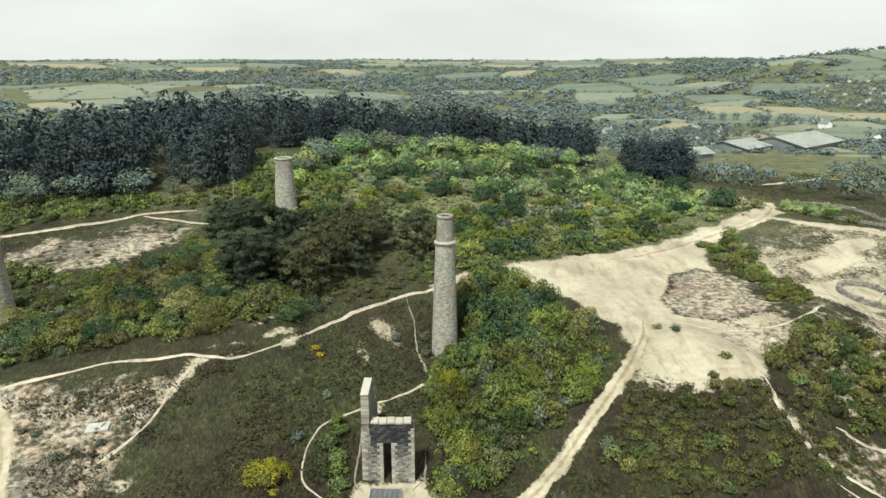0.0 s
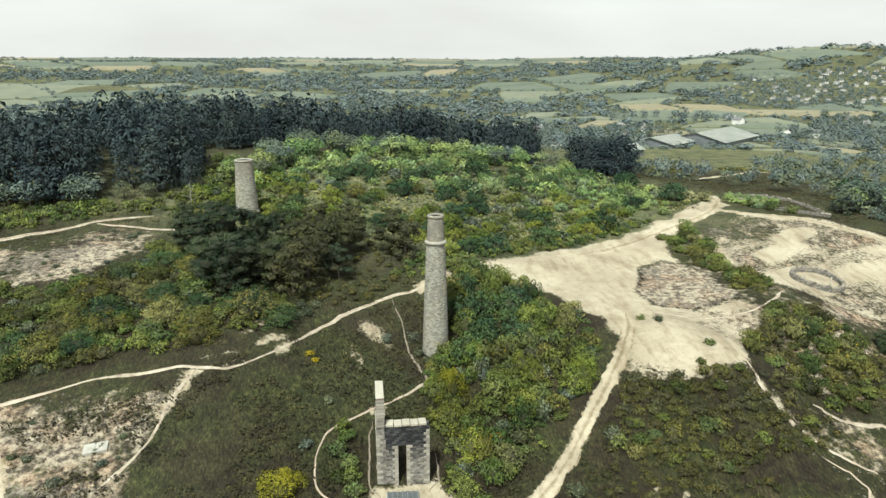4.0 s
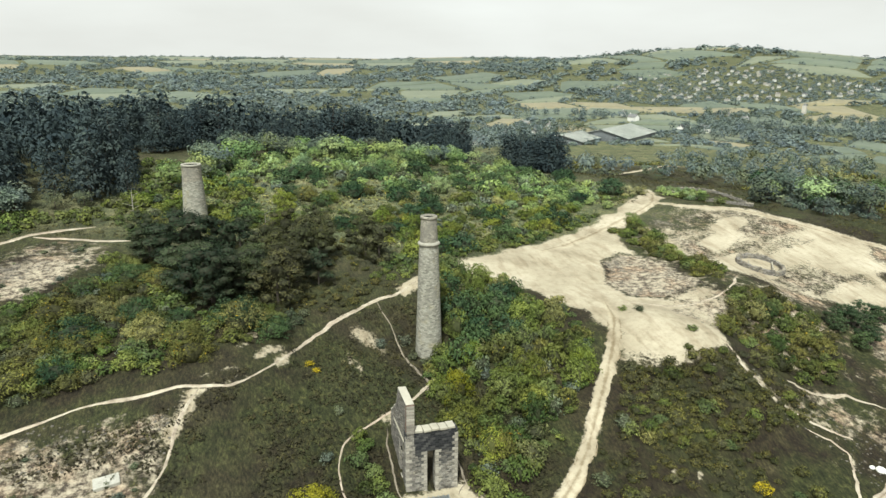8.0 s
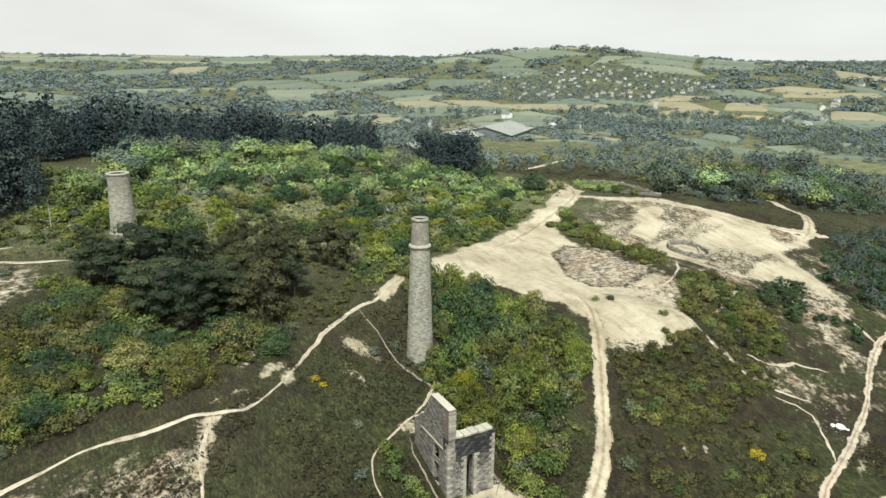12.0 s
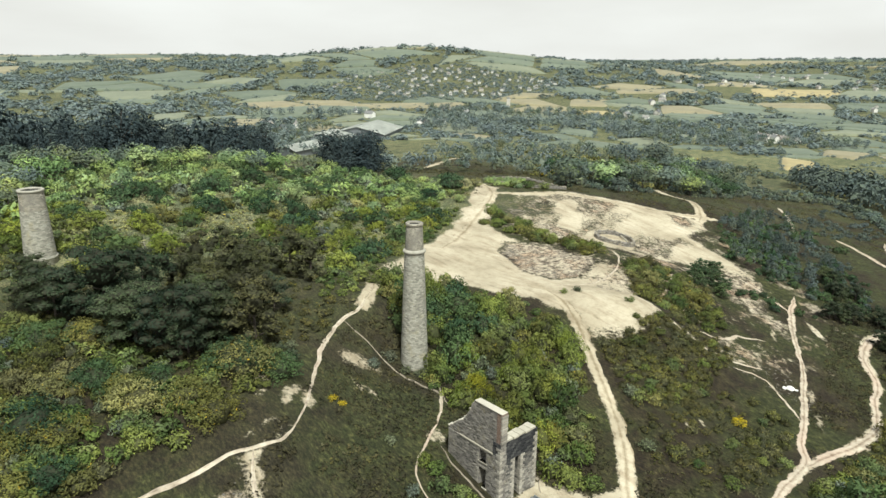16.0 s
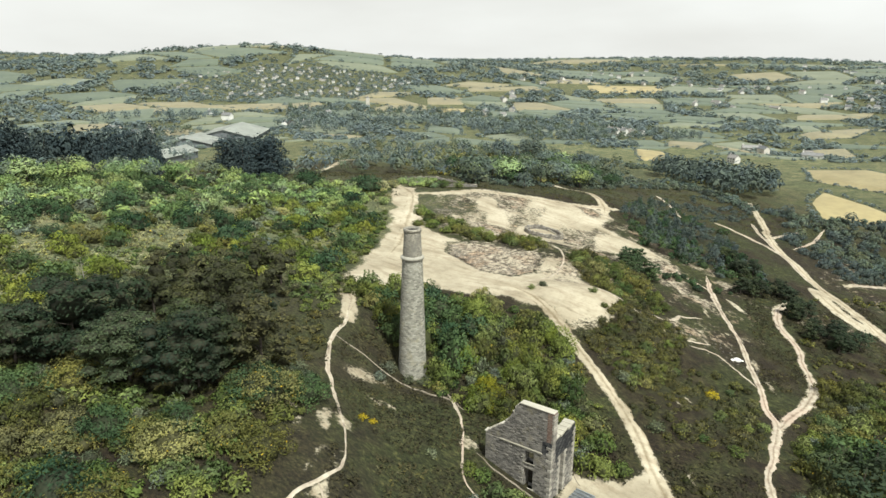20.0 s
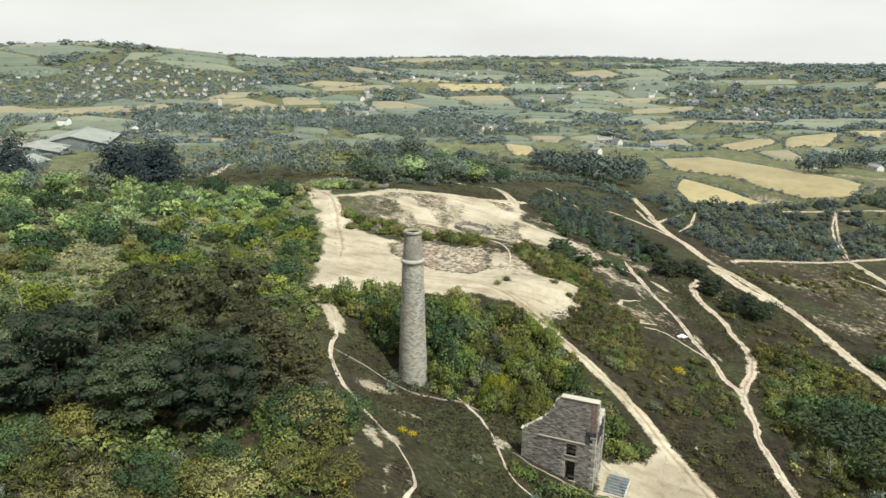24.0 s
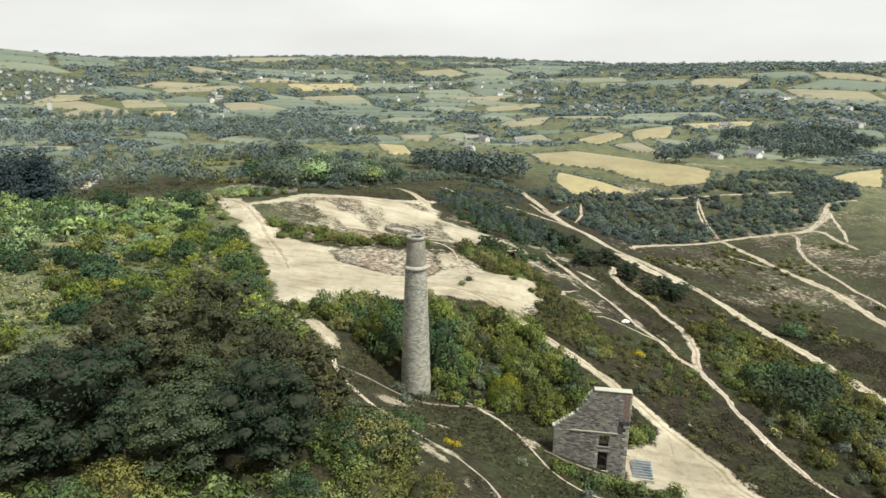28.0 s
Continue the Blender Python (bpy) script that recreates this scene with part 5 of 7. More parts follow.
def joined(name, forms, at, sizes, material, label, category, sink=0.12, tall=None, big=None):
    """Plants past counting, as one mesh; the largest take the finer forms in big."""
    n = len(at)
    if not n:
        return None
    z = ground_z(at[:, 0], at[:, 1])
    allv, allf, tint, hearts, facing, off = [], [], [], [], [], 0
    turn, pick = rng.uniform(0, 6.283, n), rng.integers(0, len(forms), n)
    tones = rng.random(n)
    up = sizes if tall is None else tall
    for k in range(n):
        form = big[pick[k] % len(big)] if big and sizes[k] > 1.9 else forms[pick[k]]
        v, f = form
        hearts.append(form.inner if isinstance(form, Form) else np.zeros(len(v), np.float32))
        c, s = math.cos(turn[k]), math.sin(turn[k])
        if isinstance(form, Form):
            g = form.facing
            facing.append(np.column_stack([g[:, 0] * c - g[:, 1] * s, g[:, 0] * s + g[:, 1] * c, g[:, 2]]))
        q = np.empty_like(v)
        q[:, 0] = (v[:, 0] * c - v[:, 1] * s) * sizes[k] + at[k, 0]
        q[:, 1] = (v[:, 0] * s + v[:, 1] * c) * sizes[k] + at[k, 1]
        q[:, 2] = v[:, 2] * up[k] + z[k] - sink * up[k]
        allv.append(q)
        allf.append(f + off)
        tint.append(np.full(len(v), tones[k], np.float32))
        off += len(v)
    me = mesh_of(name, np.concatenate(allv), np.concatenate(allf), material)
    a = me.attributes.new("tint", "FLOAT", "POINT")
    a.data.foreach_set("value", np.concatenate(tint))
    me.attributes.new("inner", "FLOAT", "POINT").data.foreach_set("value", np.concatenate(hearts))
    if facing:
        lay_normals(me, np.concatenate(facing))
    return tagged(new(name, me), label, category, kind="stuff")


FORM_MESHES = {}


def form_mesh(key, name, forms, material):
    if key not in FORM_MESHES:
        FORM_MESHES[key] = [mesh_of(name, *form, material) for form in forms]
        for me, form in zip(FORM_MESHES[key], forms):
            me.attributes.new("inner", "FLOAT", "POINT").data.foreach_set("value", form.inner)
            lay_normals(me, form.facing)
    return FORM_MESHES[key]


def bushes(key, name, forms, material, at, sizes, label, group, tall=1.0, category="bush"):
    """Bushes that can be counted, each a thing of its own."""
    for k, (x, y) in enumerate(at):
        s = float(sizes[k])
        meshes = form_mesh(key, name, forms, material) if s < 2.0 else form_mesh(key + "_big", name, CLUMPS if key == "yellow" else BIG_SHRUBS, material)
        o = new(name, meshes[int(rng.integers(0, len(meshes)))])
        o.matrix_basis = Matrix.LocRotScale((x, y, float(ground_z(x, y)) - 0.12 * s), Euler((0, 0, rng.uniform(0, 6.28))), (s, s, s * tall * rng.uniform(0.85, 1.2)))
        tagged(o, label, category, group)


def limb(bm, a, b, r0, r1, seg=6):
    a, b = Vector(a), Vector(b)
    m = Matrix.Translation((a + b) / 2) @ (b - a).to_track_quat("Z", "Y").to_matrix().to_4x4()
    bmesh.ops.create_cone(bm, segments=seg, radius1=r0, radius2=r1, depth=(b - a).length, matrix=m)


def trunk_mesh(height, girth, crown_from, material=BARK, lean=0.05, limbs=6, reach=0.22):
    bm = bmesh.new()
    pts = [Vector((lean * height * t * t, 0.4 * lean * height * t, height * t * 0.9)) for t in (0, 0.25, 0.5, 0.75, 1)]
    pts[0].z = -0.6
    for k in range(4):
        limb(bm, pts[k], pts[k + 1], girth * (1 - 0.22 * k), girth * (1 - 0.22 * (k + 1)), 8)
    for k in range(limbs):
        t = crown_from + (0.85 - crown_from) * k / limbs
        base = pts[0].lerp(pts[4], t)
        a = k * 2.4
        q = reach * height * (1 - 0.5 * t)
        tip = base + Vector((q * math.cos(a), q * math.sin(a), 0.10 * height))
        limb(bm, base, tip, girth * 0.38, girth * 0.1, 5)
    me = bpy.data.meshes.new("trunk")
    bm.to_mesh(me)
    bm.free()
    me.materials.append(material)
    return me


TRUNKS = {"pine": [trunk_mesh(1.0, 0.022, 0.3, limbs=8, lean=d) for d in (0.03, 0.08)], "broad": [trunk_mesh(1.0, 0.026, 0.3, limbs=6, lean=d) for d in (0.02, 0.06)]}


def trees(kind, name, forms, material, at, heights, label, group, key, wide=1.0):
    """Single trees: a trunk with limbs, and a crown."""
    crowns = form_mesh(key, "crown", forms, material)
    for k, (x, y) in enumerate(at):
        h = float(heights[k])
        t = empty(name, pose(x, y, float(ground_z(x, y)), 0, 0, rng.uniform(0, 360)))
        scale = Matrix.Diagonal((h * wide, h * wide, h, 1))
        piece("trunk", TRUNKS[kind][k % 2], t, scale)
        piece("crown", crowns[int(rng.integers(0, len(crowns)))], t, scale)
        tagged(t, label, "tree", group)


# bushes round the tall stack
def plant_sizes(n, lo, hi):
    """Many small plants, a few large ones."""
    return lo + (hi - lo) * rng.beta(1.2, 2.6, n)


THICKET = [(-2, 95), (2, 104), (3.5, 113), (9, 119), (18, 112), (25.5, 100), (25.5, 91.5), (17, 80.5), (10, 73), (4, 70.5), (-1, 73), (-2.2, 82), (-1, 88)]
at = spots(THICKET, 3.0, 1.1)
lot = rng.random(len(at))
near_tall = np.hypot(at[:, 0] - 7.5, at[:, 1] - 103) < 8.5
bushes("shrub", "shrub", SHRUBS, LEAF_SHRUB, at[(lot < 0.55) & ~near_tall], rng.uniform(1.5, 2.6, len(at)), "dense rounded green shrub on the slope by the stack", "shrubs round the stack", 1.45)
bushes("gorse", "gorse_bush", GORSE, LEAF_GORSE, at[(lot >= 0.55) & (lot < 0.8) & ~near_tall], rng.uniform(1.3, 2.3, len(at)), "olive-green gorse bush on the slope by the stack", "shrubs round the stack", 1.35)
bushes("willow", "willow_bush", WILLOWS, LEAF_WILLOW, at[(lot >= 0.8) & ~near_tall], rng.uniform(1.3, 2.0, len(at)), "pale grey-green willow bush on the slope by the stack", "shrubs round the stack", 1.2)
bushes("big_dark", "tall_shrub", BIG_SHRUBS, LEAF_DARK, at[near_tall][::2], rng.uniform(2.2, 3.3, len(at)), "tall dark green shrub behind the stone stack", "shrubs round the stack", 1.35)
bushes("yellow", "round_bush", CLUMPS, LEAF_YELLOW, [(1.0, 86.8)], [2.6], "bright yellow-green round bush below the stack", "bright bushes", 1.7)
bushes("yellow", "round_bush", BIG_SHRUBS, LEAF_YELLOW, [(-20.8, 69.2)], [2.9], "bright yellow-green gorse bush on the heath slope", "bright bushes", 1.0)
bushes("bloom", "gorse_bush", SHRUBS, LEAF_BLOOM, [(35.4, 64.5), (-19, 92.3), (-18.2, 91.4)], [1.3, 0.8, 0.7], "low bush covered in yellow blossom", "bright bushes", 0.9)
bushes("orange", "flowering_bush", SHRUBS, LEAF_ORANGE, [(6.0, 76.2)], [1.35], "orange flowering bush among green shrubs", "bright bushes", 1.1)
bushes("willow", "willow_bush", WILLOWS, LEAF_WILLOW, [(2.6, 96.2), (-3.2, 101.5), (-1.2, 97.0), (-7.5, 99.5), (13.5, 66.8), (20.5, 74.5), (-16, 84), (-18.5, 76.5), (36, 96.8), (-0.4, 96.4), (-2.6, 98.2)], [1.7, 1.4, 1.0, 1.3, 1.5, 1.5, 1.0, 1.2, 1.2, 1.3, 1.2], "pale grey-green willow bush on open heath", "willow bushes on the heath")
bushes("shrub", "shrub", SHRUBS, LEAF_SHRUB, [(-13.5, 78.5), (-14.6, 76.0), (-13.2, 74.2), (-14.5, 71.8), (-12.4, 70.0), (-12.6, 67.3), (-10.8, 65.6), (-14.0, 80.0), (-13, 72.3), (3.5, 72.5), (6.2, 71.5), (1.0, 73.5)], rng.uniform(1.2, 1.8, 12), "green shrub against the ruined engine house", "shrubs by the engine house")
SLOPE_EAST = [(27, 84.5), (32, 84), (40, 84.5), (46, 83.5), (52, 79), (48, 74), (41, 71.5), (34.5, 70), (27, 69), (21, 70.5), (20.5, 75.6), (23.5, 80)]
at = np.concatenate([spots(SLOPE_EAST, 1.65, 0.6), spots([(12, 63), (20, 70), (34, 69), (44, 68), (44, 61), (34, 57), (22, 55), (14, 58)], 3.4, 0.7, lambda x, y: fbm(x, y, 9, 3) > 0.0), spots([(30, 62), (42, 63), (46, 60.5), (38, 55.5), (24, 52.5), (17, 54.5)], 2.3, 0.8)])
lot = rng.random(len(at))
bushes("scrub", "heath_bush", THIN_GORSE, LEAF_SCRUB, at[lot < 0.62], rng.uniform(0.8, 1.5, len(at)), "olive-brown gorse bush on the steep slope", "gorse on the slope")
bushes("gorse", "gorse_bush", GORSE, LEAF_GORSE, at[(lot >= 0.62) & (lot < 0.8)], rng.uniform(0.8, 1.7, len(at)), "yellow-green gorse bush on the steep slope", "gorse on the slope")
bushes("shrub", "shrub", SHRUBS, LEAF_SHRUB, at[(lot > 0.8) & (lot < 0.92)], rng.uniform(0.9, 1.6, len(at)), "green shrub on the steep slope", "gorse on the slope")
EDGE_SCRUB = [(60, 105), (67, 103), (72, 98), (71, 90), (66, 82), (58, 79.5), (49, 83), (48, 90), (55, 98)]
at = spots(EDGE_SCRUB, 2.0, 0.8)
lot = rng.random(len(at))
bushes("gorse", "gorse_bush", GORSE, LEAF_GORSE, at[lot < 0.3], plant_sizes(len(at), 1.0, 3.0), "yellow-green gorse bush on the edge of the flat", "gorse on the edge")
bushes("scrub", "heath_bush", GORSE, LEAF_SCRUB, at[(lot >= 0.3) & (lot < 0.72)], plant_sizes(len(at), 1.0, 2.6), "olive gorse bush on the edge of the flat", "gorse on the edge")
bushes("shrub", "shrub", SHRUBS, LEAF_SHRUB, at[lot >= 0.72], plant_sizes(len(at), 1.0, 2.8), "green shrub on the edge of the flat", "gorse on the edge")
HEDGE_STRIP = [(57, 147), (66, 153), (68, 140), (64, 127), (67, 118), (63, 106), (57, 108), (58, 122), (56, 134)]
at = spots(HEDGE_STRIP, 2.4, 0.8, lambda x, y: (fbm(x, y, 12, 2) > -0.25))
lot = rng.random(len(at))
bushes("gorse", "gorse_bush", GORSE, LEAF_GORSE, at[lot < 0.5], rng.uniform(1.3, 2.2, len(at)), "olive gorse bush between the sand flats", "scrub between the flats")
bushes("shrub", "shrub", SHRUBS, LEAF_SHRUB, at[lot >= 0.5], rng.uniform(1.2, 2.1, len(at)), "green shrub between the sand flats", "scrub between the flats")
bushes("shrub", "shrub", SHRUBS, LEAF_SHRUB, [(33.5, 97.8), (40.5, 88.5), (37.5, 85), (10, 121.5), (8.2, 119.3), (5.5, 117.8), (11.5, 119.6), (96, 163), (100, 160), (92, 166)], [0.9, 1.1, 0.9, 1.7, 1.6, 1.4, 1.5, 2.2, 2.0, 1.8], "small green shrub on pale sand", "shrubs on the sand")

# woodland west of the stack
PINE_BELT = [(-47, 132), (-32, 139), (-17, 134), (-6, 138), (-1, 127), (-5, 118), (-13, 112), (-19, 105), (-28, 101), (-38, 112)]
at = spots(PINE_BELT, 6.8, 1.8)
dull = (at[:, 0] > -24) & (rng.random(len(at)) < 0.8)
trees("pine", "pine_tree", PINES, LEAF_OLIVE, at[dull], rng.uniform(6.0, 9.5, len(at)), "olive-brown pine tree in the belt by the footpath", "pines by the footpath", "olive_pine", 1.15)
at = at[~dull]
trees("pine", "pine_tree", PINES, LEAF_PINE, at, rng.uniform(6, 9, len(at)), "dark rounded pine tree in the belt by the footpath", "pines by the footpath", "pine", 1.1)
trees("pine", "pine_tree", BIG_PINES, LEAF_PINE, [(-32.1, 107.7), (-36.1, 125), (-35.5, 113.5), (-27.5, 110.5), (-42, 127)], [9.5, 10.5, 8.5, 8, 8], "large spreading dark pine above the heath", "pines by the footpath", "big_pine", 1.3)
BELT_EDGE = [(-25, 96), (-17, 103.5), (-9, 109.5), (-3, 112.5), (-3, 116), (-12, 113), (-22, 106), (-30, 102)]
at = np.concatenate([spots(PINE_BELT, 2.7, 0.9), spots(BELT_EDGE, 1.9, 0.6)])
joined("undergrowth", THIN_SHRUBS + THIN_GORSE, at, plant_sizes(len(at), 0.6, 1.5), LEAF_SCRUB, "olive and green undergrowth beneath pines", "undergrowth")
WEST_SCRUB = [(-74, 96), (-66, 110), (-52, 116), (-50, 130), (-38, 122), (-36, 108), (-26, 103), (-18, 104), (-19, 100.5), (-25, 94.5), (-34, 90), (-50, 89), (-64, 83)]
at = spots(WEST_SCRUB, 2.2, 0.9)
lot = rng.random(len(at))
wide_patch = fbm(at[:, 0], at[:, 1], 16, 2)
sz = rng.uniform(1.0, 2.1, len(at))
one, two, three = (wide_patch < 0.02) & (lot < 0.75), (wide_patch >= 0.02) & (lot < 0.75), lot >= 0.75
joined("thicket_green", THIN_SHRUBS, at[one], sz[one], LEAF_SHRUB, "dense green thicket below the pines", "scrub", big=BIG_SHRUBS)
joined("thicket_gorse", GORSE, at[two], sz[two], LEAF_SCRUB, "yellow-green gorse thicket below the pines", "scrub", big=BIG_SHRUBS)
joined("thicket_willow", WILLOWS, at[three], sz[three] * 0.9, LEAF_WILLOW, "silvery willow thicket below the pines", "scrub", big=BIG_SHRUBS)

at = spots(WEST_SCRUB, 6.4, 2.2)
lot = rng.random(len(at))
sz = rng.uniform(2.2, 4.2, len(at))
joined("thicket_gorse", CLUMPS, at[lot < 0.45], sz[lot < 0.45], LEAF_GORSE, "tall yellow-green gorse clumps below the pines", "scrub", tall=sz[lot < 0.45] * 0.85)
joined("thicket_green", CLUMPS, at[lot >= 0.45], sz[lot >= 0.45], LEAF_DARK, "tall green clumps of sallow below the pines", "scrub", tall=sz[lot >= 0.45] * 0.9)
at = spots(THICKET, 7.0, 1.6)
sz = rng.uniform(2.2, 3.4, len(at))
joined("thicket_crowns", CLUMPS, at, sz * 0.9, LEAF_LIME, "yellow-green crowns standing out of the thicket", "scrub", tall=sz * 1.35)

# scrub past counting
at = spots(THICKET, 1.9, 0.5)
joined("thicket_floor", THIN_SHRUBS, at, rng.uniform(0.6, 1.3, len(at)), LEAF_SHRUB, "low green growth filling the thicket by the stack", "scrub")
at = spots([(20, 82), (46, 84), (56, 78), (46, 66), (32, 56), (18, 58), (12, 64)], 1.7, 0.5, lambda x, y: fbm(x, y, 7, 4) > -0.25)
joined("slope_scrub", THIN_GORSE, at, rng.uniform(0.5, 1.1, len(at)), LEAF_SCRUB, "low olive-brown scrub over the steep slope", "scrub")
MEADOW = (4, 172)  # open grass in the scrub
GREEN_BELT = [(-52, 160), (-46, 185), (-30, 205), (-8, 226), (20, 240), (45, 225), (62, 205), (76, 186), (82, 172), (62, 157), (42, 145), (14, 131), (5, 125), (-2, 139), (-15, 146), (-30, 146), (-45, 148)]
at = spots(GREEN_BELT, 3.4, 1.0, lambda x, y: (fbm(x, y, 12, 3) > -0.05 + 0.5 * np.exp(-((x - MEADOW[0]) / 24) ** 2 - ((y - MEADOW[1]) / 13) ** 2)))
lot, patch_ = rng.random(len(at)), fbm(at[:, 0] + 50, at[:, 1], 26, 3)
sz = plant_sizes(len(at), 1.0, 3.4)
far_band = at[:, 1] > 175
near_band = at[:, 1] < 180 - 0.3 * at[:, 0] + 14 * fbm(at[:, 0], at[:, 1], 30, 2)
m1 = (patch_ < -0.02) & (lot < 0.75) & ~far_band & ~near_band
m2 = (patch_ >= -0.02) & (lot < 0.75) & ~far_band & ~near_band
m4 = (lot < 0.75) & near_band
m3 = (lot < 0.75) & far_band & (lot > 0.2)
joined("gorse_scrub", THIN_GORSE, at[m2], sz[m2], LEAF_MEADOW, "olive and yellow-green gorse scrub over the plateau", "scrub", big=BIG_SHRUBS)
m5 = m4 & (patch_ > 0.0)
m4 &= ~m5
joined("olive_scrub", THIN_SHRUBS, at[m4], sz[m4] * 1.1, LEAF_LIME, "yellow-green bushes over the plateau edge", "scrub", big=BIG_SHRUBS)
joined("plateau_edge_gorse", THIN_GORSE, at[m5], sz[m5], LEAF_GORSE, "olive gorse over the plateau edge", "scrub", big=BIG_SHRUBS)
low_at = spots(GREEN_BELT, 2.1, 0.6, lambda x, y: fbm(x + 8, y, 9, 3) > -0.2)
low_tone = fbm(low_at[:, 0], low_at[:, 1], 22, 3) > -0.05
joined("low_scrub", FAR_SHRUBS, low_at[low_tone], rng.uniform(0.5, 1.2, len(low_at)), LEAF_MEADOW, "low yellow-green scrub and bracken over the plateau", "scrub", 0.2)
joined("low_scrub", FAR_SHRUBS, low_at[~low_tone], rng.uniform(0.5, 1.2, len(low_at)), LEAF_SHRUB, "low green scrub over the plateau", "scrub", 0.2)
joined("green_scrub", THIN_SHRUBS, at[m1], sz[m1] * 1.1, LEAF_BRIGHT, "dense green scrub over the plateau", "scrub", big=BIG_SHRUBS)
joined("bright_scrub", MID_SHRUBS, at[m3], sz[m3] * 1.25, LEAF_BRIGHT, "bright green thicket before the pine wood", "scrub")
joined("willow_scrub", MID_SHRUBS, at[lot >= 0.75], sz[lot >= 0.75], LEAF_WILLOW, "grey-green willow scrub over the plateau", "scrub")
EAST_SCRUB = [(62, 49), (66, 42), (52, 27), (38, 20), (14, 22), (-6, 34), (2, 41), (12, 48), (24, 51), (40, 50), (55, 50.5)]
at = spots(EAST_SCRUB, 2.7, 0.9)
lot = rng.random(len(at))
bushes("shrub", "shrub", SHRUBS, LEAF_SHRUB, at[lot < 0.25], plant_sizes(len(at), 1.4, 3.6), "green shrub below the dirt track", "scrub below the track")
bushes("gorse", "gorse_bush", GORSE, LEAF_GORSE, at[(lot >= 0.25) & (lot < 0.86)], rng.uniform(1.2, 2.4, len(at)), "olive gorse bush below the dirt track", "scrub below the track", 1.15)
bushes("willow", "willow_bush", WILLOWS, LEAF_WILLOW, at[lot >= 0.86], rng.uniform(1.1, 1.8, len(at)), "pale willow bush below the dirt track", "scrub below the track")
bushes("shrub", "shrub", SHRUBS, LEAF_SHRUB, [(0.6, 69.3), (2.6, 67.4), (-0.2, 71.6)], [2.0, 1.6, 1.7], "round green shrub beside the ruined engine house", "shrubs by the engine house", 1.2)
bushes("big_dark", "tall_shrub", BIG_SHRUBS, LEAF_DARK, [(73, 25), (38, 33.5), (30, 45), (34, 40), (44, 36)], [3.6, 4.2, 3.6, 4.6, 3.4], "large dark green bush in the valley scrub", "large valley bushes", 1.1)
bushes("scrub", "heath_bush", GORSE, LEAF_SCRUB, [(4.5, 60.6), (6.2, 57.6), (3.0, 55.2), (0.6, 57.2), (-1.5, 55.5), (6.8, 60.2), (-12.6, 58.5), (-14.0, 61.0)], [1.0, 1.3, 1.1, 0.8, 0.9, 1.0, 1.4, 1.5], "olive scrub bush at the edge of the sand yard", "scrub round the yard", 0.9)
for cx, cy in ((97, 71), (95, 60.5), (87, 54), (111, 77), (119, 83), (84, 49), (104, 64)):
    at = np.column_stack([cx + rng.uniform(-4, 4, 5), cy + rng.uniform(-2.5, 2.5, 5)])
    at = at[~blocked(at[:, 0], at[:, 1], 1.0)]
    trees("pine", "young_pine", PINES, LEAF_PINE, at, rng.uniform(2.8, 5.0, len(at)), "young dark pine on the valley heath", "young pines of the valley", "pine", 1.25)
at = spots([(73.5, 95), (81, 100), (88, 101), (90, 98), (84, 91), (74, 87)], 3.0, 1.2)
trees("pine", "young_pine", PINES, LEAF_DARK, at, rng.uniform(2.4, 3.9, len(at)), "dark green young pine at the edge of the flat", "young pines by the flat", "green_pine", 1.35)
VALLEY_SIDE = [(78, 99), (84, 103), (97, 92), (104, 108), (112, 113), (140, 114), (190, 114), (165, 95), (130, 74), (108, 70), (95, 70), (84, 81), (79, 88)]
at = spots(VALLEY_SIDE, 2.7, 1.0, lambda x, y: fbm(x, y, 12, 4) > 0.02)
sz = plant_sizes(len(at), 0.8, 2.6)
joined("valley_side_scrub", MID_SHRUBS, at, sz, LEAF_DARK, "dark green scrub down the valley side", "scrub")
at = spots([(140, 126), (172, 123), (187, 118), (153, 102), (137, 87), (118, 79), (100, 72), (101, 84), (99, 93), (109, 106)], 3.4, 1.4, lambda x, y: fbm(x, y, 9, 3) > -0.12)
half = rng.random(len(at)) < 0.5
joined("valley_side_trees", WOOD_PINES, at[half], rng.uniform(3.0, 6.5, len(at)), LEAF_DUSK, "dark young conifers down the valley side", "trees", 0.03)
joined("valley_side_trees", WOOD_PINES, at[~half], rng.uniform(2.4, 5.0, len(at)), LEAF_DARK, "dark green young conifers down the valley side", "trees", 0.03)
at = spots([(128, 118), (165, 128), (200, 128), (236, 118), (250, 128), (236, 105), (212, 92), (175, 97), (150, 88), (118, 72), (104, 68), (100, 78), (112, 96)], 3.1, 0.8, lambda x, y: fbm(x, y, 11, 4) > -0.1)
joined("heath_scrub", FAR_SHRUBS, at, rng.uniform(0.7, 1.9, len(at)), LEAF_DUSK, "low grey-green scrub over the valley side", "scrub", 0.2)
VALLEY_FLOOR = [(142, 52), (165, 33), (182, 14), (196, -8), (215, -34), (270, -70), (330, -60), (300, -20), (262, 10), (240, 45), (228, 75), (225, 92), (200, 86), (168, 74)]
at = spots(VALLEY_FLOOR, 3.5, 1.2, lambda x, y: fbm(x, y, 14, 4) > -0.3)
tone = fbm(at[:, 0], at[:, 1], 20, 3) + rng.uniform(-0.25, 0.25, len(at)) > 0
joined("valley_scrub", MID_SHRUBS, at[tone], rng.uniform(1.3, 3.2, len(at)), LEAF_MID, "dull green scrub over the valley floor", "scrub")
joined("valley_scrub", MID_SHRUBS, at[~tone], rng.uniform(1.3, 2.8, len(at)), LEAF_DUSK, "dark dense scrub over the valley floor", "scrub")
at = spots(VALLEY_FLOOR, 11.0, 1.2)
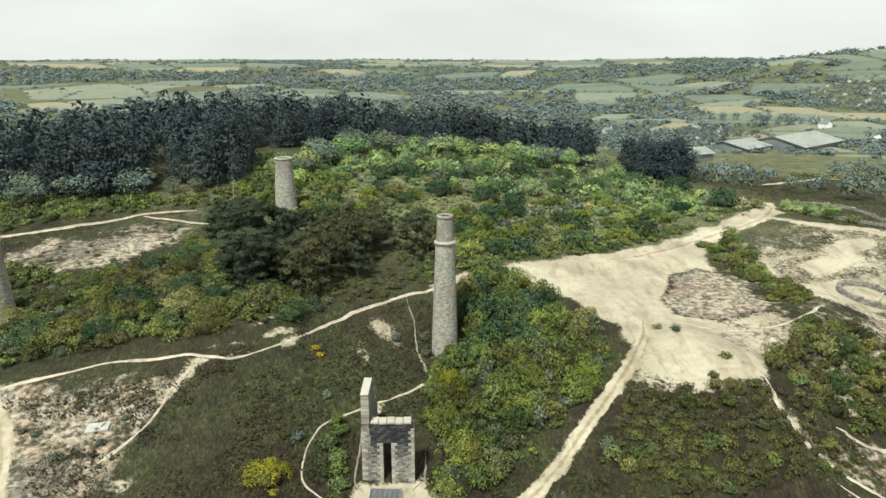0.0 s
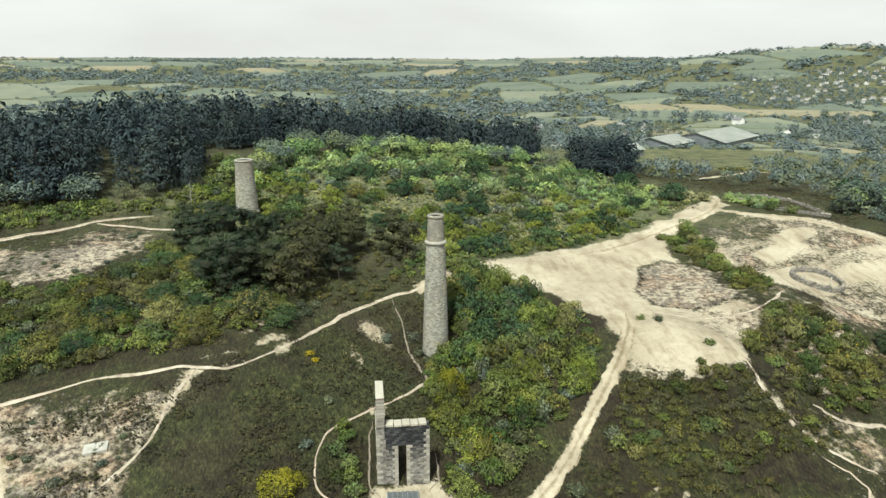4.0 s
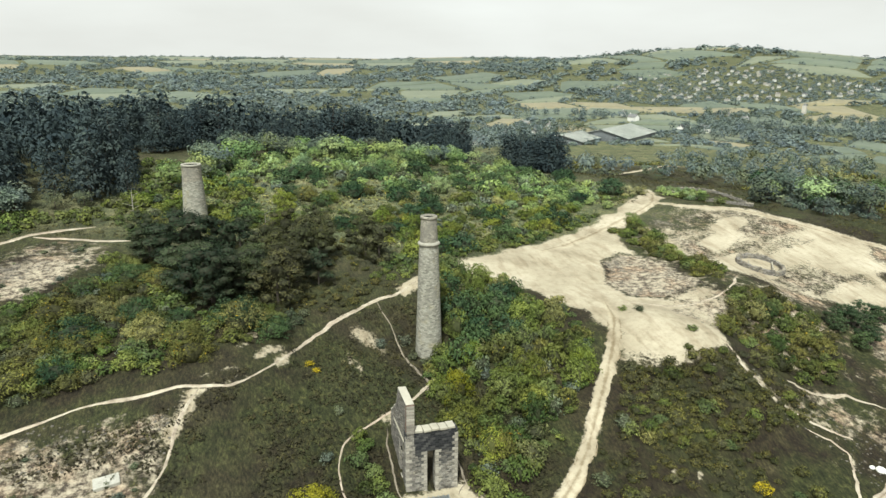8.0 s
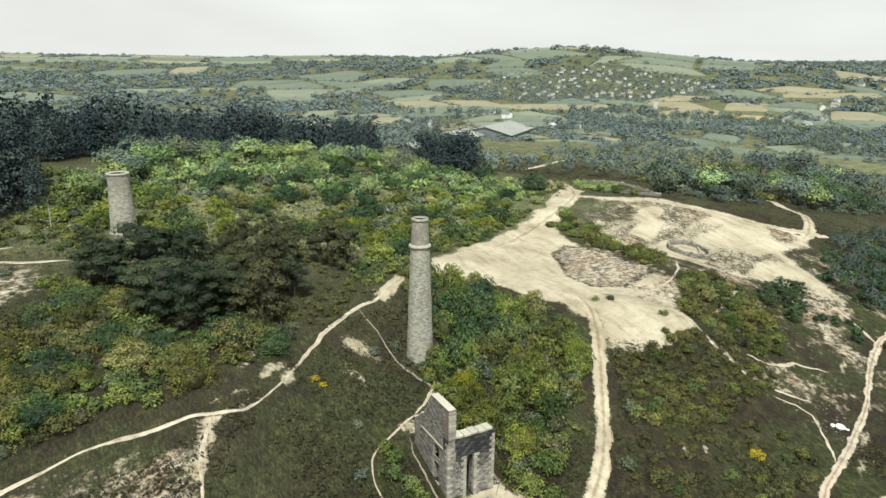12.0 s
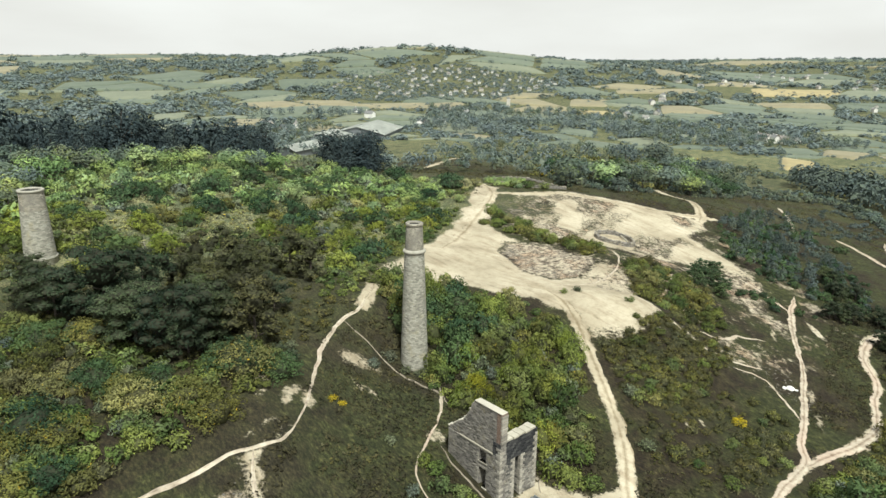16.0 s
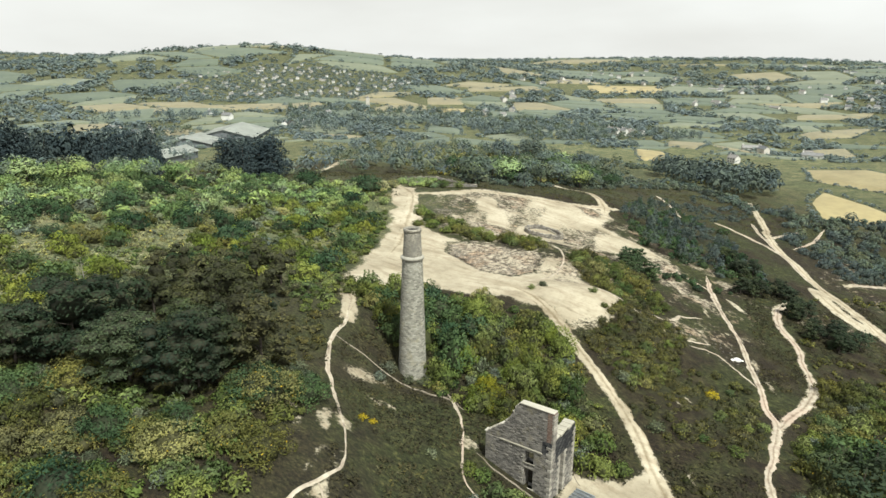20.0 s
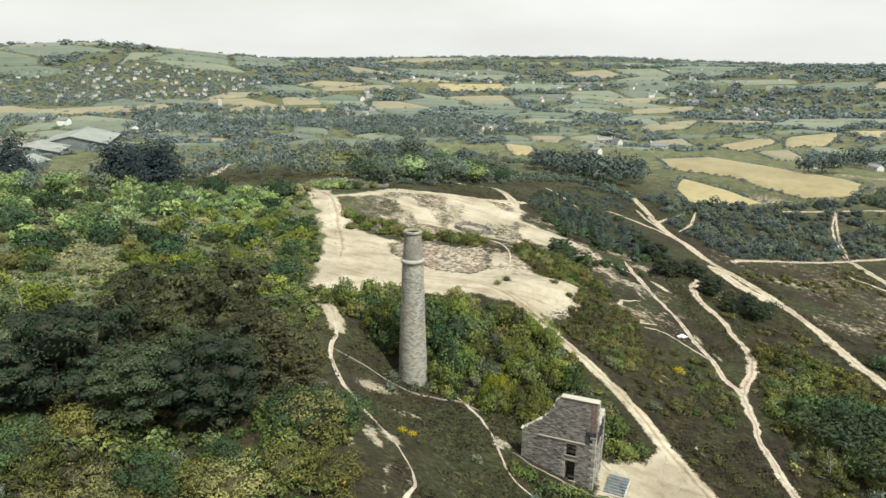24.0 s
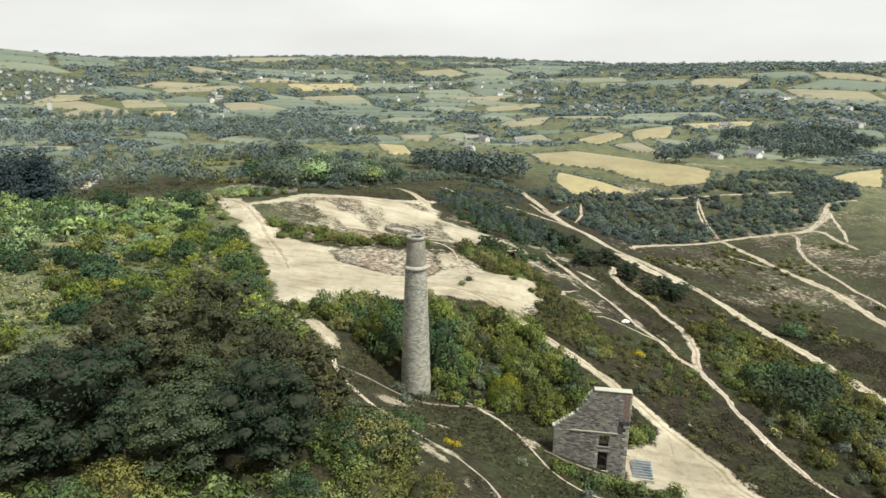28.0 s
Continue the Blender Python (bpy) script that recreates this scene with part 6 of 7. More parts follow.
half = rng.random(len(at)) < 0.5
joined("valley_scrub_trees", FAR_BROAD, at[half], rng.uniform(3.5, 6.5, len(at)), LEAF_DUSK, "dark small trees standing in the valley scrub", "trees", 0.03)
joined("valley_scrub_trees", FAR_BROAD, at[~half], rng.uniform(3.0, 5.5, len(at)), LEAF_MID, "dull green small trees standing in the valley scrub", "trees", 0.03)
SPARSE = [(10, 48), (35, 52), (60, 60), (110, 60), (140, 50), (175, 14), (185, -40), (60, -40), (20, 0)]
at = spots(SPARSE, 3.4, 0.8, lambda x, y: fbm(x, y, 18, 3) > 0.12)
joined("sparse_scrub", FAR_SHRUBS, at, rng.uniform(0.7, 1.6, len(at)), LEAF_GORSE, "scattered low gorse over dark heath", "scrub")
PLATEAU_EAST = [(88, 180), (120, 182), (170, 170), (235, 130), (300, 120), (330, 250), (240, 330), (100, 300), (80, 262), (96, 245), (92, 215), (70, 200)]
at = spots(PLATEAU_EAST, 4.4, 1.2, lambda x, y: fbm(x, y, 34, 4) > 0.08 + 0.35 * np.exp(-((x - 190) / 70) ** 2 - ((y - 232) / 16) ** 2))
joined("plateau_scrub", FAR_SHRUBS, at, plant_sizes(len(at), 1.2, 4.5), LEAF_MID, "dull green scrub scattered over far heath", "scrub")
at = spots(PLATEAU_EAST, 6.0, 1.2, lambda x, y: fbm(x + 90, y, 40, 3) > 0.1)
joined("plateau_gorse", FAR_SHRUBS, at, rng.uniform(1.3, 2.6, len(at)), LEAF_GORSE, "olive gorse scattered over far heath", "scrub")
WEST_EDGE = [(-105, 96), (-74, 92), (-66, 112), (-80, 118), (-90, 128), (-112, 124)]
at = np.concatenate([spots(WEST_EDGE, 2.6, 1.0), spots([(-115, 132), (-92, 136), (-72, 146), (-58, 153), (-56, 160), (-110, 156)], 2.6, 1.0)])
joined("west_scrub", MID_SHRUBS, at, rng.uniform(1.0, 2.2, len(at)), LEAF_SHRUB, "green scrub along the edge of the pine wood", "scrub")
HEATH = [(-62, 64), (-60, 76), (-35, 83), (-24, 92), (-12, 106), (0, 110), (6, 90), (14, 68), (30, 55), (60, 62), (100, 75), (130, 55), (90, 30), (60, -10), (10, 30), (-30, 48)]
at = spots(HEATH, 0.85, 0.2, lambda x, y: fbm(x, y, 6, 4) > -0.12)
joined("heather", TUFTS, at, rng.uniform(0.25, 0.95, len(at)), LEAF_HEATH, "low brown and olive heather over the slopes", "heather", 0.05)
at = spots(HEATH, 1.6, 0.3, lambda x, y: fbm(x + 33, y, 8, 4) > 0.02)
joined("heath_grass", TUFTS, at, rng.uniform(0.3, 0.9, len(at)), LEAF_GRASS, "olive grass tussocks over dark heath", "grass", 0.05)
WILD = [(-112, 92), (-70, 84), (-20, 98), (5, 118), (60, 160), (95, 158), (140, 118), (215, 60), (260, 120), (230, 235), (60, 260), (-60, 200), (-112, 160)]
bare = lambda x, y: (inside(x, y, SAND_FLAT) < 0.5) & (inside(x, y, UPPER_FLAT) < 0.5) & (inside(x, y, HIGH_WASTE) < 0)
at = spots(WILD, 2.0, 0.3, lambda x, y: bare(x, y) & (fbm(x, y, 10, 4) > -0.15))
joined("rough_grass", TUFTS, at, rng.uniform(0.45, 1.15, len(at)), LEAF_GRASS, "olive tussocks of rough grass and bracken", "grass", 0.05)

at = spots(GREEN_BELT, 1.8, 0.4, lambda x, y: fbm(x + 20, y, 20, 3) > -0.1)
joined("plateau_grass", TUFTS, at, rng.uniform(0.5, 1.2, len(at)), LEAF_MEADOW, "pale yellow-green grass and bracken over the plateau", "grass", 0.05)

# larger bushes standing out of the scrub
at = spots(GREEN_BELT, 9.0, 2.0)
lot = rng.random(len(at))
bushes("big_dark", "tall_shrub", BIG_SHRUBS, LEAF_DARK, at[lot < 0.5], rng.uniform(2.4, 4.2, len(at)), "large rounded dark green bush on the plateau", "large plateau bushes", 0.95)
near_side = at[:, 1] < 178
bushes("big_lime", "tall_shrub", BIG_SHRUBS, LEAF_LIME, at[(lot >= 0.5) & near_side], rng.uniform(2.0, 3.4, len(at)), "large rounded yellow-green bush on the plateau", "large plateau bushes", 1.05)
bushes("big_bright", "tall_shrub", BIG_SHRUBS, LEAF_BRIGHT, at[(lot >= 0.5) & ~near_side], rng.uniform(2.2, 3.8, len(at)), "large rounded bright green bush on the plateau", "large plateau bushes", 1.1)

# bushes on the waste and trees along the wood
at = np.concatenate([spots(LOW_WASTE, 3.6, 0.6, lambda x, y: fbm(x, y, 9, 3) > -0.05), spots(HIGH_WASTE, 4.5, 0.6, lambda x, y: fbm(x, y, 9, 3) > 0.05)])
bushes("willow", "willow_bush", WILLOWS, LEAF_WILLOW, at, plant_sizes(len(at), 0.4, 1.5), "low pale bush on bare mine waste", "bushes on the waste", 0.8)
at = spots([(-62, 150), (-48, 146), (-30, 148), (-28, 170), (-40, 190), (-52, 205), (-54, 170)], 2.9, 1.0)
joined("stack_scrub", MID_SHRUBS, at, plant_sizes(len(at), 0.9, 2.6), LEAF_SHRUB, "green scrub round the stout stack", "scrub")
at = spots([(-50, 172), (-44, 200), (-28, 226), (-4, 236), (28, 252), (52, 234), (60, 214), (30, 222), (-6, 214), (-28, 196), (-36, 176)], 6.5, 1.5)
lot = rng.random(len(at))
trees("broad", "broadleaf_tree", BROAD, LEAF_BRIGHT, at[lot < 0.5], rng.uniform(4.5, 8, len(at)), "bright green young tree before the pine wood", "trees before the pine wood", "bright_tree", 1.25)
trees("broad", "broadleaf_tree", BROAD, LEAF_MID, at[(lot >= 0.5) & (lot < 0.85)], rng.uniform(5, 9, len(at)), "dull green tree before the pine wood", "trees before the pine wood", "mid_tree", 1.25)
at = spots([(-118, 146), (-92, 150), (-66, 157), (-52, 162), (-50, 168), (-80, 163), (-118, 158)], 6.0, 1.5)
trees("broad", "broadleaf_tree", BROAD, LEAF_MID, at, rng.uniform(4, 7.5, len(at)), "dull green tree before the pine wood", "trees before the pine wood", "mid_tree", 1.2)

# dark plantation
WOOD = [(-190, 150), (-106, 157), (-80, 161), (-52, 168), (-56, 190), (-60, 215), (-30, 232), (-7, 243), (28, 262), (46, 243), (56, 252), (60, 300), (90, 390), (20, 460), (-150, 480), (-280, 420), (-290, 220)]
at = spots(WOOD, 6.2, 1.0)
deep = inside(at[:, 0], at[:, 1], WOOD) > 45
at = at[~deep | (rng.random(len(at)) < 0.4)]
front = (inside(at[:, 0], at[:, 1], WOOD) < 9) & (at[:, 1] < 270) & (at[:, 0] > -130)
tall_ = rng.uniform(9.5, 19.5, len(at)) * (1 - 0.25 * ease(250, 420, at[:, 1]))
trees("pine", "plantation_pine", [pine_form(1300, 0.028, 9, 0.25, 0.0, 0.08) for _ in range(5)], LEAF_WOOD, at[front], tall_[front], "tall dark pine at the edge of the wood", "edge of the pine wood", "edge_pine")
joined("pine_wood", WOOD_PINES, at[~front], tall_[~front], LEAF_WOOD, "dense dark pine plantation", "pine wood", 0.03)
CLUMP = [(60, 216), (70, 214), (80, 216), (81, 228), (72, 232), (61, 229)]
at = spots(CLUMP, 4.0, 1.0)
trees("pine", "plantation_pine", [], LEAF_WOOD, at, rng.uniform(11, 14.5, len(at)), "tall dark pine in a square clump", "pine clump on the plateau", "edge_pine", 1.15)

# trees of the middle distance
at = spots([(95, 235), (140, 190), (200, 170), (260, 180), (330, 140), (520, 200), (620, 480), (420, 620), (140, 560), (90, 420), (95, 300)], 8.5, 1.0, lambda x, y: (fbm(x, y, 70, 4) > 0.16 + 0.4 * np.exp(-((x - 190) / 80) ** 2 - ((y - 240) / 25) ** 2)) & (np.hypot(x - 222, y - 428) > 45), False)
half = rng.random(len(at)) < 0.55
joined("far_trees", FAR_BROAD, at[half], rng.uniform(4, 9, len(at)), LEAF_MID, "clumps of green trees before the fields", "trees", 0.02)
joined("far_trees", FAR_BROAD, at[~half], rng.uniform(4, 9, len(at)), LEAF_FAR_HAZE, "clumps of dull green trees before the fields", "trees", 0.02)
GROVE = [(117, 172), (123, 160), (134, 152), (146, 151), (160, 166), (174, 176), (182, 194), (158, 198), (134, 186)]
GROVE_EAST = [(172, 153), (186, 147), (206, 145), (224, 160), (232, 184), (205, 190), (188, 174), (176, 166)]
GROVE_FAR = [(188, 192), (232, 184), (262, 188), (300, 206), (320, 236), (276, 236), (214, 216)]
at = np.concatenate([spots(GROVE, 7.6, 2.0), spots(GROVE_EAST, 7.6, 2.0), spots(GROVE_FAR, 10.5, 2.0)])
lot = rng.random(len(at))
trees("broad", "broadleaf_tree", BROAD, LEAF_BRIGHT, at[lot < 0.14], rng.uniform(5, 10, len(at)), "bright green broadleaf tree beyond the sand flat", "trees beyond the flat", "bright_tree", 1.35)
trees("broad", "broadleaf_tree", BROAD, LEAF_MID, at[(lot >= 0.14) & (lot < 0.7)], rng.uniform(5, 11, len(at)), "dull green broadleaf tree beyond the sand flat", "trees beyond the flat", "mid_tree", 1.35)
trees("broad", "broadleaf_tree", BROAD, LEAF_DARK, at[lot >= 0.7], rng.uniform(5, 11, len(at)), "dark rounded broadleaf tree beyond the sand flat", "trees beyond the flat", "dark_tree", 1.3)
trees("broad", "broadleaf_tree", BROAD, LEAF_DUSK, [(262, 240), (274, 228), (285, 236), (250, 186), (128, 152), (122, 168)], [15, 16, 13, 13, 6, 6], "large dark rounded broadleaf tree beyond the flat", "trees beyond the flat", "dusk_tree", 1.25)
at = np.concatenate([spots(GROVE, 4.0, 1.0), spots(GROVE_EAST, 4.0, 1.0)])
joined("grove_scrub", FAR_SHRUBS, at, plant_sizes(len(at), 1.2, 3.4), LEAF_MID, "dull green scrub among the trees beyond the flat", "scrub")
PALE_STRIP = [(268, 148), (262, 136), (248, 118), (218, 92), (214, 98), (236, 122), (252, 146)]
at = spots(PALE_STRIP, 3.0, 1.0, None, False)
joined("pale_scrub", FAR_SHRUBS, at, plant_sizes(len(at), 1.4, 3.4), LEAF_MID, "pale green scrub before dark valley trees", "scrub")
FLAT_EDGE = [(-6, 117), (0, 126), (14, 133.5), (34, 144), (58, 158), (62, 157), (46, 144.5), (30, 135), (16, 128), (7, 121.5), (-1, 114)]
at = spots(FLAT_EDGE, 1.9, 0.6)
joined("edge_scrub", THIN_SHRUBS, at, plant_sizes(len(at), 0.7, 2.0), LEAF_SHRUB, "green and olive bushes along the edge of the sand", "scrub")
RING_SCRUB = [(88, 172), (92, 163), (98, 165), (103, 172), (99, 178), (91, 178)]
at = spots(RING_SCRUB, 2.2, 0.5)
joined("ring_scrub", SHRUBS, at, plant_sizes(len(at), 1.0, 2.4), LEAF_BRIGHT, "green bushes grown within the stone enclosure", "scrub")
SUNNY = [(236, 272), (258, 258), (284, 282), (276, 300), (252, 296)]
at = spots(SUNNY, 3.0, 1.0, None, False)
joined("sunny_scrub", FAR_SHRUBS, at, plant_sizes(len(at), 1.4, 3.6), LEAF_MEADOW, "bright yellow-green scrub on the far heath", "scrub")
trees("broad", "broadleaf_tree", BROAD, LEAF_PINE, [(18, 42), (24, 38), (29, 41), (13, 38), (22, 46), (88, 47), (33, 33)], [7, 7.5, 6, 6, 5, 5, 6], "dark green tree in the valley scrub", "trees in the valley scrub", "valley_tree", 1.25)


def dead_tree(x, y, h):
    t = empty("dead_tree", pose(x, y, float(ground_z(x, y)), 0, 0, 70))
    piece("trunk", trunk_mesh(1.0, 0.018, 0.25, BARK_DEAD, 0.12, 11, 0.45), t, Matrix.Scale(h, 4))
    tagged(t, "bleached leafless tree among green scrub", "tree")


for x, y, h in ((11.5, 43.5, 5.0), (-50.2, 158.9, 7.0), (-22.9, 147.9, 4.5)):
    dead_tree(x, y, h)


# ---- far country: fields, hedges, woods, farms and the town ----
def field(corners, material, label, lift):
    """One field, laid over the land between its corners."""
    c = np.array(corners, float)
    n = 9
    if len(c) == 4:
        u, v = (a.ravel()[:, None] for a in np.meshgrid(np.linspace(0, 1, n), np.linspace(0, 1, n)))
        p = (c[0] * (1 - u) + c[1] * u) * (1 - v) + (c[3] * (1 - u) + c[2] * u) * v
        i = (np.arange(n - 1)[:, None] * n + np.arange(n - 1)).ravel()
        f = np.stack([i, i + 1, i + n + 1, i + n], 1)
    else:
        mid = c.mean(0)
        rings = [mid + (c - mid) * k / 5 for k in (0.02, 1, 2, 3, 4, 5)]
        p = np.concatenate(rings)
        m = len(c)
        i = np.array([[r * m + k, r * m + (k + 1) % m, (r + 1) * m + (k + 1) % m, (r + 1) * m + k] for r in range(5) for k in range(m)])
        f = i
    z = ground_z(p[:, 0], p[:, 1]) + lift
    v3 = np.column_stack([p, z])
    rim = np.arange(len(p)) >= len(p) - len(c) if len(c) != 4 else ((u.ravel() < 1e-6) | (u.ravel() > 0.999) | (v.ravel() < 1e-6) | (v.ravel() > 0.999))
    v3[rim, 2] -= lift + 0.6
    a, b, d = v3[f[0][0]], v3[f[0][1]], v3[f[0][2]]
    if np.cross(b - a, d - a)[2] < 0:
        f = f[:, ::-1]
    return tagged(new("field", mesh_of("field", v3, f, material, True)), label, "field", "fields of the valley", "structure")


OWN_FIELDS = [
    (FIELD_GOLD, "golden dry hay field in the valley", [(291, 81), (268, 58), (247, 40), (236, 49), (227, 73), (259, 82)]),
    (FIELD_HAY, "large tan grass field with dark hedge lines", [(365, 100), (384, 74), (340, 41), (315, 18), (300, -7), (271, 2), (260, 23), (277, 43), (298, 57), (317, 88)]),
    (FIELD_HAY, "dry tan pasture below a farm", [(480, 69), (538, 26), (507, 21), (427, 49)]),
    (FIELD_HAY, "dry golden pasture beside a lane", [(537, 16), (607, -36), (488, -10), (464, 21)]),
    (FIELD_TAN, "narrow tan pasture along a hedge", [(429, 41), (456, 18), (379, 10), (380, 30)]),
    (FIELD_GOLD, "golden field beside dark trees", [(300, -59), (332, -85), (355, -115), (279, -83), (285, -64)]),
    (FIELD_TAN, "tan pasture above a farm", [(582, 138), (706, 84), (584, 94), (558, 125)]),
    (FIELD_TAN, "long tan strip below the upper hamlet", [(831, 178), (941, 102), (891, 101), (751, 166)]),
    (FIELD_GOLD, "long tan field on the hillside", [(1036, 544), (1179, 445), (1024, 396), (924, 480)]),
    (FIELD_TAN, "tan field below the town", [(625, 571), (670, 543), (605, 497), (568, 527)]),
    (FIELD_GOLD, "golden strip field below the town", [(537, 500), (575, 461), (529, 441), (514, 478)]),
    (FIELD_GREEN, "bright green field among hedges", [(408, 405), (399, 362), (364, 337), (365, 373)]),
    (FIELD_TAN, "long dry field under the town", [(763, 607), (961, 570), (869, 537), (730, 578)]),
    (FIELD_TAN, "dry tan field by white cottages", [(527, 118), (534, 93), (490, 80), (439, 104)]),
    (FIELD_PALE, "pale field high on the hillside", [(1171, 9), (1166, -39), (1097, -33), (1103, 12)]),
    (FIELD_GOLD, "dry pasture behind valley houses", [(605, -25), (665, -124), (602, -102), (553, -42)]),
    (FIELD_TAN, "long dry field before the town", [(317, 715), (500, 619), (458, 575), (301, 675)]),
    (FIELD_GOLD, "small golden field among dark trees", [(388, 210), (381, 184), (344, 172), (334, 184)]),
    (FIELD_TAN, "tan field beside a lane", [(449, 207), (468, 179), (419, 175), (418, 196)]),
    (FIELD_PALE, "pale pasture beyond the pine wood", [(-657, 1066), (-609, 1237), (-442, 1220), (-439, 984), (-554, 932)]),
    (FIELD_GREEN, "bright green grassy patch on the heath", [(251, 300), (285, 305), (252, 273), (208, 256)]),
]
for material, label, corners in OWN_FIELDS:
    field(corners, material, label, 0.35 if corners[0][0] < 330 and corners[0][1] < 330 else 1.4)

RINGS = [330 * 1.10 ** k for k in range(27)]
ANGLES = np.radians(np.arange(-50, 136, 5.0))
node = {}
for i, r in enumerate(RINGS):
    for j, a in enumerate(ANGLES):
        rr, aa = r * (1 + 0.05 * rng.uniform(-1, 1)), a + radians(1.5) * rng.uniform(-1, 1) + (radians(2.5) if i % 2 else 0)
        node[i, j] = np.array([80 + rr * math.sin(aa), 80 + rr * math.cos(aa)])
hedge_at, hedge_size, wood_at, wood_size = [], [], [], []
own = [np.array(c, float) for _, _, c in OWN_FIELDS]
TOWN = [(410, 760), (440, 690), (560, 640), (720, 650), (740, 760), (700, 880), (560, 920), (440, 860)]
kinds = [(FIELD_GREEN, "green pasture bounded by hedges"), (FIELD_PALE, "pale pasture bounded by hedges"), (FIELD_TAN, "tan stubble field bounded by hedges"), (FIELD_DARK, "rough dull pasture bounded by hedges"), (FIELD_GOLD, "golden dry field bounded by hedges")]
for i in range(len(RINGS) - 1):
    for j in range(len(ANGLES) - 1):
        q = [node[i, j], node[i, j + 1], node[i + 1, j + 1], node[i + 1, j]]
        mid = sum(q) / 4
        r = math.hypot(mid[0] - 80, mid[1] - 80)
        wood = float(fbm(mid[0:1], mid[1:2], 500, 2)[0])
        lot = rng.random()
        scale = r / 300
        here = np.array([mid[0]]), np.array([mid[1]])
        taken = any(inside(*here, c)[0] > -10 for c in own) or inside(*here, WOOD)[0] > -25 or inside(*here, PLATEAU_EAST)[0] > -10 or inside(*here, VALLEY_FLOOR)[0] > -15
        in_town = inside(*here, TOWN)[0] > 0
        wooded = wood > 0.08 and lot < 0.85 or lot < 0.40
        if not taken and not in_town and not wooded:
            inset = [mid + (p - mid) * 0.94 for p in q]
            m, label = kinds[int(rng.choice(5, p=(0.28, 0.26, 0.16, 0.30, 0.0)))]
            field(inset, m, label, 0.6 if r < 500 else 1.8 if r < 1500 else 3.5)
        elif not taken and wooded and not in_town:
            n = int(24 * rng.uniform(0.7, 1.2))
            u, v = rng.random((n, 1)), rng.random((n, 1))
            wood_at.append((q[0] * (1 - u) + q[1] * u) * (1 - v) + (q[3] * (1 - u) + q[2] * u) * v)
            wood_size.append(rng.uniform(1.7, 3.0, n) * min(scale, 4.2) ** 0.75)
        for a, b in ((q[0], q[1]), (q[0], q[3])):
            if rng.random() < 0.22 or taken and r < 420:
                continue
            n = int(np.linalg.norm(b - a) / (6.0 * scale ** 0.8))
            t = np.linspace(0, 1, max(n, 2))[:, None]
            pts = a + (b - a) * t + rng.normal(scale=0.7 * scale ** 0.7, size=(len(t), 2))
            hedge_at.append(pts)
            s = rng.uniform(1.1, 2.0, len(t)) * scale ** 0.6
            s[rng.random(len(t)) < 0.13] *= 1.9
            hedge_size.append(s)
for c in own:
    if np.hypot(*(c.mean(0) - 80)) < 700:
        for a, b in zip(c, np.roll(c, -1, 0)):
            t = np.linspace(0, 1, max(3, int(np.linalg.norm(b - a) / 3.2)))[:, None]
            hedge_at.append(a + (b - a) * t + rng.normal(scale=0.8, size=(len(t), 2)))
            hedge_size.append(rng.uniform(0.8, 2.0, len(t)))
HEDGE_FORMS = [foliage([(0, 0, 0.3, 0.7, 0.6), (0.3, 0.1, 0.2, 0.5, 0.4), (-0.25, -0.2, 0.25, 0.5, 0.45)], 26, 0.33, 0.4, core=0.0) for _ in range(5)]
hedge_at, hedge_size = np.concatenate(hedge_at), np.concatenate(hedge_size)
joined("hedgerows", HEDGE_FORMS, hedge_at, hedge_size, LEAF_FAR_HAZE, "dull green hedgerows dividing the far fields", "hedgerow", 0.05, hedge_size * 0.9)
town_trees = spots([(390, 740), (430, 670), (560, 615), (740, 630), (765, 760), (715, 900), (560, 945), (420, 880)], 8.5, 1.0, lambda x, y: fbm(x, y, 40, 3) > -0.35, False)
wood_at.append(town_trees)
wood_size.append(rng.uniform(1.5, 3.0, len(town_trees)))
wood_at, wood_size = np.concatenate(wood_at), np.concatenate(wood_size)
joined("far_woods", HEDGE_FORMS, wood_at, wood_size * 1.5, LEAF_FAR_HAZE, "dull green woods over the far hills", "woodland", 0.05, wood_size * 1.25)
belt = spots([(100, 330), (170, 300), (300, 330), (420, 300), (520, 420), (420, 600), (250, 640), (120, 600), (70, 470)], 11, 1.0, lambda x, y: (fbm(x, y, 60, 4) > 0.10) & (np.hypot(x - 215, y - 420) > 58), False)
joined("tree_belt", FAR_BROAD, belt, rng.uniform(6, 12, len(belt)), LEAF_FAR_HAZE, "dull green tree belts round the farm sheds", "trees", 0.03)
right_belt = spots([(300, 30), (330, 0), (345, -40), (380, -100), (470, -160), (560, -150), (520, -60), (430, -30), (370, 0), (330, 20)], 8.5, 1.0, lambda x, y: fbm(x, y, 50, 3) > -0.12, False)
joined("valley_trees", FAR_BROAD, right_belt, rng.uniform(7, 13, len(right_belt)), LEAF_DUSK, "dark broadleaf trees round the valley houses", "trees", 0.03)
mid_belt = spots([(232, 112), (252, 93), (285, 100), (325, 128), (318, 158), (285, 162), (262, 150), (250, 128)], 6.5, 1.0, lambda x, y: fbm(x, y, 40, 3) > -0.18, False)
joined("dark_trees", FAR_BROAD, mid_belt, rng.uniform(8, 14, len(mid_belt)), LEAF_DUSK, "dark green trees above the golden fields", "trees", 0.03)


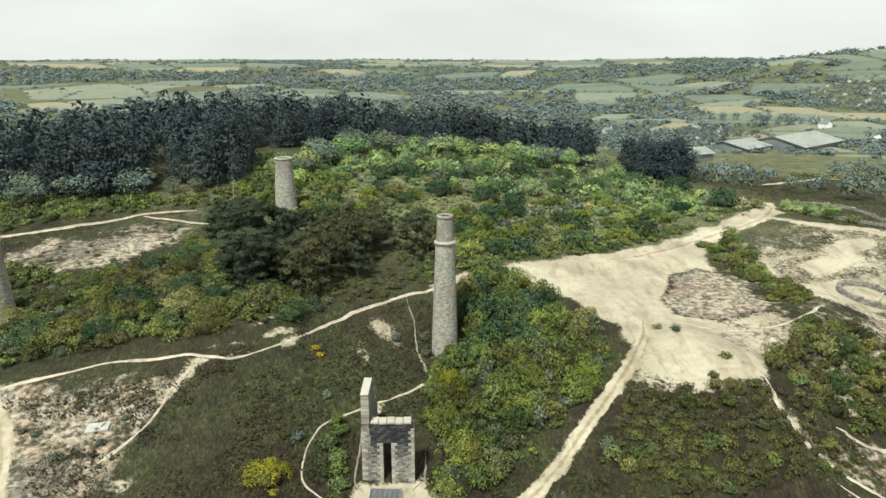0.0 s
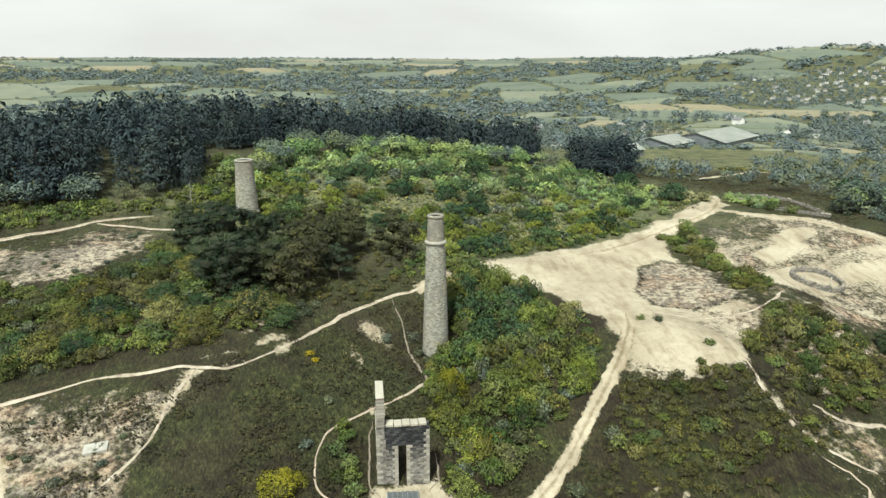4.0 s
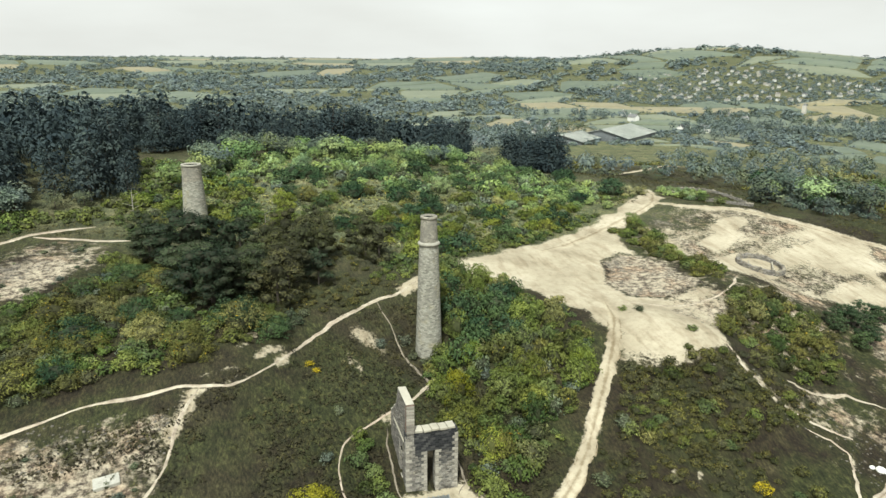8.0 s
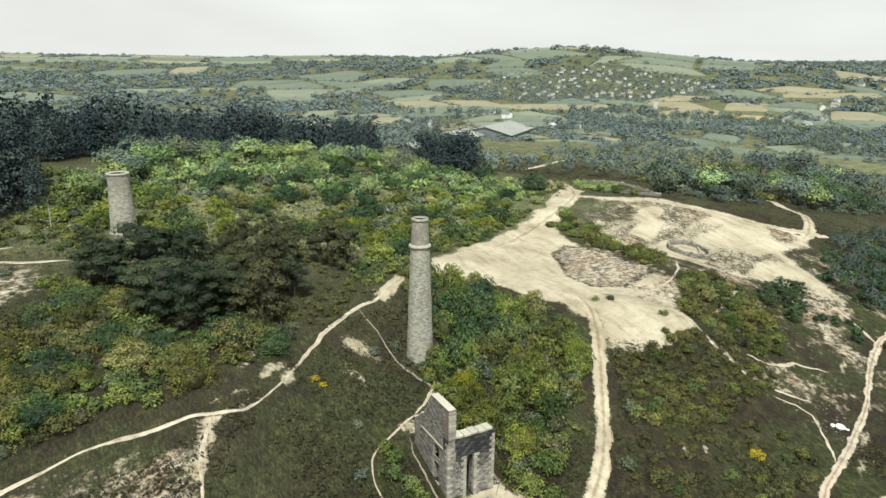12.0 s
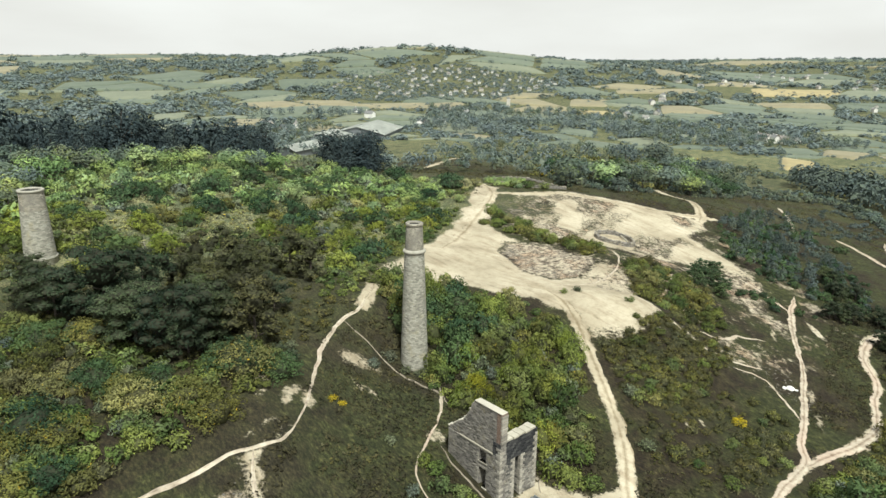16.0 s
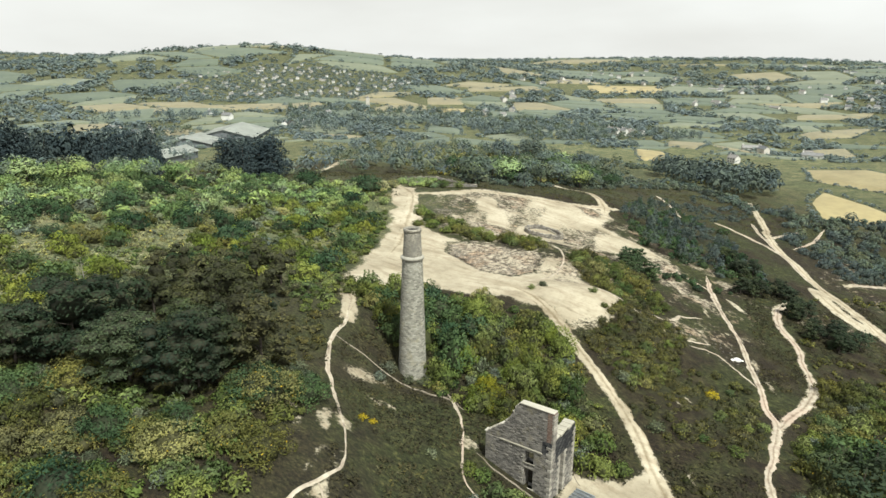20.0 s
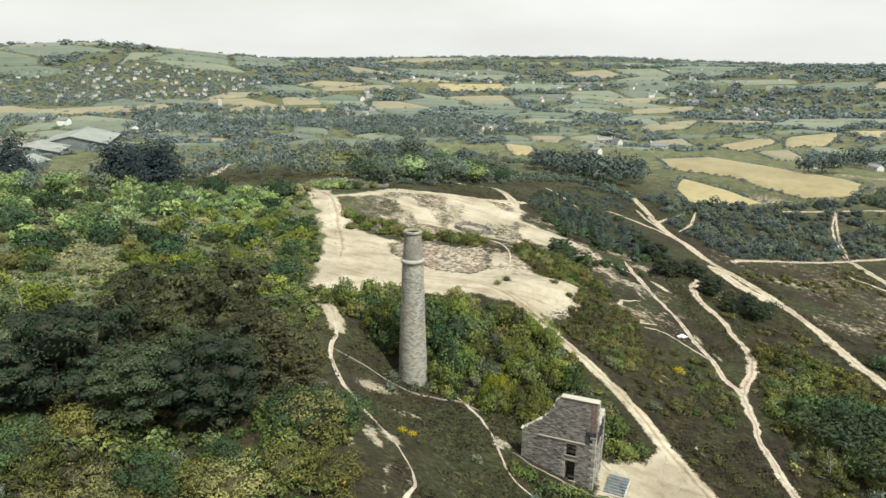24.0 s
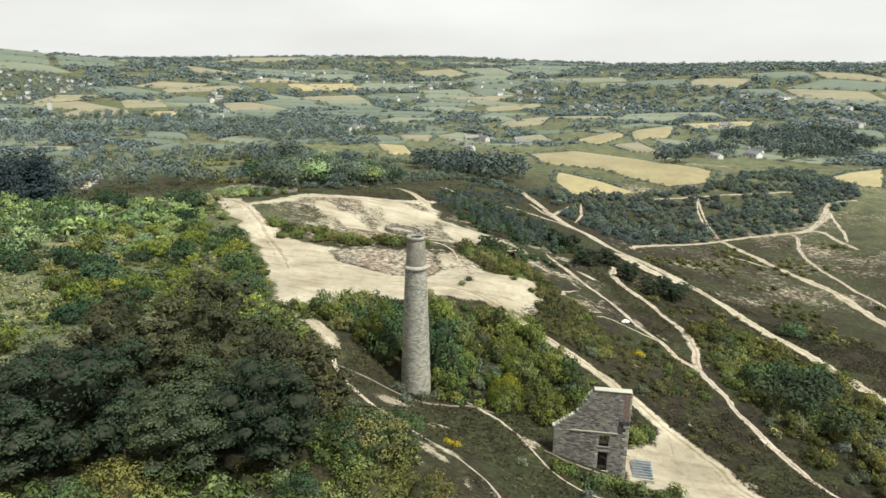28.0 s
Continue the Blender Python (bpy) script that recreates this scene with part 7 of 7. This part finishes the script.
# houses
def house_meshes(w, d, h, roof_h, windows):
    bm = bmesh.new()
    a = [(-w, -d), (w, -d), (w, d), (-w, d)]
    lo, hi = [bm.verts.new((*p, -1.5)) for p in a], [bm.verts.new((*p, h)) for p in a]
    for k in range(4):
        bm.faces.new((lo[k], lo[(k + 1) % 4], hi[(k + 1) % 4], hi[k]))
    for sx in (-1, 1):
        e = [bm.verts.new((sx * w, -d, h)), bm.verts.new((sx * w, d, h)), bm.verts.new((sx * w, 0, h + roof_h - 0.1))]
        bm.faces.new(e if sx > 0 else e[::-1])
    walls = bpy.data.meshes.new("wall")
    bm.to_mesh(walls)
    bm.free()
    walls.materials.append(RENDERED_WALL)
    bm = bmesh.new()
    o = 0.35
    for s in (-1, 1):
        for z in (0.0, 0.18):
            v = [bm.verts.new(p) for p in ((-w - o, s * (d + o), h - 0.25 + z), (w + o, s * (d + o), h - 0.25 + z), (w + o, 0, h + roof_h + z), (-w - o, 0, h + roof_h + z))]
            bm.faces.new(v if (s < 0) == (z > 0) else v[::-1])
    box(bm, -w - o, w + o, -0.15, 0.15, h + roof_h + 0.05, h + roof_h + 0.3)
    roof = bpy.data.meshes.new("roof")
    bm.to_mesh(roof)
    bm.free()
    roof.materials.append(SLATE)
    bm = bmesh.new()
    box(bm, -0.45, 0.45, -0.35, 0.35, 0, 1.7, 0.04)
    stack = bpy.data.meshes.new("chimney")
    bm.to_mesh(stack)
    bm.free()
    stack.materials.append(RENDERED_WALL)
    bm = bmesh.new()
    box(bm, -0.55, 0.55, -0.05, 0.05, -0.6, 0.6)
    pane = bpy.data.meshes.new("window")
    bm.to_mesh(pane)
    bm.free()
    pane.materials.append(GLASS_DARK)
    return walls, roof, stack, pane, (w, d, h, roof_h)


HOUSES = [house_meshes(*p, True) for p in ((4.6, 3.2, 4.6, 2.4), (6.2, 3.3, 3.0, 2.3), (5.2, 3.6, 5.2, 2.6), (9.0, 3.4, 3.2, 2.2))]


def house(x, y, turn, kind, size, label, glazed):
    walls, roof, stack, pane, (w, d, h, rh) = HOUSES[kind]
    t = empty("house", pose(x, y, float(ground_z(x, y)) + 0.2, 0, 0, turn))
    s = Matrix.Scale(size, 4)
    piece("wall", walls, t, s)
    r = piece("roof", roof, t, s)
    piece("chimney", stack, r, pose(w - 0.6, 0, h + rh - 0.5))
    if glazed:
        for side in (-1, 1):
            for k in range(3):
                for z in ((1.4, 3.6) if h > 4 else (1.5,)):
                    piece("window", pane, t, s @ pose(-w * 0.62 + k * w * 0.62, side * (d + 0.0), z))
    tagged(t, label, "house", "houses of the valley")


for k in range(125):
    while True:
        x, y = rng.uniform(400, 740), rng.uniform(640, 920)
        if inside(np.array([x]), np.array([y]), TOWN)[0] > 0:
            break
    house(x, y, 25 + 90 * int(rng.integers(0, 2)) + rng.uniform(-14, 14), int(rng.integers(0, 3)), rng.uniform(0.36, 0.5), "white-walled house in the hillside town", False)
HAMLETS = [  # east, north, houses, spread
    (890, -8, 8, 22), (872, 31, 6, 18), (983, 103, 9, 40), (1044, 150, 7, 40), (857, -126, 2, 10), (580, -72, 3, 10), (551, -99, 4, 12), (388, -47, 2, 5), (340, 14, 1, 2), (363, -17, 1, 2), (911, -239, 3, 16), (831, -266, 5, 26),
    (643, -192, 3, 12), (619, -204, 3, 12), (474, 244, 7, 13), (453, 111, 3, 8), (465, 141, 3, 9), (369, 139, 1, 3), (1436, 612, 12, 70), (1027, 601, 8, 45), (970, -188, 3, 16), (952, -222, 3, 16), (1066, -92, 2, 14), (1650, 231, 8, 110),
    (1439, 42, 8, 80), (1152, 269, 7, 60), (852, 287, 7, 40), (554, 418, 3, 16), (1220, 334, 6, 60), (700, 480, 4, 40), (340, 560, 5, 40), (150, 500, 4, 30), (130, 440, 3, 20), (300, 470, 3, 16), (1250, 120, 8, 90), (1300, 420, 6, 90)]
for hx, hy, count, spread in HAMLETS:
    for k in range(count):
        x, y = hx + rng.normal() * spread, hy + rng.normal() * spread * 0.7
        house(x, y, rng.choice((15, 105, 60)) + rng.uniform(-15, 15), int(rng.integers(0, 4)), rng.uniform(0.6, 0.85), "white-walled house with a slate roof among trees", math.hypot(x, y) < 460)


def church():
    x, y = 511, 567
    t = empty("church", pose(x, y, float(ground_z(x, y)), 0, 0, 30))
    bm = bmesh.new()
    box(bm, -1.8, 1.8, -1.8, 1.8, -1, 8, 0.1)
    part("tower", bm, RENDERED_WALL, t, "pale square tower")
    bm = bmesh.new()
    bmesh.ops.create_cone(bm, segments=4, radius1=2.5, radius2=0.1, depth=3, matrix=pose(0, 0, 9.5, 0, 0, 45))
    part("spire", bm, SLATE, t)
    tagged(t, "pale church tower rising over trees", "church")


church()


def shed(x, y, turn, length, width, eaves, ridge):
    """A long sheet-clad farm shed with a low-pitched roof."""
    t = empty("farm_shed", pose(x, y, float(ground_z(x, y)) - 0.5, 0, 0, turn))
    a, b = length / 2, width / 2
    bm = bmesh.new()
    box(bm, -a, a, -b, b, -1, eaves)
    for s in (-1, 1):
        v = [bm.verts.new(p) for p in ((s * a, -b, eaves), (s * a, b, eaves), (s * a, 0, ridge - 0.1))]
        bm.faces.new(v if s > 0 else v[::-1])
    part("wall", bm, SHED_WALL, t, "dark grey sheet walls")
    for s in (-1, 1):
        bm = bmesh.new()
        v = [bm.verts.new(p) for p in ((-a - 1, s * (b + 0.8), eaves), (a + 1, s * (b + 0.8), eaves), (a + 1, 0, ridge), (-a - 1, 0, ridge))]
        f = bm.faces.new(v if s < 0 else v[::-1])
        bmesh.ops.solidify(bm, geom=[f], thickness=-0.15)
        part("roof_slope", bm, SHED_ROOF, t, "pale grey sheet roof")
    tagged(t, "long low farm shed with a pale sheet roof", "shed", "farm sheds")


shed(226, 436, 40, 58, 38, 3.5, 8.5)
shed(183, 420, 40, 34, 30, 3.0, 6.5)
shed(128, 360, 25, 30, 14, 4.0, 7.0)

# loose stones over the waste ground
at = np.concatenate([spots(LOW_WASTE, 0.9, 0.1, lambda x, y: fbm(x, y, 6, 3) > 0.0), spots(HIGH_WASTE, 1.2, 0.1, lambda x, y: fbm(x, y, 6, 3) > 0.0), spots(RUBBLE_PATCH, 0.7, 0.1, lambda x, y: fbm(x, y, 4, 4) > 0.08), spots([(36, 84), (45, 84), (52, 76), (60, 72), (58, 62), (52, 60), (50, 68), (44, 78)], 1.1, 0.1)])
ROCK_FORMS = [(ICO_V * rng.uniform(0.6, 1.2, (12, 1)) * [1, 1, 0.65], ICO_F) for _ in range(6)]
joined("rubble", ROCK_FORMS, at, rng.uniform(0.08, 0.30, len(at)) ** 1.1, RUBBLE, "loose grey and buff stones over mine waste", "rubble", 0.1)
